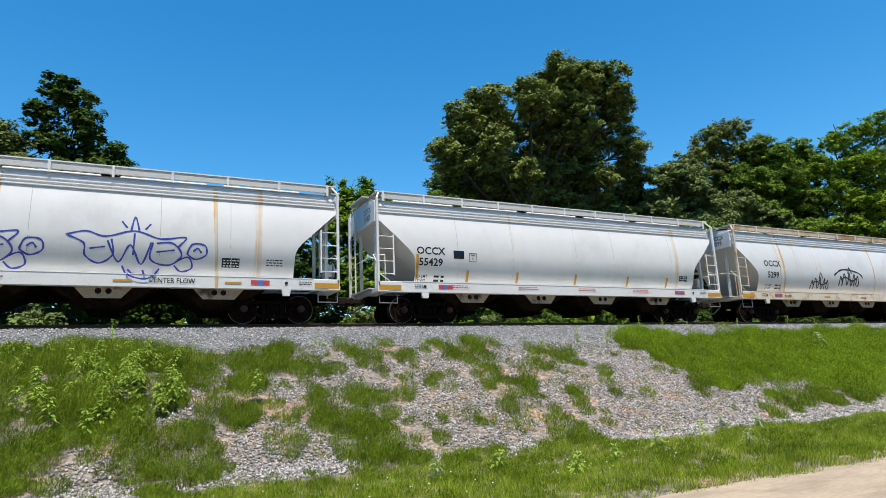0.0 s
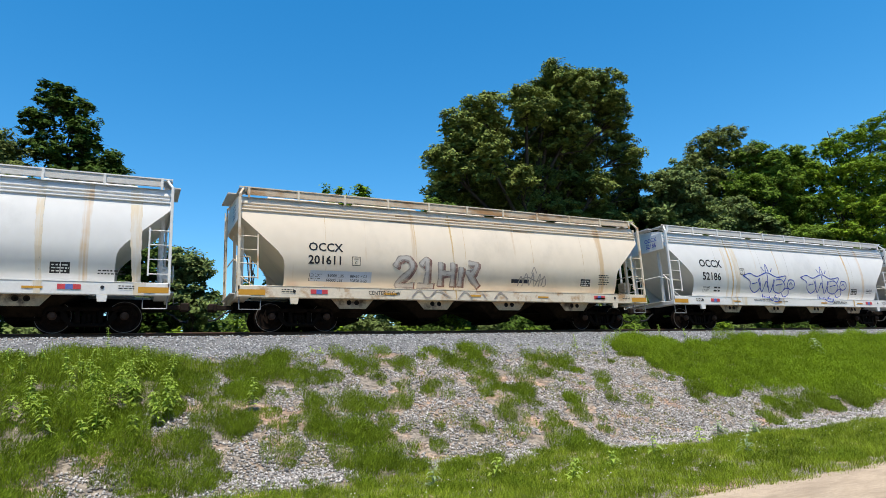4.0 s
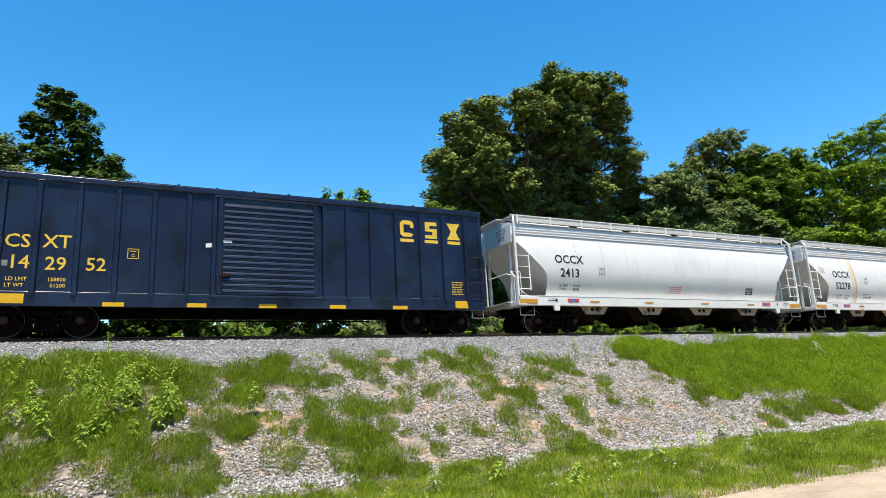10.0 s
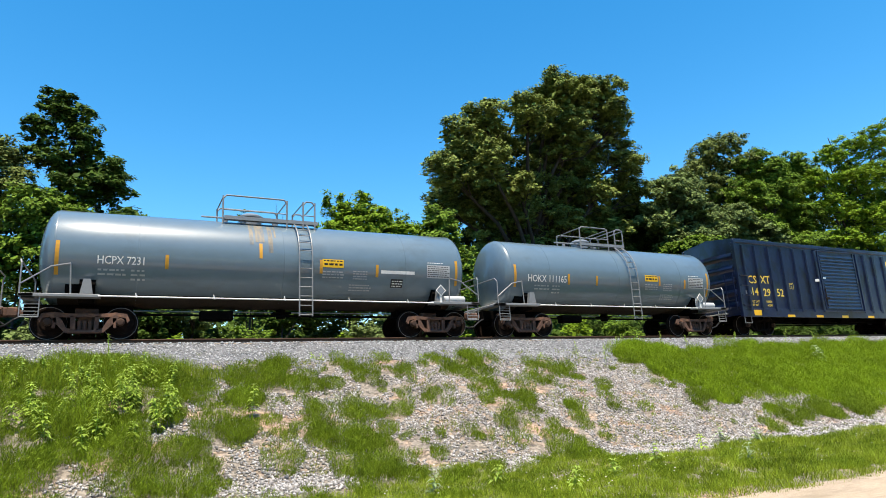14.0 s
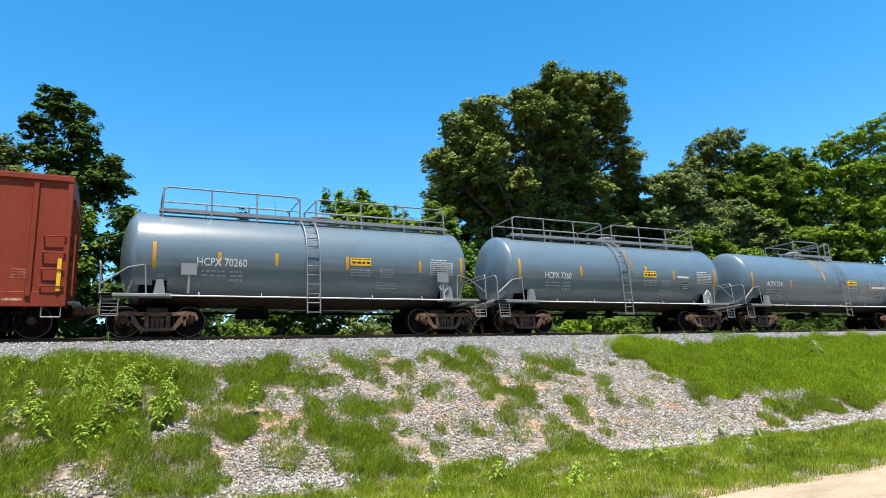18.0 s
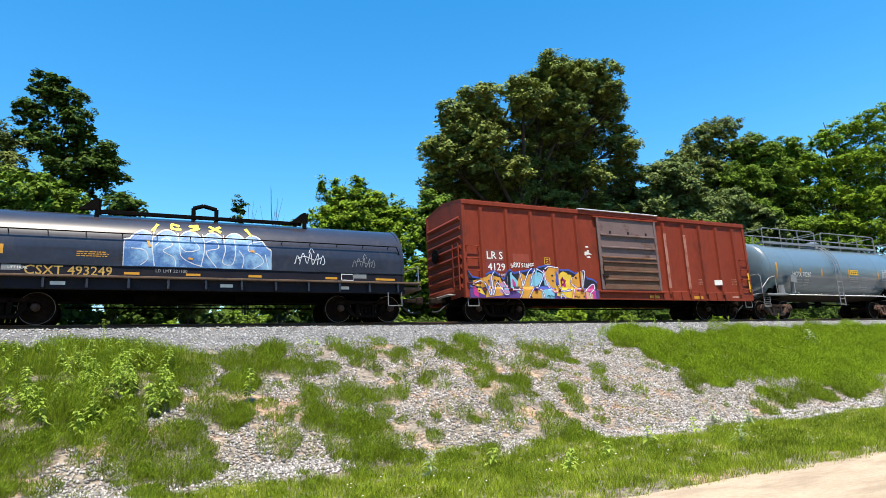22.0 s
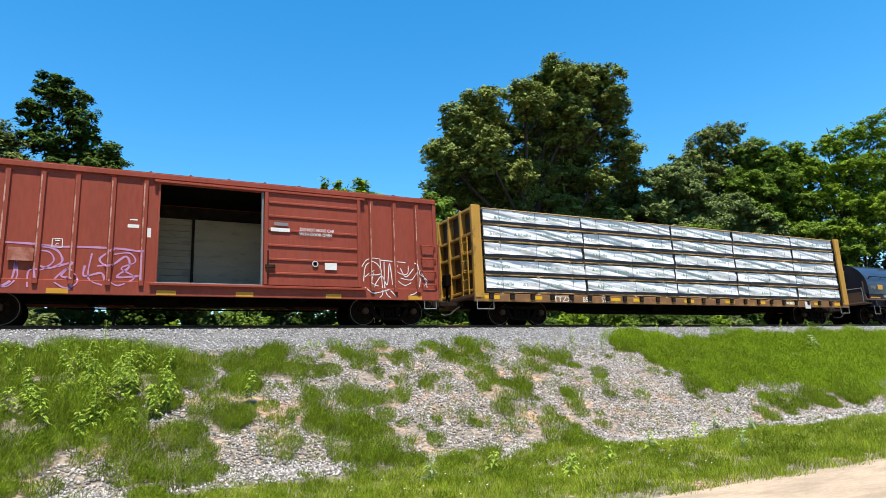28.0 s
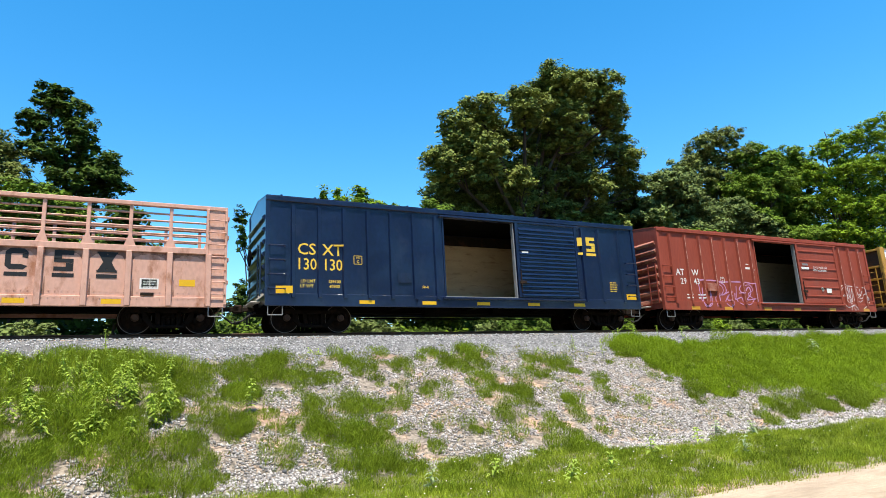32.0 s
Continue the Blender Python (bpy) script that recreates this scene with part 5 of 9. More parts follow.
    for y in (-1, 1):
        part("side_sill", Shape().box(-h + 0.02, h - 0.02, y * 1.42, y * 1.59, 0.99, 1.36, 0.015).box(-h + 0.9, h - 0.9, y * 1.2, y * 1.60, 1.35, 1.37, 0.005), sillpaint, car)
        # running boards beside the hatches
        part("running_board", Shape().box(-h + 0.05, h - 0.05, y * 0.72, y * 1.34, 4.52, 4.55), M_GRATE, car)
        part("walk_side_grating", Shape().box(-h + 0.3, h - 0.3, y * 1.34, y * 1.355, 4.35, 4.565), M_GRATE if sillpaint is not M_SILLC else M_RUSTGRATE, car)
        part("walk_edge", Shape().box(-h + 0.05, h - 0.05, y * 1.335, y * 1.375, 4.565, 4.60), sillpaint, car)
        n = max(6, int(L / 1.45))
        for k in range(n):
            x = -h + 0.35 + (L - 0.7) * k / (n - 1)
            part("walk_bracket", Shape().box(x - 0.035, x + 0.035, y * 1.36, y * 1.40, 4.24, 4.6).box(x - 0.03, x + 0.03, y * 0.9, y * 1.38, 4.46, 4.52), sillpaint, car)
    for k in range(5):
        x = -h * 0.72 + 2 * h * 0.72 * k / 4
        part("roof_hatch", Shape().box(x - 1.25, x + 1.25, -0.55, 0.55, 4.44, 4.56, 0.03), sillpaint, car)
    # hand brake on the platform at one end
    gear = part("hand_brake", Shape().box(h - 0.22, h + 0.04, -0.55, -0.15, 1.62, 2.05, 0.03).box(h - 0.13, h - 0.05, -0.4, -0.3, 1.2, 1.62).rod((h - 0.09, -0.35, 1.2), (h - 0.09, -0.35, 0.9), 0.02), sillpaint, car)
    wheel = Shape().lathe([(-0.02, 0.25), (0, 0.28), (0.02, 0.25), (0, 0.235)], 18, "x")
    for q in range(4):
        wheel.rod((0, 0, 0), (0, 0.25 * math.cos(q * 1.571), 0.25 * math.sin(q * 1.571)), 0.012, 5)
    part("brake_wheel", wheel, sillpaint, gear, m=pose(h + 0.10, -0.35, 1.85))
    part("platform_rail", Shape().pipe([(-h + 0.02, -1.48, 1.2), (-h + 0.02, -1.48, 2.05), (-h + 0.02, -1.15, 2.35), (-h + 0.45, -1.15, 2.35), (-h + 0.45, -1.15, 1.2)], 0.018).pipe([(-h + 0.02, -1.48, 1.7), (-h + 0.6, -1.48, 1.3)], 0.018), sillpaint, car)
    # discharge bays under the body
    pitch = (L - 4.4) / bays
    for k in range(bays):
        x = -pitch * (bays - 1) / 2 + k * pitch
        a, c = pitch * 0.49, 0.32
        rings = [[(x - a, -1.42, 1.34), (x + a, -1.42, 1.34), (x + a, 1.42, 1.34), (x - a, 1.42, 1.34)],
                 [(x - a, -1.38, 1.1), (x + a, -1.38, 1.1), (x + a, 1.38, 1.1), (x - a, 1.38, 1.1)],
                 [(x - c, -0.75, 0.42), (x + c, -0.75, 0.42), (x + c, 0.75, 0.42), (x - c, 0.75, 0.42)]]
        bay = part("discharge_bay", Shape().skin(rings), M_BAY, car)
        part("outlet_gate", Shape().box(x - 0.42, x + 0.42, -0.82, 0.82, 0.34, 0.44, 0.015).rod((x - 0.1, -0.95, 0.39), (x - 0.1, 0.95, 0.39), 0.04), M_DARK, bay)
        part("bay_side_plate", Shape().prism([(x - a * 0.50, 1.02), (x + a * 0.50, 1.02), (x + a * 0.30, 0.68), (x - a * 0.30, 0.68)], -1.44, -1.41, "y"), M_BAYPLATE, bay)
        for q in (-0.13, 0.13):
            part("bay_stencil", Shape().lathe([(-0.004, 0.085), (0, 0.085), (0, 0.035), (-0.004, 0.035)], 14, "y", (x + q, -1.442, 0.88)), M_STEEL, bay)
    underframe(car, h - 0.1, tanks=False)
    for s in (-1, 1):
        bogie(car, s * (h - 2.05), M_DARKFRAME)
    couplers(car, h, 0.62)
    # reflectors and jacking pads
    for x in (-h + 0.45, h - 0.45):
        plate("reflector", x - 0.4, x + 0.4, 1.06, 1.23, sill_side, M_ORANGE, car)
    for f in stripes:
        plate("reflector", f - 0.24, f + 0.24, 1.14, 1.2, sill_side, M_ORANGE, car)
    for s in (-1, 1):
        part("jacking_pad", Shape().prism([(s * (h - 1.75) - 0.14, 0.99), (s * (h - 1.75) + 0.14, 0.99), (s * (h - 1.75) + 0.11, 0.8), (s * (h - 1.75) - 0.11, 0.8)], -1.6, -1.5, "y"), sillpaint, car)
        part("sill_slot", Shape().rod((s * (h - 1.75), -1.602, 1.2), (s * (h - 1.75), -1.606, 1.2), 0.05, 12), M_BLACK, car)
        small_print(s * (h - 1.35), 1.26, 0.4, 2, 0.07, M_BLACK, car, sill_side, 3)
        x = s * (h - 2.55)
        plate("flag_decal", x - 0.28, x - 0.09, 1.13, 1.27, sill_side, M_FLAGRED, car)
        plate("flag_decal", x - 0.09, x + 0.09, 1.13, 1.27, sill_side, M_FLAGBLUE, car)
        plate("flag_decal", x + 0.09, x + 0.28, 1.13, 1.27, sill_side, M_FLAGRED, car)
    return car, body


# darker copy of the truck steel: shade under the sills put into the colour
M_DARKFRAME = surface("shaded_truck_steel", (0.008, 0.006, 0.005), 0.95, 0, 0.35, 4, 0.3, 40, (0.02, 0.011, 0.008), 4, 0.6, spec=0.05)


def hopper_words(car, mark, num, x, z=2.9, gap=0.6, h=0.33, limits=None):
    lettering(mark, h, x, z, M_BLACK, car, hopper_side, 1.0, 0.009)
    lettering(num, h, x, z - gap, M_BLACK, car, hopper_side, 1.0, 0.009)
    lettering("LD LMT", 0.09, x - 0.32, z - gap - 0.5, M_BLACK, car, hopper_side)
    lettering("LT WT", 0.09, x - 0.36, z - gap - 0.64, M_BLACK, car, hopper_side)
    for k in range(2):
        if limits:
            lettering(limits[k], 0.09, x + 0.32, z - gap - 0.5 - 0.14 * k, M_BLACK, car, hopper_side)
        else:
            small_print(x + 0.15, z - gap - 0.46 - 0.14 * k, 0.4, 1, 0.17, M_BLACK, car, hopper_side, 5)


def end_words(car, L, mark, num, mat):
    """Marks on the head of the car's rear end."""
    for text, z in ((mark, 4.02), (num, 3.76)):
        ob = lettering(text, 0.19, 0, z, mat, car, flat(0), 0.9, name="end_lettering")
        for v in ob.data.vertices:
            v.co = (-L / 2 + 0.02, -0.62 - v.co.x, v.co.z)


def square_frame(car, x, z, w, mat, surf, back=None, name="inspection_stencil"):
    s = Shape()
    o = 0.009
    for a0, a1, b0, b1 in ((-w, w, w - 0.02, w), (-w, w, -w, -w + 0.02), (-w, -w + 0.02, -w, w), (w - 0.02, w, -w, w), (-w * 0.5, w * 0.5, 0.06, 0.085)):
        s.add([(x + a, surf(x + a, z + b) - o, z + b) for a, b in ((a0, b0), (a1, b0), (a1, b1), (a0, b1))], [(0, 1, 2, 3)])
    lettering("C", 0.09, x, z - 0.05, mat, car, surf)
    part(name, s, mat, car)
    if back:
        plate("stencil_field", x - w, x + w, z - w, z + w, surf, back, car, 0.005)


def rust_streak(car, x, w, mat=None):
    """A run of rust from the roof down over the side and the sill."""
    rng = random.Random(int(x * 100))
    lift = 0.002 if mat is M_TANRUN else 0.003
    s = Shape()
    row = []
    for k in range(25):
        z = 4.2 - 2.82 * k / 24
        c, q = x + 0.10 * (k / 24) ** 2 + rng.uniform(-0.006, 0.006), w * (0.6 + 0.2 * rng.random()) * (1 - 0.35 * k / 24)
        row.append([(c - q / 2, hopper_side(c, z) - lift, z), (c + q / 2, hopper_side(c, z) - lift, z)])
    for a, b in zip(row, row[1:]):
        s.add(a + b, [(0, 1, 3, 2)])
    part("rust_streak", s, mat or M_RUNRUST, car)
    part("rust_streak", Shape().add([(x, -1.6 - lift, 1.35), (x + w * 0.7, -1.6 - lift, 1.35), (x + w * 0.6, -1.6 - lift, 1.0), (x + 0.03, -1.6 - lift, 1.0)], [(0, 1, 2, 3)]), mat or M_RUNRUST, car)


def black_box(car, x, z, surf, w=0.34, h=0.16):
    plate("stencil_field", x - w, x, z - h, z + h, surf, M_BLACK, car)
    plate("stencil_field", x + 0.02, x + w, z - h, z + h, surf, M_BLACK, car)
    small_print(x - w + 0.04, z + h * 0.6, 2 * w - 0.06, 3, 0.08, M_WLET, car, surf, 8, 2, 0.005)


c1, _ = hopper(33.3, 16.5, H_WHITE2, M_SILLC, "", "pale grey covered hopper car with rust streaks and black graffiti", stripes=(-5, -2, 1, 4))
hopper_words(c1, "OCCX", "5299", -5.75, 2.75, 0.55, 0.28)
for x, w in ((-4.95, 0.24), (-5.25, 0.1), (2.4, 0.14), (6.9, 0.3)):
    rust_streak(c1, x, w)
SCRAWL = [[(-0.5, -0.3), (-0.3, 0.3), (-0.1, -0.25), (0.1, 0.35), (0.2, -0.3), (0.5, 0.3), (0.45, -0.3)], [(-0.6, 0.0), (-0.2, 0.12), (0.3, -0.05), (0.7, 0.1)],
          [(0.0, 0.3), (0.15, 0.6), (0.3, 0.32)], [(-0.75, -0.3), (-0.6, 0.15), (-0.45, -0.2)], [(0.6, -0.25), (0.75, 0.2), (0.85, -0.2), (0.7, -0.3)]]
sprayed("graffiti", SCRAWL, 0.07, M_BLACK, c1, hopper_side, at=(-2.3, 1.85), scale=0.9, label="black sprayed scrawl")
sprayed("graffiti", SCRAWL + [[(-1.1, 0.2), (-0.6, 0.45), (0, 0.5), (0.9, 0.35), (1.2, 0.1)]], 0.09, M_BLACK, c1, hopper_side, at=(0.1, 2.1), scale=1.05, label="black sprayed scrawl")

c2, _ = hopper(15.5, 16.4, H_WHITE, M_SILLW, "", "white covered hopper car with a dark blue square", stripes=())
hopper_words(c2, "OCCX", "55429", -6.15, 2.5, 0.4, 0.26)
plate("blue_square", -5.25, -4.82, 2.25, 2.55, hopper_side, M_NAVY, c2)
square_frame(c2, -4.45, 2.32, 0.16, M_BLACK, hopper_side)
for x in (-6.72, -4.7, -2.55, 0.2, 2.9, 5.1):
    plate("reflector", x, x + 0.1, 1.45 if x > -6 else 1.5, 1.85 if x > -6 else 2.35, hopper_side, M_ORANGE, c2)
for x in (-5.6, -2.6, 0.2, 3.0):
    small_print(x, 1.27, 0.9, 2, 0.07, M_FLAGRED, c2, sill_side, 4, 3)
black_box(c2, 6.1, 1.83, hopper_side, 0.24, 0.12)

c3, _ = hopper(-2.35, 16.7, H_WHITE, M_SILLW, "", "white covered hopper car with two blue graffiti tags", stripes=(-4.4, -1.5, 2.0, 5.0))
hopper_words(c3, "OCCX", "52186", -5.74, 2.9, 0.6, 0.33)
for x, w in ((-4.4, 0.16), (4.45, 0.18), (-1.1, 0.08)):
    rust_streak(c3, x, w)
rust_streak(c3, -4.05, 0.55, M_TANRUN)
rust_streak(c3, -4.75, 0.3, M_TANRUN)
square_frame(c3, -3.68, 2.59, 0.15, M_BLACK, hopper_side)
black_box(c3, 4.93, 1.81, hopper_side, 0.26, 0.14)
small_print(6.0, 1.95, 0.5, 3, 0.08, M_BLACK, c3, hopper_side, 9)
M_SPRAYBLUE = surface("blue_spray_paint", (0.035, 0.06, 0.36), 0.5, 0, 0.2, 5)
TAG = [[(-1.95, 0.42), (-1.45, 0.55), (-0.95, 0.42), (-0.2, 0.62), (0.5, 0.42), (1.2, 0.5), (1.0, 0.2)], [(-1.9, 0.4), (-1.5, 0.2), (-1.45, -0.15), (-1.1, -0.35), (-0.75, -0.1), (-0.8, 0.35)],
       [(-0.9, 0.3), (-0.6, -0.3), (-0.3, 0.2), (0.0, -0.35), (0.25, 0.3)], [(0.3, 0.3), (0.25, -0.2), (0.75, -0.35), (1.1, -0.05), (0.85, 0.3), (0.4, 0.28)],
       [(-0.3, 0.62), (-0.2, 1.05), (-0.08, 0.64)], [(-0.4, 0.7), (-0.55, 0.9)], [(0.08, 0.68), (0.22, 0.86)], [(1.25, 0.0), (1.4, 0.3), (1.75, 0.28), (1.8, 0.0), (1.5, -0.15), (1.25, 0.0)],
       [(1.42, 0.08), (1.55, 0.18), (1.66, 0.05)], [(1.0, -0.2), (1.3, -0.1), (1.4, -0.4), (1.1, -0.52), (0.9, -0.35)], [(-0.5, -0.4), (-0.3, -0.72), (0.2, -0.8), (0.5, -0.45)],
       [(-0.35, -0.5), (-0.2, -0.65)], [(0.05, -0.5), (0.1, -0.68)], [(-0.2, 0.55), (-0.22, -0.1)], [(-1.35, 0.05), (-0.95, 0.12)], [(0.4, 0.02), (0.9, 0.1)]]
for x, z in ((-1.75, 1.98), (2.45, 2.02)):
    sprayed("graffiti", TAG, 0.055, M_SPRAYBLUE, c3, lambda a, b: hopper_side(a, b) if b > 1.39 else -1.62, at=(x, z), scale=0.98, label="blue sprayed tag in outline")
small_print(-3.2, 1.29, 2.4, 2, 0.07, M_BLACK, c3, sill_side, 6, 5)
lettering("CENTER FLOW", 0.14, 3.3, 1.2, M_BLACK, c3, sill_side, 0.9)

c4, _ = hopper(-20.55, 16.6, H_CREAM, M_SILLC, "", "cream covered hopper car stained with rust and grey graffiti", stripes=(-3.3, 0.0, 3.0, 5.8))
hopper_words(c4, "OCCX", "201611", -5.5, 2.7, 0.43, 0.27, ("195000 LBS", "66000 LBS"))
lettering("88450 KGS", 0.09, -4.35, 1.77, M_BLACK, c4, hopper_side)
lettering("30850 KGS", 0.09, -4.35, 1.63, M_BLACK, c4, hopper_side)
for x0, x1, z0, z1 in ((-3.2, -1.4, 3.78, 3.83), (-2.9, -2.3, 3.98, 4.1), (-0.9, 0.6, 4.0, 4.05), (1.2, 3.6, 3.98, 4.1), (2.0, 3.0, 3.72, 3.83), (4.6, 6.2, 3.9, 3.94)):
    plate("rust_patch", x0, x1, z0, z1, hopper_side, M_RUSTGRATE, c4, 0.004)
rust_streak(c4, -0.8, 0.1)
lettering("CENTER FLOW", 0.13, -3.5, 1.2, M_BLACK, c4, sill_side, 0.9)
plate("blue_patch", -6.0, -3.9, 1.58, 1.92, hopper_side, surface("washed_blue_patch", (0.45, 0.5, 0.58), 0.6), c4, 0.005)
square_frame(c4, -4.46, 2.27, 0.15, M_BLACK, hopper_side)
M_SPRAYGREY = surface("faded_grey_spray", (0.30, 0.26, 0.24), 0.7, 0, 0.3, 6, stain=(0.5, 0.44, 0.36), stain_scale=9, stain_at=0.55)
LET21 = [[(-1.6, 0.2), (-1.4, 0.5), (-1.05, 0.5), (-0.95, 0.15), (-1.5, -0.4), (-0.85, -0.4)], [(-0.6, 0.3), (-0.35, 0.5), (-0.35, -0.4)], [(-0.7, -0.42), (-0.05, -0.42)],
         [(0.2, 0.45), (0.2, -0.4)], [(0.2, 0.05), (0.7, 0.05)], [(0.7, 0.45), (0.7, -0.4)], [(1.05, 0.3), (1.0, -0.4)], [(1.35, 0.45), (1.7, 0.4), (1.5, 0.05), (1.3, 0.1), (1.8, -0.4)]]
M_SPRAYRED = surface("faded_brown_spray", (0.22, 0.12, 0.10), 0.7, 0, 0.3, 6, stain=(0.4, 0.3, 0.24), stain_scale=6, stain_at=0.56)
for dx, dz, w, mat, off in ((0.06, -0.04, 0.30, M_SPRAYRED, 0.008), (0, 0, 0.24, M_SPRAYGREY, 0.011), (0, 0.01, 0.13, surface("pale_grey_spray", (0.50, 0.46, 0.42), 0.7, 0, 0.2, 6), 0.014)):
    sprayed("graffiti", LET21, w, mat, c4, hopper_side, off, at=(-1.5 + dx, 1.93 + dz), scale=0.98, label="faded grey sprayed letters")
sprayed("graffiti", SCRAWL, 0.05, M_SPRAYGREY, c4, hopper_side, at=(2.6, 1.85), scale=0.8)
plate("patch", 1.7, 2.5, 1.72, 1.86, hopper_side, M_NAVY, c4)
black_box(c4, 5.23, 1.81, hopper_side, 0.24, 0.14)
small_print(5.9, 2.15, 0.55, 5, 0.09, M_BLACK, c4, hopper_side, 7, 2)
sprayed("graffiti", [[(-0.8, -0.1), (-0.5, 0.15), (-0.2, -0.12), (0.2, 0.15), (0.7, -0.1)], [(1.0, -0.15), (1.3, 0.14), (1.6, -0.14)], [(2.0, 0.12), (2.2, -0.15)], [(2.5, -0.12), (2.8, 0.13), (3.1, -0.12)]],
        0.05, M_SPRAYGREY, c4, sill_side, at=(-1.7, 1.18))

c5, _ = hopper(-38.7, 16.0, H_WHITE, M_SILLW, "", "white covered hopper car with tan rust streaks", stripes=(-4.2, -0.9, 2.0, 4.6))
hopper_words(c5, "OCCX", "52278", -5.34, 2.86, 0.6, 0.34, ("197600", "65400"))
for x, w in ((-4.25, 0.26), (-0.38, 0.12)):
    rust_streak(c5, x, w)
for x, w in ((-4.4, 0.6), (-0.45, 0.35), (4.6, 0.3), (7.0, 0.5)):
    rust_streak(c5, x, w, M_TANRUN)
square_frame(c5, -3.29, 2.57, 0.15, M_BLACK, hopper_side)
for k in range(6):
    plate("rust_mark", -7.05 + k * 0.07, -7.02 + k * 0.07, 2.85 + 0.05 * (k % 2), 3.25 - 0.04 * (k % 3), hopper_side, M_RUST, c5)
small_print(-3.6, 1.86, 0.75, 4, 0.07, M_BLACK, c5, hopper_side, 3)
plate("white_label", -3.65, -2.75, 1.55, 1.9, hopper_side, M_WLET, c5, 0.004)
black_box(c5, 5.18, 1.75, hopper_side, 0.24, 0.15)
for x in (-1.0, 1.1, 6.1):
    small_print(x, 1.72, 0.7, 2, 0.08, M_BLACK, c5, hopper_side, 12)

c6, _ = hopper(-56.08, 16.45, H_WHITE2, M_SILLW, "", "pale grey covered hopper car with dented side", stripes=(-4.6, -1.7, 1.6, 4.6))
hopper_words(c6, "OCCX", "2413", -5.65, 2.87, 0.55, 0.33, ("197200", "65800"))
square_frame(c6, -4.04, 2.43, 0.15, M_BLACK, hopper_side)
small_print(-0.3, 1.9, 0.75, 4, 0.08, M_FLAGRED, c6, hopper_side, 3)
black_box(c6, 4.8, 1.8, hopper_side, 0.24, 0.15)
end_words(c1, 16.5, "OCCX", "5299", M_BLACK)
end_words(c2, 16.4, "OCCX", "55429", M_BLACK)
end_words(c3, 16.7, "OCCX", "52186", M_SPRAYBLUE)
end_words(c4, 16.6, "OCCX", "201611", M_BLACK)
end_words(c5, 16.0, "OCCX", "52278", M_SPRAYBLUE)
end_words(c6, 16.45, "OCCX", "2413", M_BLACK)


# ---------------------------------------------------------------- boxcars
def glyph(kind, x, z, w, h, mat, car, surf, off=0.005):
    """The railway's mark as plain blocks in its colours: a ring, a stepped block and a crossed block, each over a bar."""
    s = Shape()

    def quad(pts):
        s.add([(x + a * w, surf(x + a * w, z + b * h) - off, z + b * h) for a, b in pts], [tuple(range(len(pts)))])
    t = 0.26
    if kind == 0:
        for q in ([(-.5, -.3), (-.5 + t, -.22), (-.5 + t, .26), (-.5, .34)], [(-.5, .34), (-.5 + t, .26), (.2, .26), (.5, .34), (.3, .5), (-.3, .5)], [(-.5, -.3), (-.3, -.46), (.3, -.46), (.5, -.3), (.2, -.22), (-.5 + t, -.22)],
                  [(.5 - t, .26), (.5, .34), (.5, .05), (.5 - t, .1)]):
            quad(q)
    elif kind == 1:
        for q in ([(-.45, .5), (.45, .5), (.45, .28), (-.45, .28)], [(-.45, .28), (-.1, .28), (-.1, .1), (-.45, .05)], [(-.45, .1), (.45, .1), (.45, -.1), (-.45, -.06)], [(.1, -.1), (.45, -.1), (.45, -.3), (.1, -.3)],
                  [(-.45, -.28), (.45, -.28), (.45, -.48), (-.45, -.48)]):
            quad(q)
    else:
        for q in ([(-.5, .5), (-.1, .5), (.5, -.48), (.1, -.48)], [(.5, .5), (.1, .5), (-.5, -.48), (-.1, -.48)], [(-.5, .5), (.5, .5), (.5, .4), (-.5, .4)], [(-.5, -.48), (.5, -.48), (.5, -.38), (-.5, -.38)]):
            off += 0.0015
            quad(q)
    quad([(-.5, -.58), (.5, -.58), (.5, -.76), (-.5, -.76)])
    return part("emblem", s, mat, car)


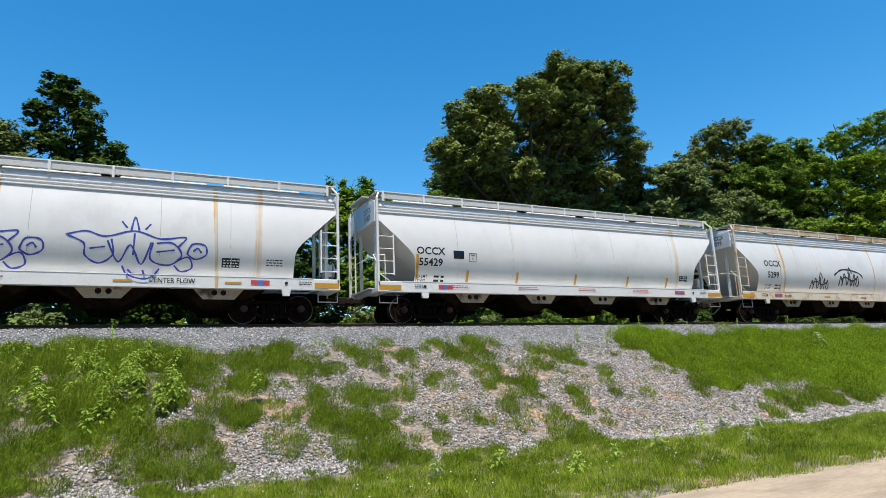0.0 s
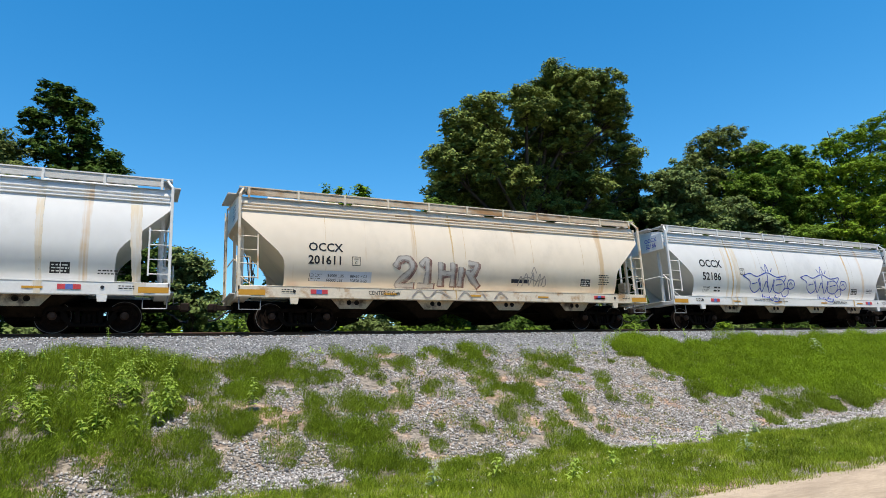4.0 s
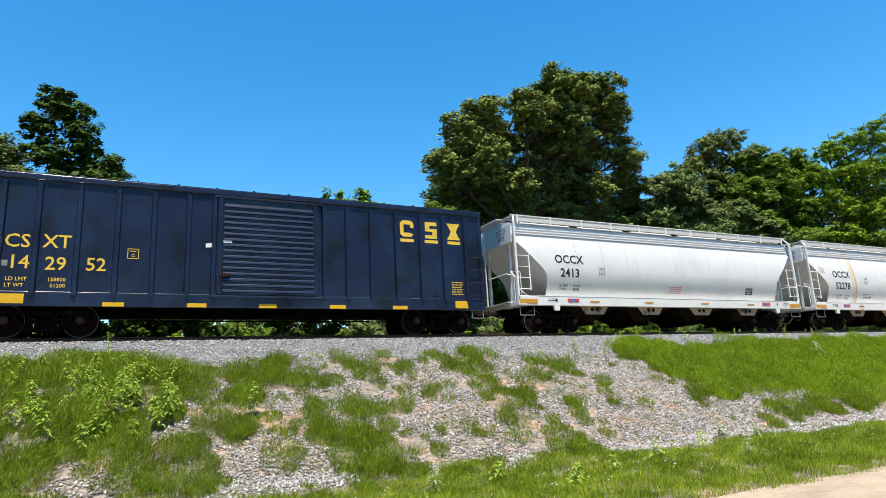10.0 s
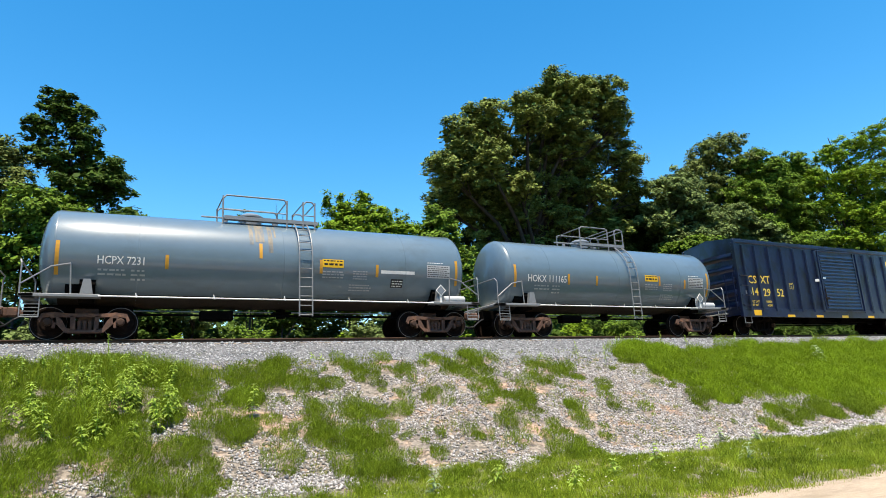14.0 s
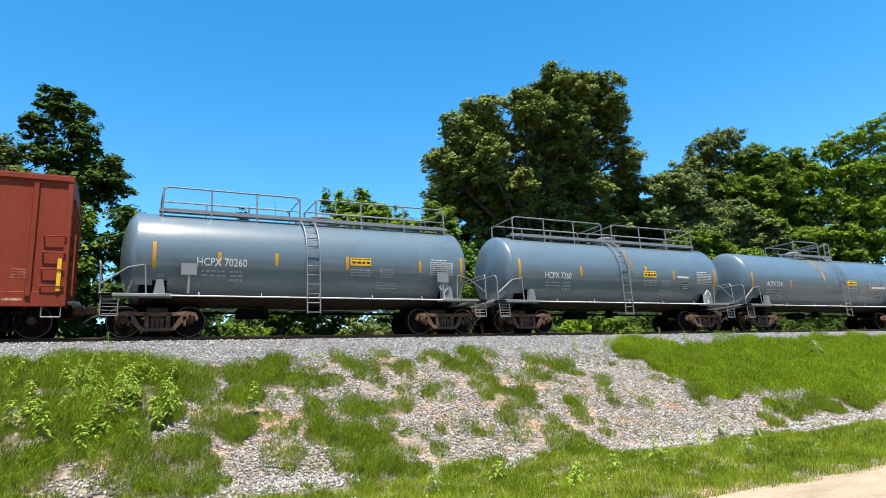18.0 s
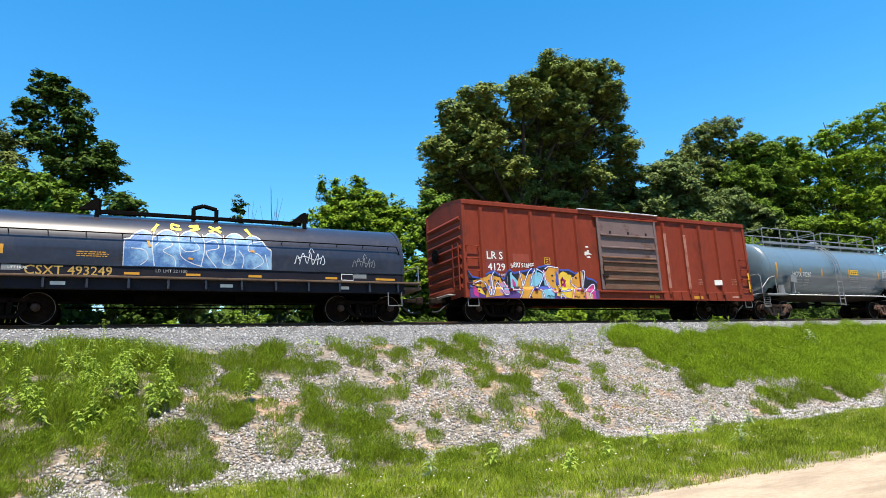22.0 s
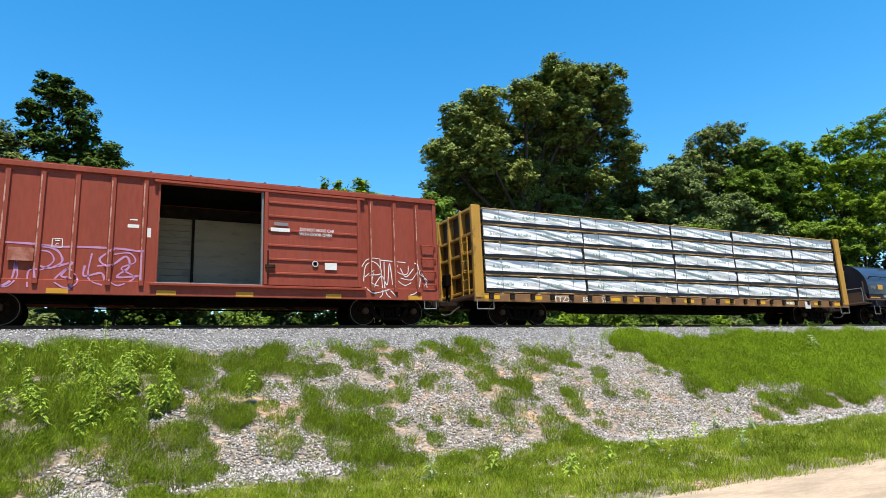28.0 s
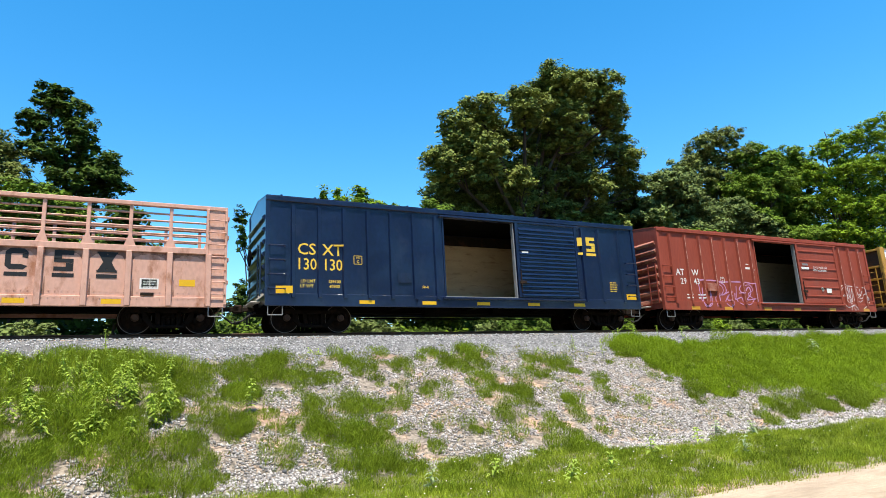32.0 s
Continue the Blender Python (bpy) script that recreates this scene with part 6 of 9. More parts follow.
def boxcar(place, L, paint, label, ribs, door, open_door=None, lining=None, roof=None, top=4.5, end_ribs=8, sill_z=(0.78, 1.16), slats=16, trim=None, door_paint=None, post=0.05, end_paint=None):
    """door: (x0, x1) of the door leaf; open_door: (x0, x1) of the opening where it stands open."""
    car = car_thing("boxcar", label, "boxcar", place)
    h, y, t = L / 2, 1.50, 0.07
    lining, roof, trim = lining or M_PLY, roof or paint, trim or paint
    o0, o1 = open_door if open_door else door
    z0, z1 = sill_z[1], top - 0.16
    if open_door:
        w = Shape().box(-h + 0.04, o0, -y, -y + t, z0, z1).box(o1, h - 0.04, -y, -y + t, z0, z1).box(o0, o1, -y, -y + t, z1 - 0.14, z1)
        part("side_wall", w, paint, car)
        part("wall_lining", Shape().box(-h + 0.08, o0, -y + t + 0.003, -y + t + 0.03, z0, z1).box(o1, h - 0.08, -y + t + 0.003, -y + t + 0.03, z0, z1), lining, car)
        for k in range(12):
            zz = z0 + 0.05 + k * (z1 - z0 - 0.5) / 12
            part("lining_board", Shape().box(-h + 0.16, h - 0.16, y - t - 0.05, y - t - 0.005, zz, zz + (z1 - z0 - 0.5) / 12 - 0.012, 0.004), lining, car)
        part("far_wall", Shape().box(-h + 0.04, h - 0.04, y - t, y, z0, z1), paint, car)
        # dark band along the far wall's top: the interior's shade put into the colour
        part("lining_board_upper", Shape().box(-h + 0.1, h - 0.1, y - t - 0.02, y - t - 0.003, z1 - 0.46, z1 - 0.02), M_STEEL, car)
        part("inner_panel", Shape().box(o0 + 1.25, h - 0.3, y - t - 0.14, y - t - 0.06, z0, z1 - 0.47, 0.01), lining, car)
        part("inner_post", Shape().box(o0 + 1.17, o0 + 1.25, y - t - 0.18, y - t - 0.05, z0, z1 - 0.45, 0.01), M_STEEL, car)
        part("inside_end", Shape().box(h - 0.16, h - 0.10, -y + t, y - t, z0, z1).box(-h + 0.10, -h + 0.16, -y + t, y - t, z0, z1), lining, car)
        # ceiling near black, interior shade included in its colour
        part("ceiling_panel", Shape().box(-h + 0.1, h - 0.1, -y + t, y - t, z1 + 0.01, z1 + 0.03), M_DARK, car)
        part("door_threshold", Shape().box(o0 - 0.02, o1 + 0.02, -y - 0.07, -y + t + 0.1, z0 - 0.03, z0 + 0.02, 0.006), M_GREYMETAL, car)
        part("door_post", Shape().box(o0 - 0.03, o0 + 0.03, -y - 0.04, -y + t + 0.04, z0, z1 - 0.1, 0.006), paint, car)
        part("door_post", Shape().box(o1 - 0.02, o1 + 0.03, -y - 0.05, -y + t + 0.04, z0, z1 - 0.1, 0.006), M_GREYMETAL, car)
    else:
        part("side_wall", Shape().box(-h + 0.04, h - 0.04, -y, -y + t, z0, z1), paint, car)
        part("far_wall", Shape().box(-h + 0.04, h - 0.04, y - t, y, z0, z1), paint, car)
    part("floor", Shape().box(-h + 0.05, h - 0.05, -y + 0.02, y - 0.02, z0 - 0.12, z0 - 0.01), M_PLANK if open_door else M_DARK, car)
    for x in ribs:
        if open_door and o0 - 0.05 < x < o1 + 0.05:
            continue
        for s in (-1, 1):
            part("side_post", Shape().prism([(x - 0.085, s * y), (x - 0.055, s * (y + post)), (x + 0.055, s * (y + post)), (x + 0.085, s * y)], z0 - 0.1, z1 - 0.12, "z"), trim, car)
    for s in (-1, 1):
        part("side_sill", Shape().box(-h + 0.03, h - 0.03, s * (y - 0.03), s * (y + 0.045), sill_z[0], z0 + 0.02, 0.012), paint, car)
        part("top_chord", Shape().box(-h, h, s * (y - 0.06), s * (y + 0.07), z1 - 0.02, top - 0.02, 0.015), paint, car)
    # roof panels, a shallow gable with cross seams
    part("roof", Shape().prism([(-y - 0.06, top - 0.03), (-y - 0.06, top), (0, top + 0.22), (y + 0.06, top), (y + 0.06, top - 0.03), (0, top + 0.17)], -h + 0.02, h - 0.02), roof, car)
    for k in range(14):
        x = -h + 0.5 + (L - 1) * k / 13
        part("roof_seam", Shape().prism([(-y - 0.05, top), (-y - 0.05, top + 0.04), (0, top + 0.26), (y + 0.05, top + 0.04), (y + 0.05, top), (0, top + 0.2)], x - 0.03, x + 0.03), roof, car)
    for s in (-1, 1):
        part("end_wall", Shape().prism([(-y, sill_z[0] + 0.1), (y, sill_z[0] + 0.1), (y, top - 0.02), (0, top + 0.17), (-y, top - 0.02)], s * (h - 0.09), s * (h - 0.03)), paint, car)
        for k in range(end_ribs):
            z = z0 - 0.1 + (z1 - z0 - 0.25) * (k + 0.5) / end_ribs
            d = (z1 - z0 - 0.2) / end_ribs * 0.30
            prof = [(s * (h - 0.04), z - d), (s * (h + 0.06), z - d * 0.3), (s * (h + 0.075), z), (s * (h + 0.06), z + d * 0.3), (s * (h - 0.04), z + d)]
            part("end_corrugation", Shape().prism(prof, -y + 0.14, y - 0.14, "y"), end_paint or paint, car, smooth=50)
        for yy in (-1, 1):
            part("corner_post", Shape().box(s * (h - 0.14), s * h, yy * (y - 0.12), yy * (y + 0.05), sill_z[0] + 0.02, z1, 0.012), paint, car)
        ladder(car, s * (h - 0.1), s * (h - 0.62), 1.32, 2.72, 4, -1.53, paint, 0.02, (False, False), 0.07)
        e = Shape()
        for yy in (-1.35, -0.9):
            e.box(s * (h + 0.10), s * (h + 0.14), yy - 0.02, yy + 0.02, 1.1, 2.85)
        lad = part("end_ladder", e, paint, car)
        for k in range(5):
            part("rung", Shape().rod((s * (h + 0.12), -1.35, 0), (s * (h + 0.12), -0.9, 0), 0.015, 6), paint, lad, m=pose(0, 0, 1.25 + k * 0.36))
        stirrup(car, s * (h - 0.1), s * (h - 0.55), -1.5, 0.5, 0.82, M_GREYMETAL)
        part("end_platform", Shape().box(s * (h - 0.02), s * (h + 0.28), -0.7, 0.7, 1.0, 1.04), M_GRATE, car)
        part("draft_gear_pocket", Shape().box(s * (h - 0.8), s * (h + 0.05), -0.32, 0.32, 0.68, 1.02, 0.02), M_DARK, car)
    part("handbrake_wheel", Shape().lathe([(0, 0.27), (0.03, 0.30), (0.06, 0.27)], 20, "x", (-h - 0.16, 0.55, 2.7)).rod((-h - 0.02, 0.55, 2.7), (-h - 0.18, 0.55, 2.7), 0.05), M_DARK, car)
    # the door leaf on its rails
    d0, d1 = door
    dp = door_paint or paint
    leaf = part("door", Shape().box(d0, d1, -y - 0.075, -y - 0.03, z0 + 0.02, z1 - 0.1, 0.008), dp, car)
    if slats:
        for k in range(slats):
            z = z0 + 0.14 + (z1 - z0 - 0.5) * k / (slats - 1)
            dz = (z1 - z0) / slats * 0.28
            part("door_slat", Shape().prism([(-y - 0.074, z - dz), (-y - 0.125, z - dz * 0.8), (-y - 0.11, z + dz * 0.2), (-y - 0.074, z + dz)], d0 + 0.16, d1 - 0.16), dp, leaf)
    for x in (d0 + 0.06, d1 - 0.06):
        part("door_edge", Shape().box(x - 0.06, x + 0.06, -y - 0.115, -y - 0.02, z0 + 0.02, z1 - 0.1, 0.01), dp, leaf)
    for z, nm in ((z0 - 0.04, "door_track"), (z1 - 0.09, "door_track")):
        part(nm, Shape().box(min(d0, o0) - 0.15, max(d1, o1) + 0.15, -y - 0.12, -y, z - 0.04, z + 0.03, 0.008), paint, car)
    part("door_latch", Shape().rod((d0 + 0.12, -y - 0.14, z0 + 0.2), (d0 + 0.12, -y - 0.14, z0 + 1.1), 0.022).box(d0 + 0.04, d0 + 0.35, -y - 0.16, -y - 0.1, z0 + 0.55, z0 + 0.66, 0.01), M_STEEL, leaf)
    underframe(car, h - 0.5)
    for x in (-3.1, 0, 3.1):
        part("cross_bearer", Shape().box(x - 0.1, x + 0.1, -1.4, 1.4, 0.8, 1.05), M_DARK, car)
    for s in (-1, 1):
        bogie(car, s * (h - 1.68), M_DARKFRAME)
    couplers(car, h + 0.06, 0.62)

    def side(x, z):
        if z < z0:
            return -y - 0.046
        for r in ribs:
            if abs(x - r) < 0.065 and z < z1 - 0.12:
                return -y - post
        if d0 < x < d1:
            return -y - 0.105
        return -y
    return car, side


M_PLY = surface("plywood_lining", (0.66, 0.53, 0.33), 0.7, 0, 0.12, 1.2, 0.1, 30, (0.5, 0.38, 0.22), 1.5, 0.62, (1, 1, 4))
M_GREYPLY = surface("grey_lining", (0.36, 0.34, 0.28), 0.75, 0, 0.12, 1.2, 0.1, 30, (0.26, 0.24, 0.2), 1.5, 0.6, (1, 1, 4))
M_PLANK = surface("plank_floor", (0.46, 0.38, 0.27), 0.85, 0, 0.25, 2, 0.3, 30, stretch=(0.3, 4, 1))
M_NAVY2 = surface("bright_navy_paint", (0.0045, 0.0125, 0.044), 0.33, 0, 0.25, 0.8, 0.3, 1.6, (0.012, 0.02, 0.05), 1.4, 0.6, (1, 1, 0.6), spec=0.25)
M_DOORGREY = surface("weathered_door", (0.17, 0.118, 0.115), 0.7, 0, 0.18, 1.5, 0.1, 8, (0.10, 0.045, 0.03), 1.6, 0.6, (1, 1, 1.6), spec=0.2)
M_DOORRUST = surface("rusty_door", (0.15, 0.075, 0.052), 0.8, 0, 0.3, 1.5, 0.1, 8, (0.16, 0.10, 0.07), 2.2, 0.55, (1, 1, 2.2), spec=0.15)
M_ROOFWHITE = surface("galvanised_roof", (0.62, 0.62, 0.62), 0.5, 0.2, 0.1, 2)
M_PRIMER = surface("red_primer", (0.40, 0.17, 0.125), 0.75, 0, 0.2, 3, stain=(0.28, 0.08, 0.05), stain_scale=3, stain_at=0.5)
M_POSTPALE = surface("pale_pink_marking", (0.52, 0.29, 0.23), 0.75, 0, 0.2, 3, stain=(0.24, 0.07, 0.045), stain_scale=3, stain_at=0.5)


def reflectors(car, xs, z, side, mat=None, w=0.27, h=0.06):
    for x in xs:
        plate("reflector", x - w, x + w, z - h, z + h, side, mat or M_YELLOW, car)


b7, s7 = boxcar(-73.45, 15.44, M_NAVY, "dark navy boxcar with a closed slatted door and yellow lettering", (-7.12, -6.3, -5.32, -4.35, -3.4, -2.45, -1.72, 1.72, 2.51, 3.36, 4.29, 5.22, 6.12, 7.02), (-1.6, 1.5), end_ribs=5, post=0.1)
lettering("CS", 0.36, -6.72, 2.57, M_GOLD, b7, s7)
lettering("XT", 0.36, -5.80, 2.59, M_GOLD, b7, s7)
lettering("14", 0.36, -6.66, 1.99, M_GOLD, b7, s7)
lettering("29", 0.36, -5.80, 1.97, M_GOLD, b7, s7)
lettering("52", 0.36, -4.83, 1.98, M_GOLD, b7, s7)
lettering("LD LMT", 0.1, -6.68, 1.52, M_GOLD, b7, s7)
lettering("LT WT", 0.1, -6.72, 1.35, M_GOLD, b7, s7)
lettering("158800", 0.1, -5.75, 1.52, M_GOLD, b7, s7)
lettering("61200", 0.1, -5.72, 1.35, M_GOLD, b7, s7)
square_frame(b7, -3.91, 2.33, 0.15, M_GOLD, s7)
for k, x in enumerate((4.72, 5.66, 6.57)):
    glyph(k, x, 3.66, 0.52, 0.62, M_GOLD, b7, s7)
reflectors(b7, (-4.34, -2.15, -0.09, 2.15, 4.35), 0.85, s7)
reflectors(b7, (-6.72, 6.74), 0.98, s7, w=0.26, h=0.13)
small_print(6.4, 1.8, 0.45, 6, 0.085, M_GOLD, b7, s7, 11, 2)
plate("white_sticker", -1.95, -1.78, 2.62, 2.75, s7, M_WLET, b7)
plate("white_sticker", -1.45, -1.2, 2.78, 2.86, s7, M_WLET, b7)
plate("sticker", -7.3, -6.9, 1.86, 2.02, s7, M_GREYMETAL, b7)

b12, s12 = boxcar(-144.3, 15.5, M_RED, "oxide red boxcar with a colourful graffiti mural and weathered door", (-6.95, -5.81, -4.67, -3.56, -2.44, 2.4, 3.6, 4.65, 5.74, 6.87), (-1.4, 1.9), slats=0, roof=M_RED, door_paint=M_DOORGREY, post=0.1)
d12 = [o for o in b12.children if o.name.startswith("door") and not o.name.startswith("door_")][0]
for k, z in enumerate((1.62, 1.98, 2.36, 2.55, 2.98, 3.5)):
    part("door_rib", Shape().prism([(-1.565, z - 0.045), (-1.64, z - 0.03), (-1.64, z + 0.02), (-1.565, z + 0.05)], -1.24, 1.76), M_DOORGREY if k > 3 else M_DOORRUST, d12)
for za, zb in ((1.22, 1.57), (1.67, 1.93), (2.03, 2.31)):
    part("door_plank", Shape().box(-1.22, 1.74, -1.592, -1.575, za, zb, 0.004), M_DOORRUST, d12)
part("roof_edge_strip", Shape().box(-2.3, 2.1, -1.62, -1.0, 4.5, 4.545, 0.01), M_ROOFWHITE, b12)
for x in np.linspace(-0.7, 1.3, 3):
    part("door_hook", Shape().box(x - 0.04, x + 0.04, -1.62, -1.57, 3.58, 3.68, 0.008), M_BLACK, d12)
for k in range(9):
    part("sill_bracket", Shape().box(-1.2 + k * 0.55 + 2.6, -1.14 + k * 0.55 + 2.6, -1.60, -1.545, 0.84, 1.14, 0.008), M_RED, b12)
plate("number_patch", -6.8, -6.0, 2.2, 2.62, s12, surface("red_patch", (0.19, 0.05, 0.04), 0.6), b12, 0.004)
plate("number_patch", -6.8, -6.0, 1.78, 2.18, s12, surface("red_patch_low", (0.20, 0.035, 0.035), 0.6), b12, 0.004)
lettering("LR", 0.28, -6.55, 2.42, M_WLET, b12, s12)
lettering("S", 0.28, -6.13, 2.42, M_WLET, b12, s12)
lettering("41", 0.27, -6.53, 1.98, M_WLET, b12, s12)
lettering("29", 0.27, -6.15, 1.98, M_WLET, b12, s12)
plate("faded_patch", -5.6, -4.85, 2.2, 2.52, s12, M_RED2, b12, 0.004)
SP = {k: surface("spray_" + k, c, 0.5, 0, 0.15, 4) for k, c in dict(orange=(0.62, 0.30, 0.05), yellow=(0.75, 0.50, 0.06), purple=(0.10, 0.05, 0.22), blue=(0.05, 0.09, 0.40), cyan=(0.20, 0.50, 0.66), pink=(0.50, 0.04, 0.22),
     black=(0.02, 0.02, 0.03), white=(0.75, 0.75, 0.75), peach=(0.62, 0.36, 0.22), lilac=(0.50, 0.26, 0.46)).items()}


def mx(c):
    """Places along the mural, from a drawing 1380 wide to the car's side."""
    return float(np.interp(c, [300, 452, 660, 865, 1055, 1240, 1380], [-7.6, -6.8, -5.81, -4.67, -3.56, -2.44, -1.55]))


def mz(c):
    return 0.785 + (320 - c) * 0.00558


def paint_area(upper, lower, mat, off, label=""):
    """A sprayed field between an upper and a lower line, laid over posts and sill."""
    ua, ub, la, lb = [mx(p[0]) for p in upper], [mz(p[1]) for p in upper], [mx(p[0]) for p in lower], [mz(p[1]) for p in lower]
    x0, x1 = max(ua[0], la[0]), min(ua[-1], la[-1])
    n, m = max(3, int((x1 - x0) / 0.035)), 8
    vs = []
    for i in range(n + 1):
        x = x0 + (x1 - x0) * i / n
        hi, lo = float(np.interp(x, ua, ub)), float(np.interp(x, la, lb))
        hi = max(hi, lo + 0.01)
        for j in range(m + 1):
            z = lo + (hi - lo) * j / m
            vs.append((x, s12(x, z) - off, z))
    fs = [(i * (m + 1) + j, (i + 1) * (m + 1) + j, (i + 1) * (m + 1) + j + 1, i * (m + 1) + j + 1) for i in range(n) for j in range(m)]
    return part("graffiti", Shape().add(vs, fs), mat, b12, label)


def mural_line(points, width, mat, off):
    sprayed("graffiti", [[(mx(a), mz(c)) for a, c in points]], width, mat, b12, s12, off, fine=8)


FLOOR = [(300, 318), (1376, 318)]
RIM = [(302, 130), (335, 172), (420, 186), (450, 150), (520, 128), (570, 158), (605, 186), (650, 118), (700, 138), (830, 113), (860, 128), (900, 93), (985, 73), (1030, 98), (1090, 108), (1150, 103), (1200, 128), (1280, 102), (1292, 160), (1340, 168), (1372, 190)]
paint_area(RIM, FLOOR, SP["blue"], 0.008, "blue sprayed rim of the mural")
paint_area([(a, c + 13) for a, c in RIM], FLOOR, SP["black"], 0.0105, "black sprayed ground of the mural")
paint_area([(305, 250), (640, 250), (980, 240), (1372, 250)], FLOOR, SP["purple"], 0.0125, "purple sprayed field")
FIELDS = [("orange", [(335, 205), (380, 192), (440, 180)], [(335, 232), (440, 262)]), ("pink", [(332, 240), (372, 250)], [(332, 300), (372, 316)]), ("yellow", [(366, 215), (420, 290)], [(366, 280), (420, 300)]),
          ("orange", [(428, 190), (480, 155), (520, 170), (575, 180), (585, 215)], [(428, 316), (585, 300)]), ("lilac", [(556, 225), (600, 205), (645, 262)], [(556, 280), (600, 298), (645, 300)]), ("cyan", [(600, 232), (660, 225)], [(600, 262), (660, 268)]),
          ("cyan", [(638, 170), (662, 140), (740, 215)], [(638, 262), (700, 272), (740, 290)]), ("pink", [(666, 195), (685, 185), (705, 215)], [(666, 240), (705, 245)]), ("orange", [(716, 235), (745, 135), (790, 165), (855, 140), (862, 200)], [(716, 250), (745, 318), (862, 318)]),
          ("cyan", [(822, 210), (872, 118), (935, 150)], [(822, 240), (872, 235), (935, 190)]), ("pink", [(832, 242), (900, 235)], [(832, 268), (900, 262)]), ("orange", [(838, 270), (955, 255)], [(838, 318), (955, 318)]), ("cyan", [(910, 262), (1010, 240)], [(910, 318), (1010, 318)]),
          ("cyan", [(940, 135), (992, 115)], [(940, 225), (992, 240)]), ("orange", [(958, 130), (985, 95), (1052, 105)], [(958, 180), (1010, 265), (1052, 275)]), ("yellow", [(1030, 160), (1100, 122), (1165, 150)], [(1030, 300), (1165, 318)]),
          ("orange", [(1150, 190), (1232, 118), (1256, 150)], [(1150, 318), (1256, 318)]), ("pink", [(1256, 262), (1345, 205)], [(1256, 318), (1345, 318)]), ("peach", [(1268, 262), (1322, 285)], [(1268, 318), (1322, 318)])]
for k, (c, up, lo) in enumerate(FIELDS):
    paint_area(up, lo, SP[c], 0.0145 + 0.0008 * k, c + " sprayed letter")
LINES = [[(330, 230), (400, 205), (440, 260)], [(440, 220), (470, 300), (490, 180), (520, 140)], [(500, 200), (490, 300), (540, 215), (600, 290), (640, 290)], [(600, 205), (650, 255), (740, 260)], [(740, 130), (760, 240), (730, 316)],
         [(760, 240), (820, 130), (855, 120), (830, 210), (870, 260), (920, 190), (935, 140), (880, 110)], [(800, 316), (850, 250), (910, 262), (930, 316)], [(940, 120), (960, 210), (1010, 270), (1060, 260)], [(950, 110), (990, 90), (1050, 100)],
         [(1045, 120), (1040, 220), (1080, 265), (1160, 250)], [(1170, 160), (1160, 210), (1230, 240), (1250, 130), (1275, 120), (1255, 230)], [(1160, 316), (1180, 250), (1240, 262)], [(1255, 270), (1330, 210), (1345, 240), (1300, 280), (1310, 316)], [(1060, 316), (1070, 285), (1100, 316)]]
for k, line in enumerate(LINES):
    mural_line(line, 0.085, SP[("purple", "blue", "purple", "pink")[k % 4]], 0.031)
    mural_line(line, 0.035, SP["white"], 0.033)
mural_line([(1090, 165), (1072, 228), (1112, 188), (1068, 190), (1108, 228), (1090, 165)], 0.07, SP["pink"], 0.033)
mrng = random.Random(5)
for c, d in ((375, 270), (465, 200), (520, 195), (550, 200), (575, 170), (820, 305), (885, 135), (880, 155), (890, 240), (1010, 190), (1008, 150), (1200, 170), (1215, 250), (1140, 140), (690, 275), (1250, 300)):
    mural_line([(c - 6, d), (c, d + mrng.uniform(-8, 8)), (c + 6, d + 2)], 0.07, SP["black"], 0.034)
mural_line([(948, 305), (965, 295), (970, 310), (985, 298), (1000, 308), (1015, 296)], 0.03, SP["black"], 0.034)
mural_line([(1172, 305), (1190, 298), (1200, 310), (1215, 300)], 0.03, SP["black"], 0.034)
for q in ([(672, 70), (668, 100), (690, 105), (688, 88)], [(700, 105), (705, 72), (715, 82), (702, 90), (716, 105)], [(722, 105), (730, 72), (738, 105)], [(748, 75), (748, 105)], [(742, 74), (758, 74)], [(778, 76), (764, 84), (778, 94), (764, 104)], [(792, 74), (792, 105)], [(802, 105), (808, 76), (816, 105)], [(822, 105), (824, 76), (834, 86), (822, 92)], [(842, 72), (842, 98)], [(852, 72), (850, 98)]):
    mural_line(q, 0.035, SP["white"], 0.012)
lettering("LD LMT", 0.085, -6.15, mz(160), M_WLET, b12, s12)
lettering("LT WT", 0.085, -6.15, mz(188), M_WLET, b12, s12)
for x, z, w in ((-1.95, 2.95, 0.10), (-1.98, 2.72, 0.14), (-1.92, 2.66, 0.2), (-2.05, 2.62, 0.06), (-1.9, 2.52, 0.12), (-1.9, 2.78, 0.06)):
    part("scraped_patch", Shape().add([(x - w, -1.503, z), (x - 0.3 * w, -1.503, z - 0.035), (x + w, -1.503, z - 0.02), (x + 0.5 * w, -1.503, z + 0.04), (x - 0.5 * w, -1.503, z + 0.03)], [(0, 1, 2, 3, 4)]), M_WLET, b12)
for x in (2.4, 3.6):
    plate("primer_strip", x - 0.08, x + 0.08, 1.3, 3.75, lambda a, b: -1.6, M_PRIMER, b12, 0.005)
plate("white_label", 5.3, 5.7, 1.5, 1.74, s12, M_WLET, b12)
small_print(5.34, 1.7, 0.32, 2, 0.1, M_GREYMETAL, b12, s12, 8)
small_print(4.25, 1.76, 0.3, 4, 0.07, M_POSTPALE, b12, s12, 3)
small_print(6.45, 1.8, 0.35, 4, 0.075, M_POSTPALE, b12, s12, 4)
plate("pink_label", 6.3, 6.75, 0.93, 1.0, s12, M_POSTPALE, b12)
reflectors(b12, (1.46, 4.11), 0.92, s12, M_ORANGE, 0.28)
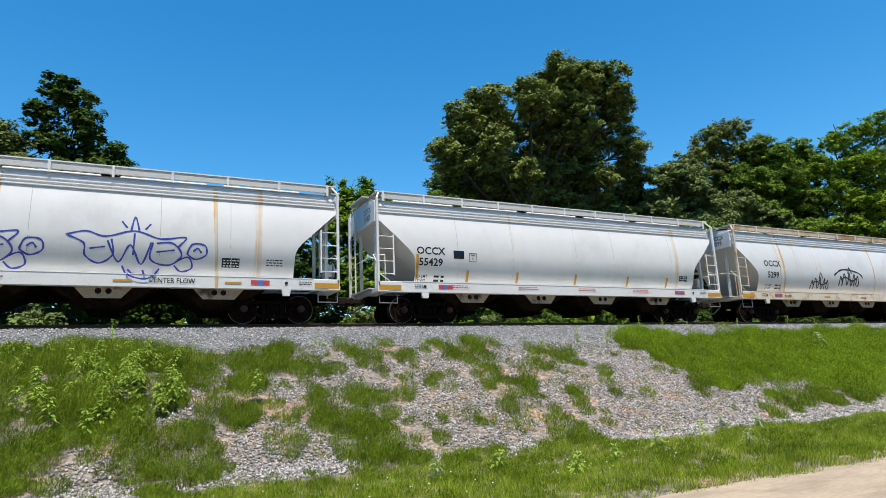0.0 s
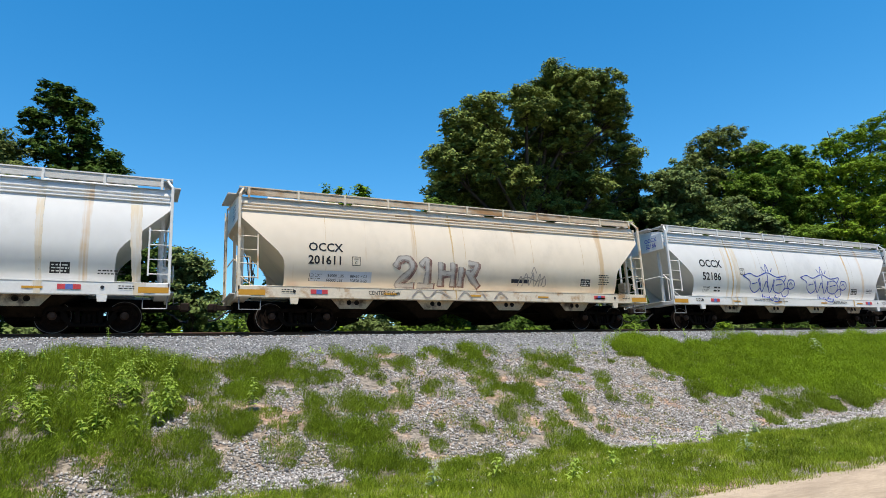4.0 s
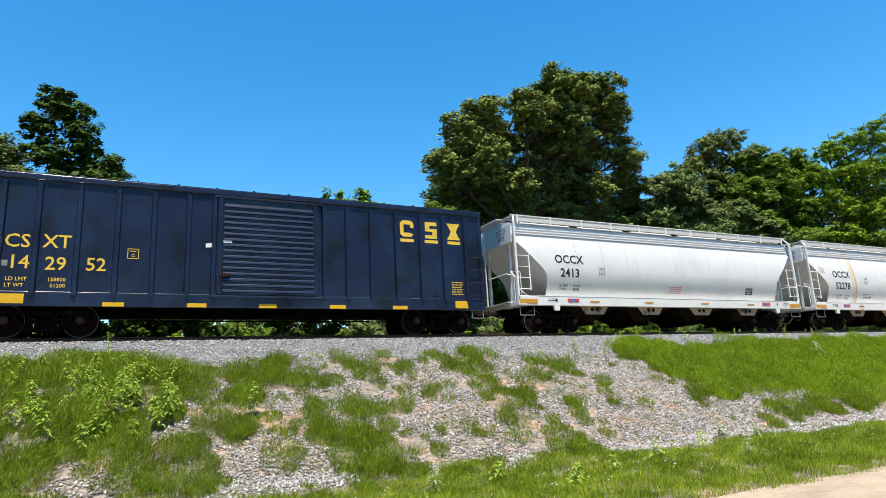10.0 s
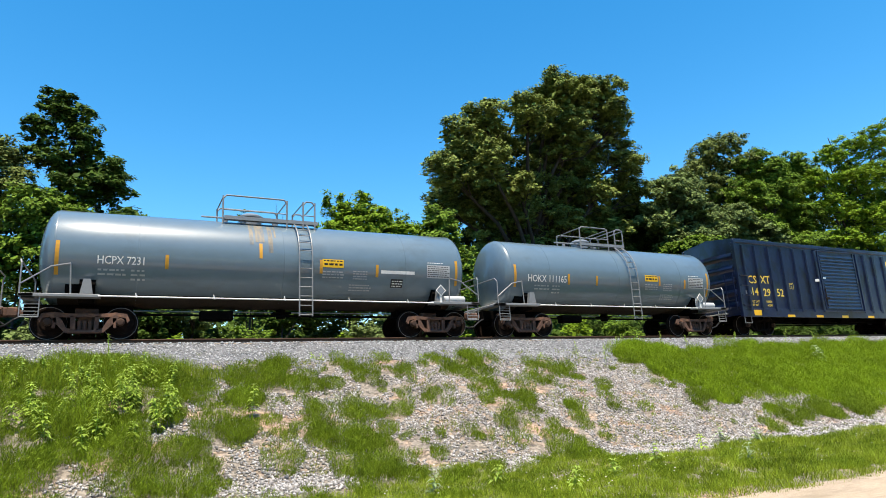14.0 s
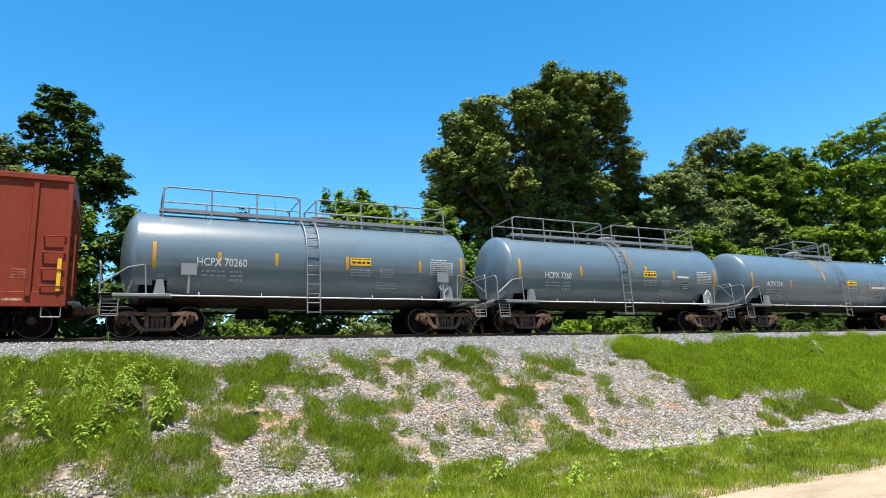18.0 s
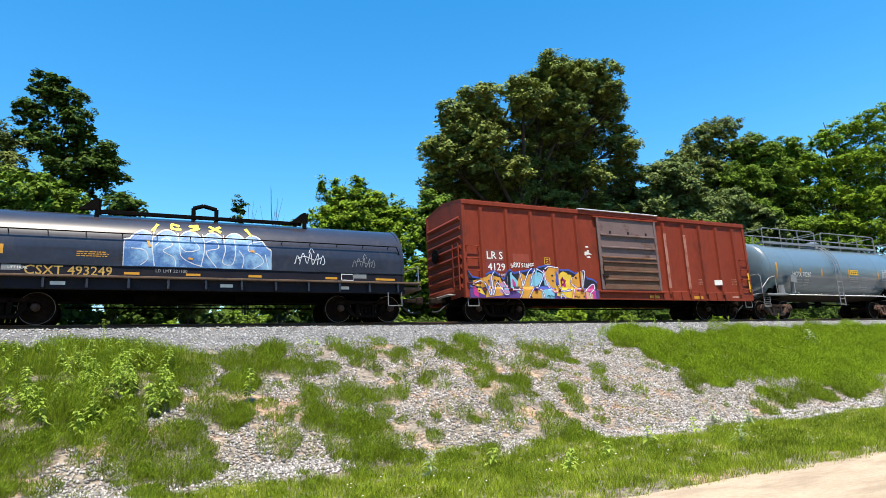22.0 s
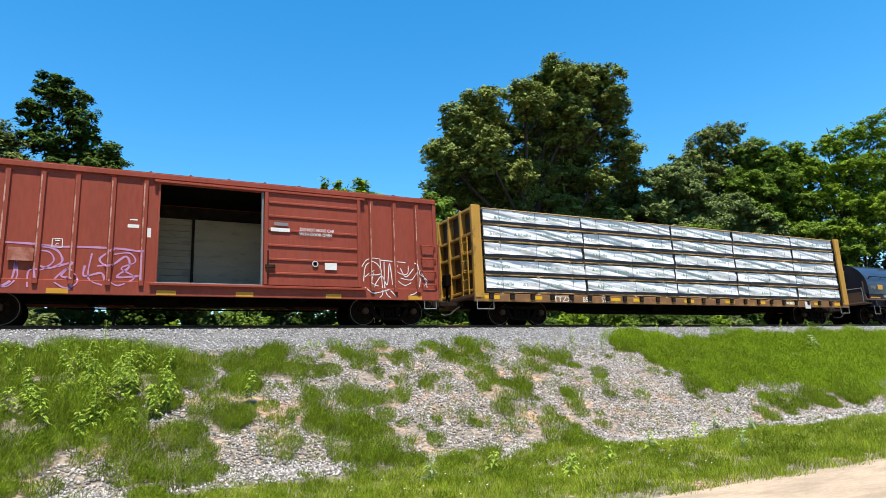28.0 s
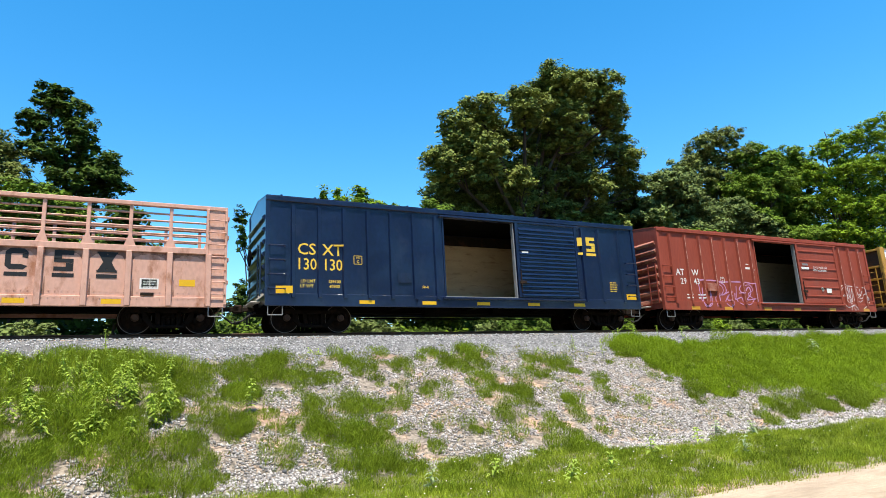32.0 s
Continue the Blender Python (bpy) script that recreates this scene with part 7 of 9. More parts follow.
plate("reflector", 7.5, 7.6, 1.2, 2.1, s12, M_YELLOW, b12, 0.09)
square_frame(b12, -4.0, 2.28, 0.14, M_GOLD, s12)

b15, s15 = boxcar(-201.2, 15.46, M_RED2, "faded red boxcar with its side door standing open", (-7.0, -6.05, -5.16, -4.34, -3.51, -2.61, -1.77, 5.25, 6.1, 6.95), (1.65, 4.85), (-1.4, 1.6), M_GREYPLY, top=4.47, slats=0, trim=M_RED2, post=0.1, end_paint=M_PRIMER)
d15 = [o for o in b15.children if o.name.startswith("door") and not o.name.startswith("door_")][0]
for z in (1.55, 2.0, 2.45, 2.95, 3.4, 3.85):
    part("door_rib", Shape().box(1.78, 4.72, -1.605, -1.565, z - 0.04, z + 0.04, 0.015), M_RED2, d15)
# pale strip on each post's sunward edge: scratches and sunlight in one colour
for x in (-6.05, -5.16, -4.34, -3.51, -2.61, -1.77, 5.25, 6.1, 6.95):
    plate("scratched_edge", x - 0.055, x - 0.02, 1.2, 4.1, flat(-1.6), M_POSTPALE, b15, 0.004)
lettering("AT", 0.28, -6.55, 2.48, M_WLET, b15, s15)
lettering("W", 0.28, -5.62, 2.48, M_WLET, b15, s15)
lettering("29", 0.26, -6.4, 2.08, M_WLET, b15, s15)
lettering("43", 0.26, -5.58, 2.08, M_WLET, b15, s15)
small_print(-6.3, 1.5, 0.35, 2, 0.14, M_WLET, b15, s15, 3, 1)
small_print(-5.6, 1.5, 0.4, 2, 0.14, M_WLET, b15, s15, 4, 1)
square_frame(b15, -3.9, 2.2, 0.13, M_WLET, s15)
plate("metal_plate", -5.0, -4.42, 1.66, 2.02, flat(-1.57), M_PRIMER, b15)
plate("white_sticker", -2.2, -1.9, 2.76, 2.86, s15, M_WLET, b15)
plate("white_sticker", -2.15, -1.95, 2.98, 3.02, s15, M_WLET, b15)
plate("white_sticker", -1.68, -1.58, 2.5, 2.78, s15, M_WLET, b15)
M_SPRAYPINK = surface("pink_spray", (0.50, 0.24, 0.42), 0.6)
sprayed("graffiti", [[(-5.4, 2.15), (-4.6, 2.15), (-3.9, 2.1), (-3.3, 2.12), (-2.4, 2.12), (-1.75, 2.05)], [(-4.3, 2.1), (-3.9, 2.0), (-3.75, 1.7), (-4.0, 1.5), (-4.3, 1.55)], [(-4.4, 1.7), (-4.35, 1.2)], [(-3.85, 1.55), (-3.5, 1.65), (-3.75, 1.3), (-3.5, 1.2), (-3.55, 0.9)],
                     [(-5.3, 1.8), (-5.3, 1.0), (-4.9, 1.1), (-4.8, 1.7)], [(-3.2, 1.6), (-3.2, 1.3), (-2.8, 1.4), (-2.7, 1.2)], [(-2.5, 2.1), (-2.85, 1.8), (-2.6, 1.6), (-2.2, 1.9), (-2.1, 1.6), (-2.4, 1.3), (-1.8, 1.35)]],
        0.065, M_SPRAYPINK, b15, s15, label="pink sprayed line lettering")
sprayed("graffiti", [[(-5.5, 1.95), (-5.4, 1.2), (-5.0, 0.95), (-4.75, 1.25), (-4.85, 1.75)], [(-4.6, 1.95), (-4.1, 1.95), (-3.95, 1.7), (-4.2, 1.45), (-4.5, 1.4), (-4.5, 0.95)], [(-3.9, 1.2), (-3.6, 1.5), (-3.35, 1.15), (-3.6, 0.95), (-3.9, 1.1)], [(-3.05, 1.95), (-3.1, 1.25), (-2.75, 1.05)], [(-2.9, 1.6), (-2.6, 1.62)],
                     [(-2.5, 1.95), (-2.1, 2.0), (-1.95, 1.75), (-2.3, 1.55), (-1.95, 1.3), (-2.35, 1.05), (-2.6, 1.2)], [(-1.8, 2.05), (-1.78, 1.1)]], 0.045, M_SPRAYPINK, b15, s15)
sprayed("graffiti", [[(4.95, 1.4), (5.05, 1.95), (5.4, 2.05), (5.6, 1.7), (5.15, 1.6)], [(5.3, 1.2), (5.6, 1.6), (5.8, 1.3), (5.9, 2.05), (6.0, 1.3)], [(5.55, 2.15), (6.5, 2.1)], [(6.3, 1.9), (6.5, 1.6), (6.8, 1.9)], [(6.9, 2.05), (7.0, 1.6), (6.9, 1.1), (6.6, 0.95)],
                     [(7.05, 1.7), (7.3, 1.5), (7.2, 1.3)], [(5.9, 1.1), (6.1, 0.9)], [(5.0, 1.2), (5.3, 1.0), (5.9, 1.15)]], 0.035, SP["white"], b15, s15, label="white sprayed scrawl")
sprayed("graffiti", [[(4.9, 1.9), (5.1, 2.15), (5.5, 2.2)], [(5.0, 1.55), (5.3, 1.75), (5.2, 1.35), (5.5, 1.25)], [(5.55, 2.2), (5.62, 1.1), (5.5, 0.85)], [(5.7, 2.1), (5.72, 1.1), (5.9, 0.85)], [(6.15, 2.1), (6.2, 1.75), (6.55, 1.7), (6.6, 2.0)], [(6.3, 1.55), (6.7, 1.5), (6.9, 1.75)], [(6.85, 2.1), (7.2, 1.6), (7.3, 1.25)], [(6.2, 1.45), (6.45, 1.3), (6.7, 1.4)]], 0.03, SP["white"], b15, s15)
lettering("DO NOT MOVE CAR", 0.1, 3.35, 3.02, M_WLET, b15, s15, 0.85)
lettering("WITH DOOR OPEN", 0.1, 3.3, 2.87, M_WLET, b15, s15, 0.85)
plate("white_label", 3.6, 4.0, 1.72, 1.95, s15, M_WLET, b15)
plate("white_smear", 1.85, 2.45, 2.9, 3.02, s15, M_WLET, b15)
plate("white_smear", 1.95, 2.4, 3.1, 3.2, s15, M_GREYMETAL, b15)
part("round_mark", Shape().lathe([(0, 0.1), (0.004, 0.1), (0.004, 0.075), (0, 0.075)], 18, "y", (3.28, -1.612, 1.9)), M_WLET, b15)
reflectors(b15, (-5.9, -3.81, -1.1, 1.1, 3.9, 6.81), 0.87, s15, M_ORANGE, 0.26, 0.07)

M_PLYDARK = surface("stained_plywood", (0.46, 0.34, 0.20), 0.75, 0, 0.15, 1.2, 0.1, 30, (0.3, 0.2, 0.11), 1.5, 0.6, (1, 1, 4))
b16, s16 = boxcar(-218.06, 15.5, M_NAVY2, "navy blue boxcar with its slatted side door open", (-6.86, -6.0, -5.15, -4.3, -3.46, -2.6, -1.74, 4.93, 5.81, 6.88), (1.66, 4.62), (-1.42, 1.6), M_PLYDARK, top=4.38, end_ribs=7, slats=17, post=0.09)
lettering("CS", 0.37, -6.42, 2.66, M_GOLD, b16, s16)
lettering("XT", 0.37, -5.55, 2.66, M_GOLD, b16, s16)
lettering("130", 0.37, -6.43, 2.16, M_GOLD, b16, s16, 0.86)
lettering("130", 0.37, -5.56, 2.16, M_GOLD, b16, s16, 0.86)
lettering("LD LMT", 0.1, -6.38, 1.6, M_GOLD, b16, s16)
lettering("LT WT", 0.1, -6.42, 1.44, M_GOLD, b16, s16)
lettering("159100", 0.1, -5.5, 1.6, M_GOLD, b16, s16)
lettering("60900", 0.1, -5.5, 1.44, M_GOLD, b16, s16)
lettering("50-K", 0.09, -2.2, 1.5, M_GOLD, b16, s16)
plate("route_board", -3.25, -2.75, 1.62, 1.98, flat(-1.53), M_NAVY, b16)
square_frame(b16, -4.68, 2.36, 0.15, M_GOLD, s16)
glyph(1, 5.38, 3.44, 0.5, 0.62, M_GOLD, b16, s16)
plate("emblem", 4.68, 4.88, 3.35, 3.7, s16, M_GOLD, b16)
plate("emblem", 4.68, 4.88, 2.98, 3.08, s16, M_GOLD, b16)
small_print(6.2, 1.9, 0.4, 5, 0.09, M_GOLD, b16, s16, 6, 2)
plate("white_sticker", 1.9, 2.2, 2.9, 2.98, s16, M_WLET, b16)
reflectors(b16, (-4.4, -2.1, 0.09, 2.31, 4.5), 0.93, s16)
reflectors(b16, (-7.15, 7.3), 1.3, s16, w=0.26, h=0.12)


# ---------------------------------------------------------------- tank cars
M_TANKT = surface("tank_grey", (0.108, 0.16, 0.2), 0.36, 0, 0.08, 0.5, 0.03, 1.2, (0.088, 0.12, 0.142), 0.9, 0.62, (0.4, 1, 0.5), spec=0.4)
for q in (M_TANKT, M_NAVY, M_NAVY2, M_COIL):
    q.node_tree.nodes["Principled BSDF"].inputs["Coat Weight"].default_value = 0.8
    q.node_tree.nodes["Principled BSDF"].inputs["Coat Roughness"].default_value = 0.1
M_TRUCKBROWN = surface("rusty_truck_brown", (0.105, 0.06, 0.045), 0.85, 0, 0.3, 4, 0.3, 40, (0.2, 0.10, 0.065), 4, 0.56)


M_DOMEGREY = surface("blue_grey_fittings", (0.17, 0.195, 0.22), 0.5, 0, 0.15, 4, 0.05, 20)
# M_BELLY: grime and underside shade together in one dark brown
M_BELLY = surface("belly_grime_shade_brown", (0.035, 0.027, 0.022), 0.85, 0, 0.3, 1.5, 0.1, 20, (0.07, 0.04, 0.025), 1.4, 0.6, spec=0.2)
M_JACKET = surface("pale_grey_cover", (0.42, 0.44, 0.46), 0.5, 0, 0.15, 3, 0.05, 20)
M_WLETDIM = surface("faded_white_print", (0.34, 0.36, 0.37), 0.5, 0, 0.2, 8)


def tank_car(place, L, shell, R, label, rail, name_no, bars, ladder_x, yellow_x, zc=2.46, plat=None, dome=0.0, tank_x=0.0, jacket=False):
    """shell: half length of the cylinder; rail: (x0, x1) pairs of the railings on top."""
    car = car_thing("tank_car", label, "tank car", place)
    h = L / 2
    prof = []
    for k in range(9):
        a = math.pi / 2 * k / 8
        prof.append((-shell - 0.46 * math.cos(a), R * math.sin(a) if k else 0.02))
    prof = prof + [(x, R) for x in np.linspace(-shell, shell, 9)[1:-1]] + [(-a, r) for a, r in prof[::-1]]
    part("tank_shell", Shape().lathe(prof, 56, "x", (tank_x, 0, zc)), M_TANKT, car, smooth=30)
    # shell added along the belly, its dark brown holding grime and underside shade
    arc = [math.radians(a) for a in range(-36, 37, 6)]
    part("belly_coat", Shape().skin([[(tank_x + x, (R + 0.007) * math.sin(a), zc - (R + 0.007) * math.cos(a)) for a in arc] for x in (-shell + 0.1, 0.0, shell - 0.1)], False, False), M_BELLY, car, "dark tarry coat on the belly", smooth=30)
    for x in [-shell, shell] + [shell * k / 3 for k in (-2, 0, 2)]:
        part("weld_seam", Shape().lathe([(x - 0.012, R - 0.01), (x - 0.008, R + 0.006), (x + 0.008, R + 0.006), (x + 0.012, R - 0.01)], 56, "x", (tank_x, 0, zc)), M_TANKT, car, smooth=30)

    def side(x, z):
        d = R * R - (z - zc) ** 2
        return -math.sqrt(max(0.01, d))
    bx = h - 1.55 if L < 13.5 else h - 1.58
    for s in (-1, 1):
        part("stub_sill", Shape().box(s * (bx - 1.2), s * h, -0.3, 0.3, 0.72, 1.05, 0.02), M_DARK, car)
        part("saddle", Shape().prism([(-1.1, 1.0), (1.1, 1.0), (1.28, 1.5), (1.15, 1.72), (0.6, 1.25), (-0.6, 1.25), (-1.15, 1.72), (-1.28, 1.5)], s * bx - 0.2, s * bx + 0.2), M_DARK, car)
        part("end_platform", Shape().box(s * (bx - 0.35), s * h, -1.52, -1.18, 1.10, 1.19, 0.012).box(s * (h - 0.35), s * h, -1.52, 1.52, 1.10, 1.19, 0.012).box(s * (bx - 0.35), s * h, 1.18, 1.52, 1.10, 1.19, 0.012), M_GREYMETAL, car)
        part("platform_grating", Shape().box(s * (h - 0.34), s * (h - 0.02), -1.15, 1.15, 1.19, 1.215), M_GRATE, car)
        part("end_handrail", Shape().pipe([(s * (h - 0.02), -1.48, 1.15), (s * (h - 0.02), -1.48, 2.0), (s * (h + 0.02), -1.38, 2.12), (s * (h + 0.04), -0.2, 2.12), (s * (h + 0.04), 1.38, 2.12), (s * (h - 0.02), 1.48, 2.0), (s * (h - 0.02), 1.48, 1.15)], 0.022), M_GREYMETAL, car)
        part("diagonal_handrail", Shape().pipe([(s * (h - 0.04), -1.48, 1.45), (s * (h - 0.7), -1.44, 1.95), (s * (h - 1.15), -1.44, 2.05), (s * (h - 1.2), -1.44, 1.2)], 0.022), M_GREYMETAL, car)
        part("bolster_bracket", Shape().prism([(s * bx - 0.16, 1.2), (s * bx + 0.16, 1.2), (s * bx + 0.09, 1.62), (s * bx - 0.09, 1.62)], -1.5, -1.34, "y"), M_GREYMETAL, car)
        stirrup(car, s * (h - 0.06), s * (h - 0.5), -1.48, 0.55, 1.1, M_GREYMETAL)
        end = Shape()
        for k in range(5):
            end.rod((s * (h - 0.5 + 0.0), -1.45, 0.6 + 0.1 * k), (s * (h - 0.1), -1.45, 0.6 + 0.1 * k), 0.012, 5)
        part("step_grating", end, M_GREYMETAL, car)
        bogie(car, s * bx, M_TRUCKBROWN)
    part("side_handrail", Shape().rod((-bx + 0.3, -1.56, 1.13), (bx - 0.3, -1.56, 1.13), 0.022, 8).rod((-bx + 0.3, 1.56, 1.13), (bx - 0.3, 1.56, 1.13), 0.022, 8), M_WLET, car)
    for k in range(-2, 3):
        x = k * bx / 2.6
        part("rail_bracket", Shape().rod((x, -1.56, 1.12), (x + 0.02, -1.2, 1.2), 0.018, 6).rod((x, -1.57, 1.1), (x - 0.03, -1.57, 1.24), 0.016, 6), M_WLET, car)
    # ladder that curves over the tank
    lx = ladder_x
    pts = []
    for k in range(13):
        a = math.radians(4 + 68 * (12 - k) / 12)
        pts.append((-(R + 0.13) * math.cos(math.radians(68 - 68 * (12 - k) / 12)), zc + (R + 0.13) * math.sin(math.radians(68 - 68 * (12 - k) / 12))))
    path = [(-R - 0.13, 0.62)] + pts
    st = Shape()
    for x in (lx - 0.21, lx + 0.21):
        st.pipe([(x, a, b) for a, b in path], 0.024, 6)
    lad = part("ladder", st, M_GREYMETAL, car)
    z = 0.66
    while z < zc:
        part("rung", Shape().rod((lx - 0.21, -R - 0.13, z), (lx + 0.21, -R - 0.13, z), 0.015, 6), M_GREYMETAL, lad)
        z += 0.30
    for k in range(1, 7):
        a = math.radians(68 * k / 6.2)
        part("rung", Shape().rod((lx - 0.21, -(R + 0.13) * math.cos(a), zc + (R + 0.13) * math.sin(a)), (lx + 0.21, -(R + 0.13) * math.cos(a), zc + (R + 0.13) * math.sin(a)), 0.015, 6), M_GREYMETAL, lad)
    # walkway and railings on top
    zt = zc + R
    a0, a1 = plat
    for y in (-0.62, 0.62):
        part("top_walkway", Shape().box(a0, a1, y - 0.16, y + 0.16, zt - 0.02, zt + 0.02).box(a0, a1, y - 0.19 if y < 0 else y + 0.15, y - 0.15 if y < 0 else y + 0.19, zt - 0.06, zt + 0.06), M_DOMEGREY, car)
    for (x0, x1) in rail:
        for y in (-0.8, 0.8):
            g = Shape()
            n = max(2, round((x1 - x0) / 1.6) + 1)
            for k in range(n):
                x = x0 + (x1 - x0) * k / (n - 1)
                g.rod((x, y, zt - 0.3), (x, y, zt + 0.72), 0.028, 6)
            g.pipe([(x0, y, zt + 0.62), (x0 + 0.1, y, zt + 0.74), (x1 - 0.1, y, zt + 0.74), (x1, y, zt + 0.62)], 0.026, 6)
            g.rod((x0, y, zt + 0.25), (x1, y, zt + 0.25), 0.018, 6)
            part("top_railing", g, M_GREYMETAL, car)
        for xg in (x0, x1):
            part("railing_gate", Shape().rod((xg, -0.8, zt + 0.68), (xg, 0.8, zt + 0.68), 0.02, 6), M_GREYMETAL, car)
    part("manway_dome", Shape().lathe([(zt - 0.12, 0.36), (zt + 0.2, 0.36), (zt + 0.21, 0.41), (zt + 0.26, 0.41), (zt + 0.34, 0.28), (zt + 0.38, 0.12), (zt + 0.39, 0.02)], 22, "z", (dome, 0, 0)), M_DOMEGREY, car, smooth=50)
    part("valve", Shape().rod((dome + 0.8, 0, zt - 0.1), (dome + 0.8, 0, zt + 0.22), 0.09).rod((dome - 0.8, 0.1, zt - 0.1), (dome - 0.8, 0.1, zt + 0.18), 0.07).pipe([(dome - 1.6, -0.3, zt + 0.1), (dome + 1.5, -0.3, zt + 0.1)], 0.03), M_GREYMETAL, car)
    part("bottom_outlet", Shape().rod((0.2, 0, zc - R - 0.3), (0.2, 0, zc - R + 0.05), 0.16, 14).box(-0.1, 0.5, -0.2, 0.2, zc - R - 0.16, zc - R - 0.1), M_DARK, car)
    part("brake_rigging", Shape().pipe([(-bx + 1.2, -0.35, 0.78), (bx - 1.2, -0.35, 0.74)], 0.03).pipe([(-bx + 1.1, 0.3, 0.85), (bx - 1.1, 0.3, 0.85)], 0.035).box(-2.4, -1.4, -0.5, -0.1, 0.6, 0.9, 0.03), M_DARK, car)
    part("brake_cylinder", Shape().rod((-bx - 0.55, -1.0, 1.42), (-bx - 0.1, -1.0, 1.42), 0.14, 12), M_DARK, car, smooth=40)
    couplers(car, h - 0.02, 0.66, M_TRUCKBROWN)
    # markings
    for x, z0_, z1_ in bars:
        plate("reflector_strip", x - 0.05, x + 0.05, z0_, z1_, side, M_ORANGE, car, nz=8)
    plate("notice_board", yellow_x - 0.36, yellow_x + 0.36, zc - 0.2, zc + 0.07, side, M_YELLOW, car, nz=6)
    small_print(yellow_x - 0.32, zc + 0.04, 0.64, 1, 0.09, M_BLACK, car, side, 3, 1, 0.005)
    small_print(yellow_x - 0.3, zc - 0.06, 0.62, 1, 0.16, M_BLACK, car, side, 4, 3, 0.005)
    small_print(yellow_x - 0.35, zc - 0.32, 0.75, 3, 0.09, M_WLETDIM, car, side, 5, 3)
    small_print(yellow_x + 0.7, zc - 0.28, 0.5, 4, 0.08, M_WLETDIM, car, side, 6, 2)
    small_print(yellow_x + 0.6, zc - 0.72, 0.8, 3, 0.08, M_WLETDIM, car, side, 7, 4)
    x = shell - 0.85
    plate("test_table", x - 0.45, x + 0.45, zc - 0.42, zc + 0.04, side, M_TABLE, car, nz=6)
    small_print(x - 0.42, zc + 0.0, 0.85, 6, 0.07, M_BLACK, car, side, 9, 5, 0.005)
    small_print(x - 0.42, zc + 0.13, 0.6, 1, 0.07, M_WLET, car, side, 9, 2, 0.005)
    part("placard", Shape().prism([(x - 0.2, 1.58), (x, 1.37), (x + 0.2, 1.58), (x, 1.79)], -1.56, -1.54, "y").box(x - 0.04, x + 0.04, -1.54, -1.3, 1.15, 1.6), M_WLET, car)
    part("placard_field", Shape().prism([(x - 0.16, 1.58), (x, 1.41), (x + 0.16, 1.58), (x, 1.75)], -1.566, -1.563, "y"), M_DOMEGREY, car)
    if jacket:
        part("end_jacket", Shape().lathe([(x + 0.2, 0.02), (x + 0.21, 0.1), (x + 0.25, 0.135), (x + 1.0, 0.135), (x + 1.04, 0.1), (x + 1.05, 0.02)], 20, "x", (0, -1.32, 1.29)), M_JACKET, car, "pale grey rounded cover above the truck", smooth=40)
    mark, num, nx, nh = name_no
    lettering(mark + " " + num, nh, nx, 2.2 + 0.0, M_WLET, car, side, 0.8, 0.003)
    small_print(nx - 0.6, 1.95, 0.72, 2, 0.12, M_WLETDIM, car, side, 3, 4)
    small_print(nx + 0.25, 1.95, 0.4, 3, 0.12, M_WLETDIM, car, side, 8, 4)
    return car, side


M_TABLE = surface("grey_table_decal", (0.42, 0.43, 0.44), 0.5, 0, 0.1, 6)
t8, st8 = tank_car(-88.3, 12.1, 5.28, 1.44, "grey tank car with white lettering and a short top railing", ((-1.35, 0.15), (0.55, 1.0)), ("HOKX", "111165", -3.65, 0.26),
                   ((-5.15, 1.85, 2.7), (-2.62, 2.0, 2.42), (-1.2, 2.0, 2.4), (2.25, 2.1, 2.5), (3.75, 2.0, 2.4), (5.17, 1.7, 2.75)), 0.68, 1.78, plat=(-1.4, 1.05), dome=-0.75, jacket=True)
t9, st9 = tank_car(-102.2, 14.1, 6.33, 1.44, "long grey tank car with tan stain and white lettering", ((-1.85, 0.2), (0.75, 1.15)), ("HCPX", "7231", -4.64, 0.222),
                   ((-6.25, 1.75, 2.7), (-3.45, 2.0, 2.42), (-0.74, 2.45, 2.95), (1.2, 2.05, 2.5), (3.15, 2.0, 2.42), (6.2, 1.8, 2.7)), 0.66, 1.6, plat=(-1.8, 1.25), dome=-0.85, jacket=True)
plate("white_strip", 3.3, 4.55, 2.13, 2.24, st9, M_WLET, t9)
black_box(t9, 3.9, 1.82, st9, 0.22, 0.14)
M_TAN = surface("tan_stain", (0.20, 0.17, 0.125), 0.5, 0, 0.2, 3, 0, 40, (0.10, 0.125, 0.145), 4, 0.5, (3, 1, 0.5))
for a, b, z in ((-1.08, -0.96, 2.9), (-0.9, -0.62, 3.0), (-0.5, -0.36, 2.65), (-0.3, -0.24, 3.2)):
    plate("spill_stain", a, b, z, 3.85, st9, M_TAN, t9, 0.003, nz=10)
t10, st10 = tank_car(-116.4, 12.7, 5.5, 1.47, "grey tank car with long top railings and a tan spill streak", ((-5.0, -0.45), (0.1, 4.9)), ("HCPX", "7260", -3.45, 0.228),
                     ((-5.25, 1.95, 2.8), (-2.3, 2.2, 2.6), (1.2, 2.3, 2.75), (2.8, 2.2, 2.6), (5.35, 1.9, 2.75)), -0.1, 1.4, plat=(-5.1, 5.0), dome=0.35)
plate("spill_stain", 0.2, 0.5, 2.2, 3.9, st10, M_TAN, t10, 0.003, nz=10)
plate("white_strip", 3.0, 3.7, 2.28, 2.36, st10, M_WLET, t10)
black_box(t10, 3.5, 1.95, st10, 0.22, 0.14)
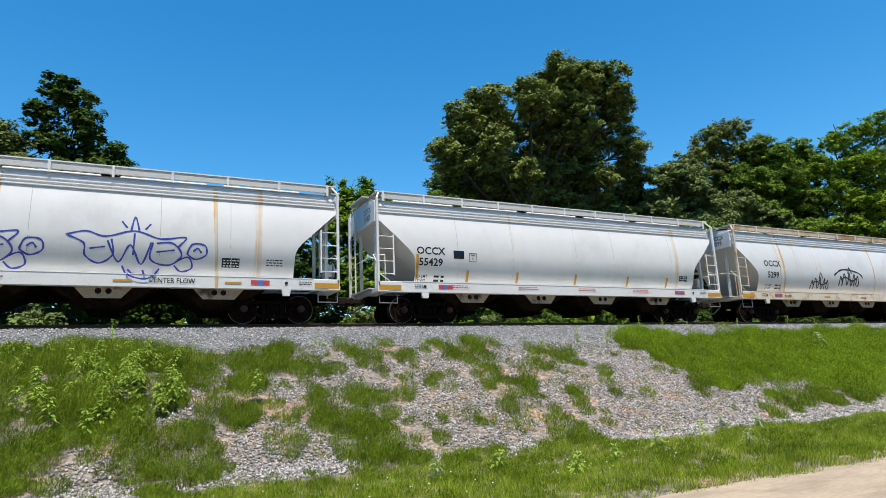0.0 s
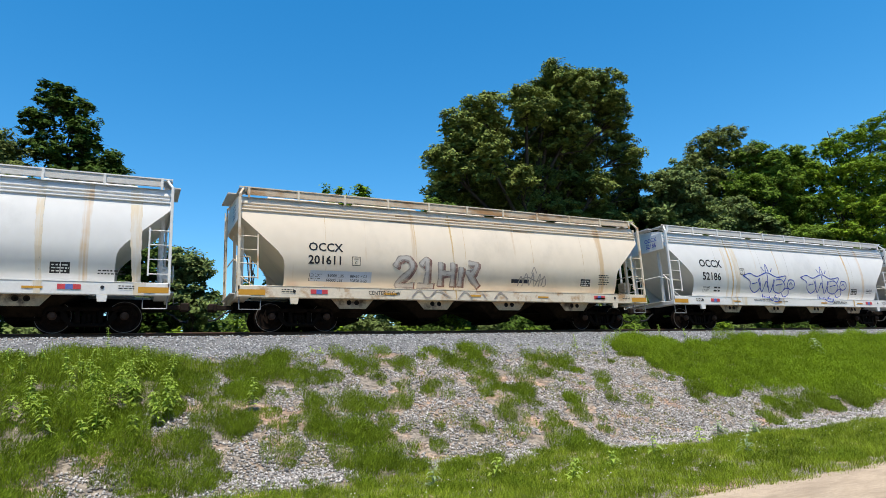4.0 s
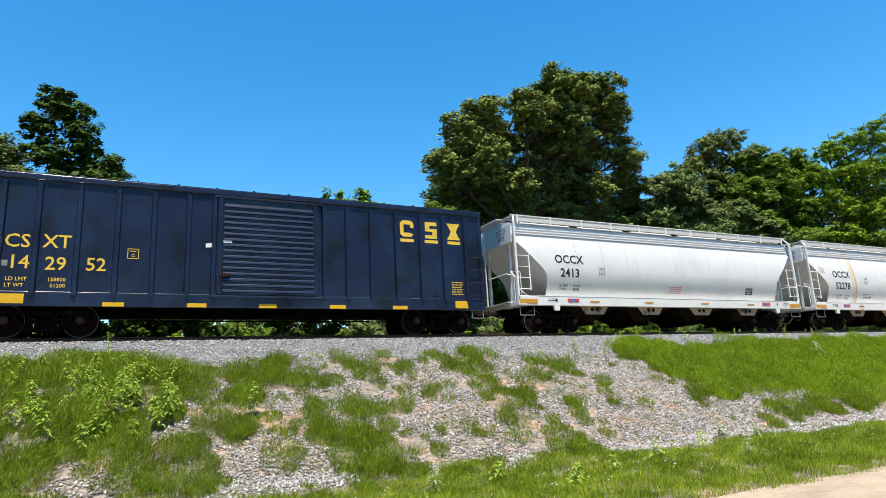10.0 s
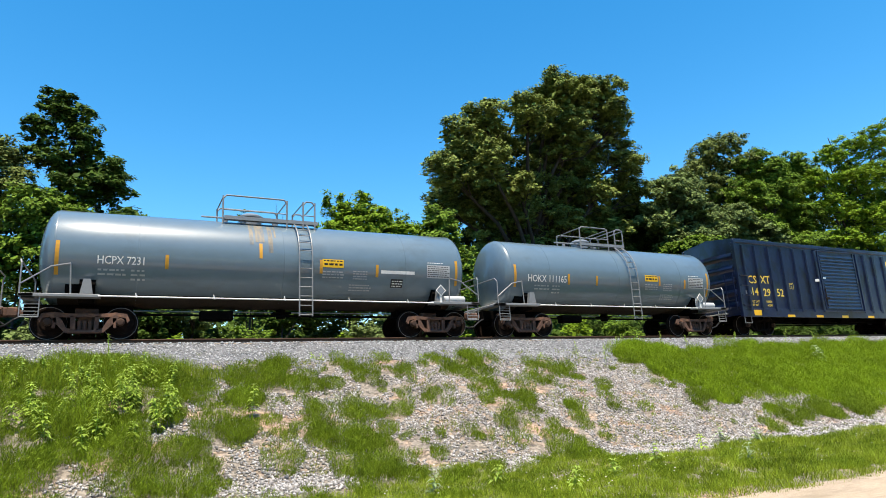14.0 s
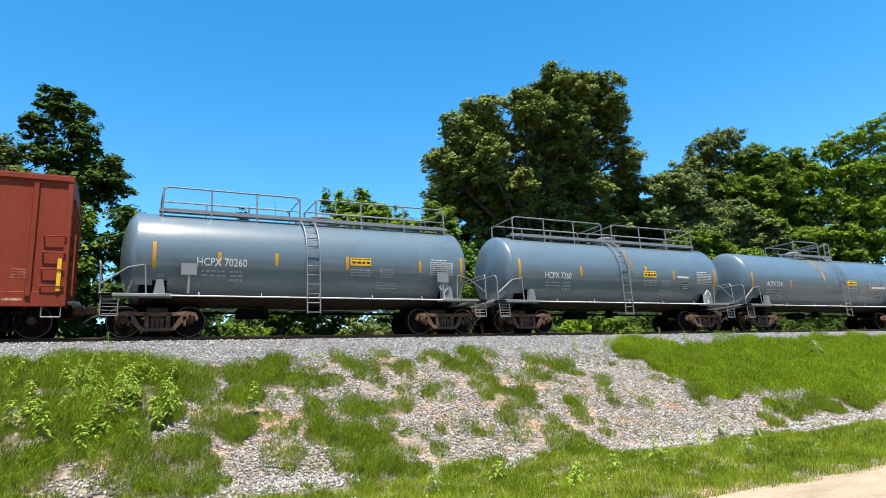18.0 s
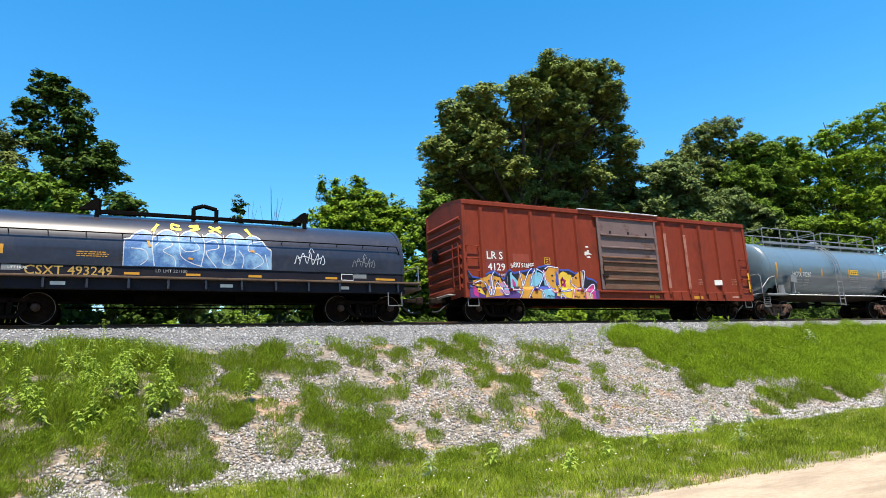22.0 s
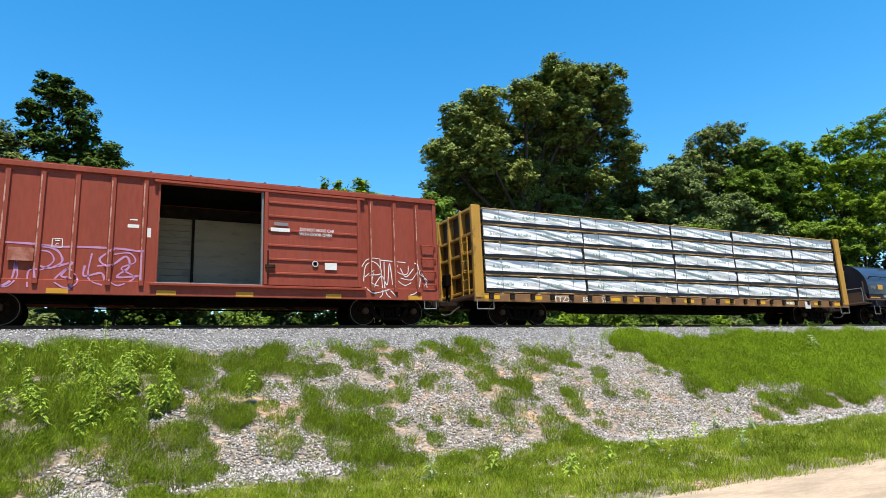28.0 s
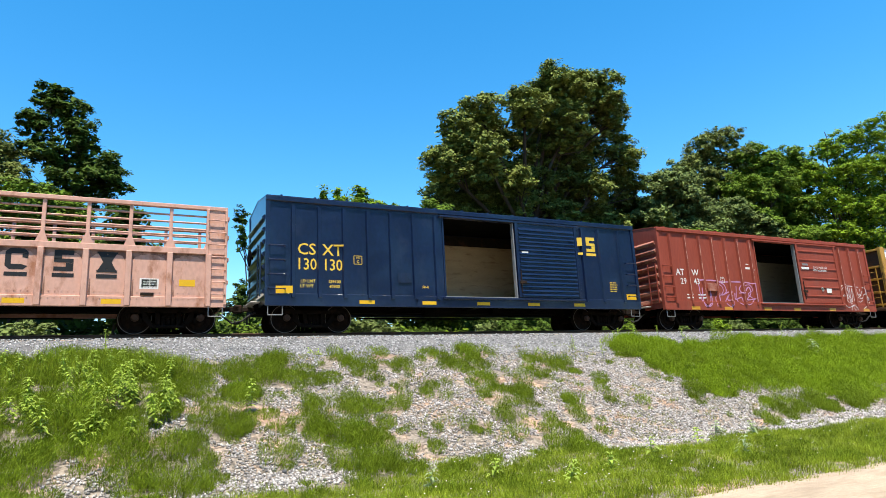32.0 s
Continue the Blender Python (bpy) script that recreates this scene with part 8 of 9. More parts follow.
t11, st11 = tank_car(-129.5, 12.55, 5.35, 1.47, "grey tank car with long railings along its top", ((-4.7, -0.45), (0.1, 5.0)), ("HCPX", "70260", -3.0, 0.235),
                     ((-4.9, 1.95, 2.75), (-3.08, 2.1, 2.5), (-1.35, 2.15, 2.55), (0.98, 2.1, 2.55), (3.65, 2.1, 2.5), (5.3, 1.8, 2.7)), -0.2, 1.45, plat=(-4.8, 5.1), dome=0.45)
for x in (-3.95, 4.45):
    part("sign_plate", Shape().box(x - 0.22, x + 0.22, -1.62, -1.6, 1.75, 2.1).box(x - 0.03, x + 0.03, -1.6, -1.4, 1.2, 1.8), M_GREYMETAL, t11)


# ---------------------------------------------------------------- coil car
# trough darker than the cover: shadow of the overhang put into the colour
M_TROUGH = surface("shaded_trough_black", (0.012, 0.012, 0.02), 0.5, 0, 0.3, 2, 0.05, 8, (0.02, 0.018, 0.018), 2.5, 0.6, spec=0.15)
M_DULLGOLD = surface("weathered_yellow_letters", (0.42, 0.27, 0.07), 0.65, 0, 0.25, 8)

def coil_car(place, L):
    car = car_thing("coil_steel_car", "black covered coil car with blue and white graffiti", "coil car", place)
    h, half = L / 2, 6.45
    R, zc = 1.40, 1.98

    def side(x, z):
        return -1.42 if z < zc else -math.sqrt(max(0.01, R * R - (z - zc) ** 2)) - 0.02
    ring = [(-1.42, 1.60), (-1.42, zc)] + [(-R * math.cos(math.pi * k / 16) - (0.02 if k < 8 else -0.02), zc + R * math.sin(math.pi * k / 16)) for k in range(1, 16)] + [(1.42, zc), (1.42, 1.60)]
    part("cover", Shape().skin([[(x, a, b) for a, b in ring] for x in (-half, -half + 0.04, -2, 2, half - 0.04, half)]), M_COIL, car, smooth=35)
    for x in (-half, -3.2, 0, 3.2, half):
        s = Shape().skin([[(x + d, a * 1.012, (b - 1.6) * 1.012 + 1.6) for a, b in ring] for d in (-0.05, 0.05)])
        if abs(x) == half:
            part("cover_hoop", s, M_COIL, car, smooth=35)
    part("grab_rail", Shape().pipe([(-half + 0.2, -1.38, 2.42), (-half + 0.25, -1.42, 2.56), (half - 0.2, -1.42, 2.56), (half - 0.1, -1.4, 2.3)], 0.018, 6), M_DARK, car)
    for k in range(14):
        x = -half + 0.5 + (2 * half - 1.0) * k / 13
        part("rail_bracket", Shape().rod((x, -1.42, 2.56), (x, -1.30, 2.50), 0.015, 5), M_DARK, car)
    # lifting gear on top
    for x in (-3.0, 3.2):
        part("lifting_bracket", Shape().box(x - 0.06, x + 0.06, -0.75, -0.6, 3.1, 3.75, 0.015).prism([(x - 0.5, 3.38), (x - 0.1, 3.72), (x + 0.12, 3.72), (x + 0.1, 3.4)], -0.72, -0.64, "y"), M_DARK, car)
        part("lifting_bracket", Shape().box(x - 0.06, x + 0.06, 0.6, 0.75, 3.1, 3.75, 0.015), M_DARK, car)
    part("top_beam", Shape().box(-2.9, 3.1, -0.7, -0.62, 3.30, 3.42, 0.01), M_DARK, car)
    part("lift_hook_post", Shape().pipe([(-0.3, -0.3, 3.3), (-0.3, -0.3, 3.75), (0.0, -0.3, 3.85), (0.4, -0.3, 3.75), (0.4, -0.3, 3.3)], 0.07), M_DARK, car)
    # trough, sills and steps
    part("trough_side", Shape().box(-half, half, -1.40, -1.2, 1.16, 1.62, 0.015).box(-half, half, 1.2, 1.40, 1.16, 1.62, 0.015), M_TROUGH, car)
    part("trough_floor", Shape().box(-half, half, -1.2, 1.2, 0.95, 1.3), M_DARK, car)
    for y in (-1, 1):
        part("side_walkway", Shape().box(-h + 0.05, h - 0.05, y * 1.30, y * 1.60, 1.24, 1.30, 0.01), M_BROWNEDGE, car)
        part("side_sill", Shape().box(-h + 0.6, h - 0.6, y * 1.36, y * 1.46, 0.92, 1.24, 0.012), M_TROUGH, car)
        for k in range(13):
            x = -h + 0.9 + (L - 1.8) * k / 12
            part("sill_gusset", Shape().prism([(x - 0.03, 0.95), (x + 0.03, 0.95), (x + 0.03, 1.24), (x - 0.03, 1.24)], y * 1.44, y * 1.58, "y"), M_COIL, car)
    for s in (-1, 1):
        part("end_platform", Shape().box(s * half, s * h, -1.5, 1.5, 1.05, 1.14, 0.012), M_BROWNEDGE, car)
        part("end_bulkhead", Shape().prism([(-1.36, 1.1), (1.36, 1.1), (1.2, 1.75), (-1.2, 1.75)], s * (half + 0.02), s * (half + 0.09)), M_BROWNEDGE, car)
        part("end_brace", Shape().rod((s * (half + 0.05), -1.2, 1.1), (s * (half + 0.1), -1.2, 2.3), 0.05).rod((s * (half + 0.05), 1.2, 1.1), (s * (half + 0.1), 1.2, 2.3), 0.05), M_COIL, car)
        part("end_handrail", Shape().pipe([(s * (h - 0.05), -1.4, 1.14), (s * (h - 0.05), -1.4, 1.9), (s * (h - 0.05), 0.2, 1.9)], 0.02), M_GREYMETAL, car)
        stirrup(car, s * (half - 0.1), s * (half - 0.6), -1.5, 0.5, 0.95, M_GREYMETAL)
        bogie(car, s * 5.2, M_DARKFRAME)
    underframe(car, h - 0.3)
    couplers(car, h - 0.1, 0.78)
    plate("yellow_label", -5.55, -5.1, 1.86, 2.12, side, M_ORANGE, car)
    for x in (-4.75,):
        lettering("LIFT HERE", 0.07, x, 1.5, M_WLET, car, flat(-1.405))
    small_print(-3.4, 2.0, 0.8, 3, 0.06, M_ORANGE, car, side, 4, 3)
    lettering("CSXT 493249", 0.25, -3.55, 1.45, M_DULLGOLD, car, flat(-1.40), 1.02)
    lettering("LD LMT 221100", 0.09, -0.95, 1.5, M_GREYMETAL, car, flat(-1.40))
    for x, w in ((-5.9, 0.45), (-2.0, 0.2), (-0.35, 0.2), (1.45, 0.2), (3.9, 0.2), (5.8, 0.35)):
        plate("reflector", x - w, x + w, 1.37, 1.44, flat(-1.40), M_ORANGE, car)
    for x in (-4.9, 4.9):
        plate("lift_label", x - 0.22, x + 0.22, 1.42, 1.58, flat(-1.40), M_GREYMETAL, car)
    for x in (-3.8, 0.6, 4.3):
        plate("white_label", x - 0.18, x + 0.18, 1.03, 1.13, flat(-1.46), M_WLET, car)
    sq = [[(4.25, 1.35), (4.25, 1.55), (4.65, 1.55), (4.65, 1.35), (4.25, 1.35)]]
    sprayed("stencil_frame", sq, 0.03, M_WLET, car, flat(-1.40), fine=1)
    M_PALERIM = surface("spray_pale_line", (0.55, 0.58, 0.62), 0.5, 0, 0.2, 4)
    # the mural: fat pale blue letters with white rims, a yellow crown line above
    tops = [(-2.15, 2.3), (-1.75, 2.6), (-1.1, 2.66), (-0.45, 2.66), (0.2, 2.64), (0.85, 2.66), (1.4, 2.6), (1.75, 2.2)]
    xs = np.linspace(-2.25, 1.95, 85)
    for off, grow, mat, label in ((0.006, 0.0, surface("spray_pale_rim", (0.50, 0.50, 0.52), 0.5, 0, 0.25, 3, stain=(0.42, 0.26, 0.16), stain_scale=2.5, stain_at=0.55), "pale sprayed rim of the mural"), (0.009, -0.045, surface("spray_pale_blue", (0.055, 0.15, 0.36), 0.5, 0, 0.25, 2, stain=(0.22, 0.40, 0.60), stain_scale=1.6, stain_at=0.52), "blue sprayed bubble letters")):
        vs, n = [], len(xs)
        for x in xs:
            hi = max(c + 0.16 - 0.9 * ((x - a) / 0.62) ** 2 for a, c in tops) + grow
            hi = max(hi, 1.66)
            for j in range(9):
                z = 1.62 + (hi - 1.62) * j / 8
                vs.append((x * (1 + grow * 0.25), side(x, z) - off, z))
        part("graffiti", Shape().add(vs, [(i * 9 + j, i * 9 + 9 + j, i * 9 + 10 + j, i * 9 + j + 1) for i in range(n - 1) for j in range(8)]), mat, car, label)
    rims = [[(-2.05, 2.15), (-1.7, 2.1), (-1.6, 1.85), (-1.8, 1.64)], [(-1.45, 2.7), (-1.5, 2.3), (-1.42, 1.64)], [(-1.42, 2.25), (-1.15, 2.5), (-0.95, 2.3), (-1.2, 2.1), (-0.9, 1.9), (-0.85, 1.64)], [(-0.8, 2.7), (-0.75, 2.3), (-0.55, 2.1), (-0.2, 2.2), (-0.35, 2.45)],
            [(-0.75, 2.3), (-0.7, 1.95), (-0.4, 1.75), (-0.1, 1.66)], [(-0.1, 2.7), (-0.05, 2.2), (-0.15, 1.64)], [(-0.05, 2.4), (0.25, 2.5), (0.35, 2.25), (0.0, 2.1), (0.3, 1.64)], [(0.5, 2.7), (0.55, 2.2), (0.48, 1.8), (0.75, 1.75), (0.85, 2.1), (0.82, 2.6)],
            [(1.05, 1.64), (1.1, 1.95), (0.95, 2.2)], [(1.7, 2.55), (1.3, 2.45), (1.25, 2.2), (1.55, 2.1), (1.7, 1.85), (1.4, 1.64)], [(1.75, 2.1), (1.85, 1.64)]]
    sprayed("graffiti", rims, 0.03, M_PALERIM, car, side, 0.0115, fine=8, label="white sprayed outlines of the letters")
    sprayed("graffiti", [[(-1.62, 2.42), (-1.55, 2.2)], [(-0.5, 1.9), (-0.38, 1.87)], [(1.3, 2.22), (1.42, 2.18)]], 0.08, SP["orange"], car, side, 0.024)
    sprayed("graffiti", [[(-1.5, 2.72), (-1.35, 3.0)], [(-0.75, 2.95), (-0.95, 3.02), (-0.95, 2.85), (-0.7, 2.84)], [(-0.2, 3.02), (-0.45, 2.98), (-0.2, 2.9), (-0.45, 2.82)], [(0.1, 3.02), (0.45, 2.8)], [(0.45, 3.02), (0.1, 2.8)], [(1.2, 3.0), (1.35, 2.72)]],
            0.11, SP["yellow"], car, side, 0.014, label="yellow sprayed crown line")
    for text, z, q in (("CSXT", 2.95, 0.17), ("493249", 2.7, 0.11)):
        ob = lettering(text, q, 0, z, M_DULLGOLD, car, flat(0), 1.1, name="end_lettering")
        for v in ob.data.vertices:
            v.co = (-half - 0.062, -0.05 - v.co.x, v.co.z)
    sprayed("graffiti", SCRAWL, 0.026, M_PALERIM, car, side, at=(3.15, 2.02), scale=0.62, label="white sprayed tag")
    sprayed("graffiti", SCRAWL, 0.02, M_GREYMETAL, car, side, at=(5.0, 1.95), scale=0.5)
    sprayed("graffiti", SCRAWL[:2], 0.02, M_GREYMETAL, car, side, at=(-6.0, 1.98), scale=0.4)
    return car


M_BROWNEDGE = surface("rusty_walkway", (0.12, 0.075, 0.05), 0.8, 0, 0.3, 3, 0.2, 20, (0.07, 0.05, 0.04), 3, 0.55)
coil_car(-160.9, 14.2)


# ---------------------------------------------------------------- centre-beam flat car with its timber
M_WRAP = surface("white_lumber_wrap", (0.80, 0.82, 0.84), 0.28, 0, 0.04, 2, 0.55, 2.6, stretch=(0.9, 1, 4))
M_WRAPBLACK = surface("wrap_edge_and_gap_black", (0.02, 0.02, 0.025), 0.35, 0, 0.3, 6)
M_TIMBER = surface("pale_timber", (0.50, 0.34, 0.18), 0.8, 0, 0.2, 4, stretch=(0.2, 3, 8))
M_WRAPGREEN = surface("green_print", (0.22, 0.33, 0.31), 0.5)
M_WRAPGREY = surface("grey_print", (0.45, 0.48, 0.49), 0.5)


def centre_beam_car(place):
    car = car_thing("centerbeam_flat_car", "mustard yellow centre-beam flat car with end bulkheads", "flat car", place)
    h = 11.27
    for s in (-1, 1):
        # bulkhead panel, dark brown behind the yellow frame
        part("bulkhead", Shape().box(s * (h - 0.36), s * (h - 0.30), -1.46, 1.46, 1.0, 4.42), M_DARKBROWN, car)
        for y in (-1.40, -0.5, 0.5, 1.40):
            part("bulkhead_post", Shape().box(s * (h - 0.30), s * (h - 0.06), y - 0.07, y + 0.07, 1.0, 4.44, 0.015), M_YELCAR, car)
        for y in (-1, 1):
            part("bulkhead_side", Shape().box(s * (h - 0.42), s * (h - 0.04), y * 1.42, y * 1.52, 0.95, 4.46, 0.012), M_YELCAR, car)
        for z in (1.25, 1.95, 2.7, 3.4, 4.36):
            part("bulkhead_beam", Shape().box(s * (h - 0.30), s * (h - 0.10), -1.42, 1.42, z - 0.05, z + 0.05, 0.01), M_YELCAR, car)
        e = Shape()
        for y in (-1.1, -0.65):
            e.box(s * (h - 0.04), s * h, y - 0.02, y + 0.02, 1.1, 3.3)
        lad = part("end_ladder", e, M_YELCAR, car)
        for k in range(6):
            part("rung", Shape().rod((s * (h - 0.02), -1.1, 0), (s * (h - 0.02), -0.65, 0), 0.014, 6), M_YELCAR, lad, m=pose(0, 0, 1.3 + 0.36 * k))
        stirrup(car, s * (h - 0.1), s * (h - 0.8), -1.5, 0.52, 0.86, M_GREYMETAL)
        part("brake_stand", Shape().box(s * (h - 0.02), s * (h + 0.2), 0.3, 0.7, 1.6, 2.1, 0.03).rod((s * (h + 0.1), 0.5, 1.0), (s * (h + 0.1), 0.5, 1.7), 0.05), M_DARK, car)
        bogie(car, s * 8.95, M_DARKFRAME)
    part("deck", Shape().box(-h, h, -1.45, 1.45, 0.98, 1.10, 0.01), M_DARKBROWN, car)
    part("center_beam", Shape().box(-h + 0.4, h - 0.4, -0.09, 0.09, 1.1, 4.2).box(-h + 0.4, h - 0.4, -0.3, 0.3, 4.2, 4.32, 0.01), M_YELCAR, car)
    for y in (-1, 1):
        part("side_sill", Shape().box(-h + 0.02, h - 0.02, y * 1.38, y * 1.50, 0.80, 1.10, 0.012), M_SILLBROWN, car)
    for k in range(24):
        x = -h + 0.7 + (2 * h - 1.4) * k / 23
        part("strap_winch", Shape().box(x - 0.09, x + 0.09, -1.58, -1.49, 0.90, 1.08, 0.015).rod((x - 0.11, -1.56, 1.09), (x + 0.11, -1.56, 1.09), 0.03), M_STEEL, car)
    for x, w in ((-10.6, 0.4), (-8.5, 0.22), (-6.8 + 2.2, 0.25), (-3.4, 0.25), (-0.4, 0.3), (2.2, 0.3), (4.4, 0.25), (6.6, 0.25), (8.6, 0.25), (10.4, 0.4)):
        plate("reflector", x - w, x + w, 0.9, 1.03, flat(-1.50), M_YELLOW, car)
    lettering("TTZX", 0.2, -7.3, 0.94, M_WLET, car, flat(-1.50), 1.2)
    lettering("856", 0.2, -6.1, 0.94, M_WLET, car, flat(-1.50), 1.0)
    lettering("575", 0.2, -5.15, 0.94, M_WLET, car, flat(-1.50), 1.0)
    small_print(6.2, 1.02, 0.9, 1, 0.24, M_WLET, car, flat(-1.50), 4, 3)
    part("white_sign", Shape().box(7.55, 7.95, -1.56, -1.54, 0.72, 1.06), M_WLET, car)
    underframe(car, h - 0.3)
    part("fish_belly_sill", Shape().prism([(-7.2, 0.98), (-5.6, 0.62), (5.6, 0.62), (7.2, 0.98)], -0.45, 0.45, "y"), M_DARK, car)
    couplers(car, h - 0.02, 0.7)
    return car


M_DARKBROWN = surface("rusty_brown_paint", (0.10, 0.05, 0.028), 0.8, 0, 0.3, 2, 0.2, 15)
M_SILLBROWN = surface("brown_sill", (0.22, 0.11, 0.05), 0.75, 0, 0.25, 2, 0.1, 15, (0.36, 0.20, 0.05), 2, 0.58)


def bundle(x0, x1, z0, z1, side, seed, topmost=False):
    """A wrapped timber pack: a wrinkled white wrap with a black lower edge, on bare boards."""
    rng = random.Random(seed)
    th = tagged(new("lumber_pack"), "timber pack in creased white plastic wrap with a black edge", "lumber pack", "timber packs on the flat car")
    w, hh = (x1 - x0) / 2, z1 - z0
    y_in, y_out = 0.34, 1.44
    nx, nz = (110, 18) if side < 0 else (16, 4)
    s = Shape()
    ph = rng.uniform(0, 50)
    vs = []
    rows = [(y_in + 0.02, hh - 0.0), ((y_in + y_out) / 2, hh - 0.0)] + [(y_out, hh - 0.01 - (hh - 0.13) * k / nz) for k in range(nz + 1)]
    for j, (y, z) in enumerate(rows):
        for i in range(nx + 1):
            x = -w + 2 * w * i / nx
            k = 0.0
            if j >= 2:
                q, p = z * 5.0 + x * 0.9, x * 0.35 - z * 0.5
                u = noise.noise((q * 0.7 + ph, p * 0.7 + ph, 0.3))
                v = noise.noise((q * 1.5 + ph, p * 0.6, ph))
                w2 = noise.noise((q * 2.9 - ph, p * 1.1, ph))
                k = 0.04 * u + 0.024 * v + 0.012 * w2 - 0.02 * abs(v) - 0.02
            vs.append((x, side * (y + k), z - (0.012 * noise.noise((x * 2, ph, 0)) if j == len(rows) - 1 else 0)))
    n = nx + 1
    s.add(vs, [(j * n + i, j * n + i + 1, j * n + n + i + 1, j * n + n + i) for j in range(len(rows) - 1) for i in range(nx)])
    part("wrap", s, M_WRAP, th, smooth=60)
    # pack ends in black, the dark of the gaps between packs put into colour
    for e in (-1, 1):
        part("wrap_end", Shape().box(e * (w - 0.002), e * (w - 0.02), side * y_in, side * y_out, 0.12, hh - 0.01), M_WRAPBLACK, th)
    b = Shape()
    vs, m = [], 30
    for j in range(3):
        for i in range(m + 1):
            x = -w + 2 * w * i / m
            z = 0.205 - 0.12 * j / 2 + 0.022 * noise.noise((x * 1.4 + ph, 3.3, 0)) * (1 if j == 0 else 0.3)
            vs.append((x, side * (y_out + 0.025 + 0.02 * noise.noise((x * 3 + ph, z * 4, 1))), z))
    b.add(vs, [(j * (m + 1) + i, j * (m + 1) + i + 1, (j + 1) * (m + 1) + i + 1, (j + 1) * (m + 1) + i) for j in range(2) for i in range(m)])
    part("black_edge", b, M_WRAPBLACK, th, "black printed lower edge of the wrap")
    part("timber_core", Shape().box(-w + 0.03, w - 0.03, side * (y_in + 0.02), side * (y_out - 0.03), 0.05, 0.13).box(-w + 0.04, w - 0.04, side * (y_in + 0.03), side * (y_out - 0.12), 0.13, hh - 0.05), M_TIMBER, th)
    if topmost:
        part("top_board", Shape().box(-w + 0.02, w - 0.02, side * (y_out - 0.16), side * (y_out + 0.02), hh, hh + 0.035, 0.006), M_TIMBER, th)
    for k in range(3):
        x = -w * 0.7 + w * 0.7 * k
        part("bearer", Shape().box(x - 0.05, x + 0.05, side * y_in, side * (y_out + 0.01), 0, 0.05), M_TIMBER, th)
        part("strap", Shape().box(x - 0.006, x + 0.006, side * (y_out + 0.062), side * (y_out + 0.066), 0.05, hh), M_WRAPBLACK, th)
    if side < 0:
        x = -w + rng.uniform(0.1, 0.5)
        while x < w - 0.9:
            z = hh * 0.55 + rng.uniform(-0.05, 0.06)
            y = -(y_out + 0.06)
            mat = M_WRAPGREEN if rng.random() < 0.6 else M_WRAPGREY
            cols = [(x, -0.05), (x + 0.08, 0.09), (x + 0.16, -0.05), (x + 0.19, -0.049)]
            for c in range(11):
                a0 = x + 0.2 + c * 0.055
                cols += [(a0, 0.07 if c in (0, 3, 7, 8) else 0.035), (a0 + 0.038, 0.07 if c in (0, 3, 7, 8) else 0.035), (a0 + 0.038, -0.047), (a0 + 0.055, -0.047)]
            s = Shape().add([(a, y, z + b) for a, c in cols for b in (-0.05, c)], [(2 * i, 2 * i + 2, 2 * i + 3, 2 * i + 1) for i in range(len(cols) - 1)])
            part("printed_mark", s, mat, th)
            x += rng.uniform(1.05, 1.3)
    return th


centre_beam_car(-180.73)
SEAMS = [-10.72, -6.0, -0.95, 3.0, 7.3, 10.72]
for tier in range(5):
    for k in range(5):
        j0, j1 = (0.05 * math.sin(tier * 2.3 + k * 1.7) if 0 < q < 5 else 0 for q in (k, k + 1))
        for side in (-1, 1):
            a, b = SEAMS[k] + j0 + 0.004, SEAMS[k + 1] + j1 - 0.004
            z = 1.105 + tier * 0.652
            pack = bundle(a, b, z, z + 0.645, side, tier * 10 + k + (0 if side < 0 else 100), tier == 4)
            LOADS.append((pack, ((a + b) / 2, 0, z), -180.73))


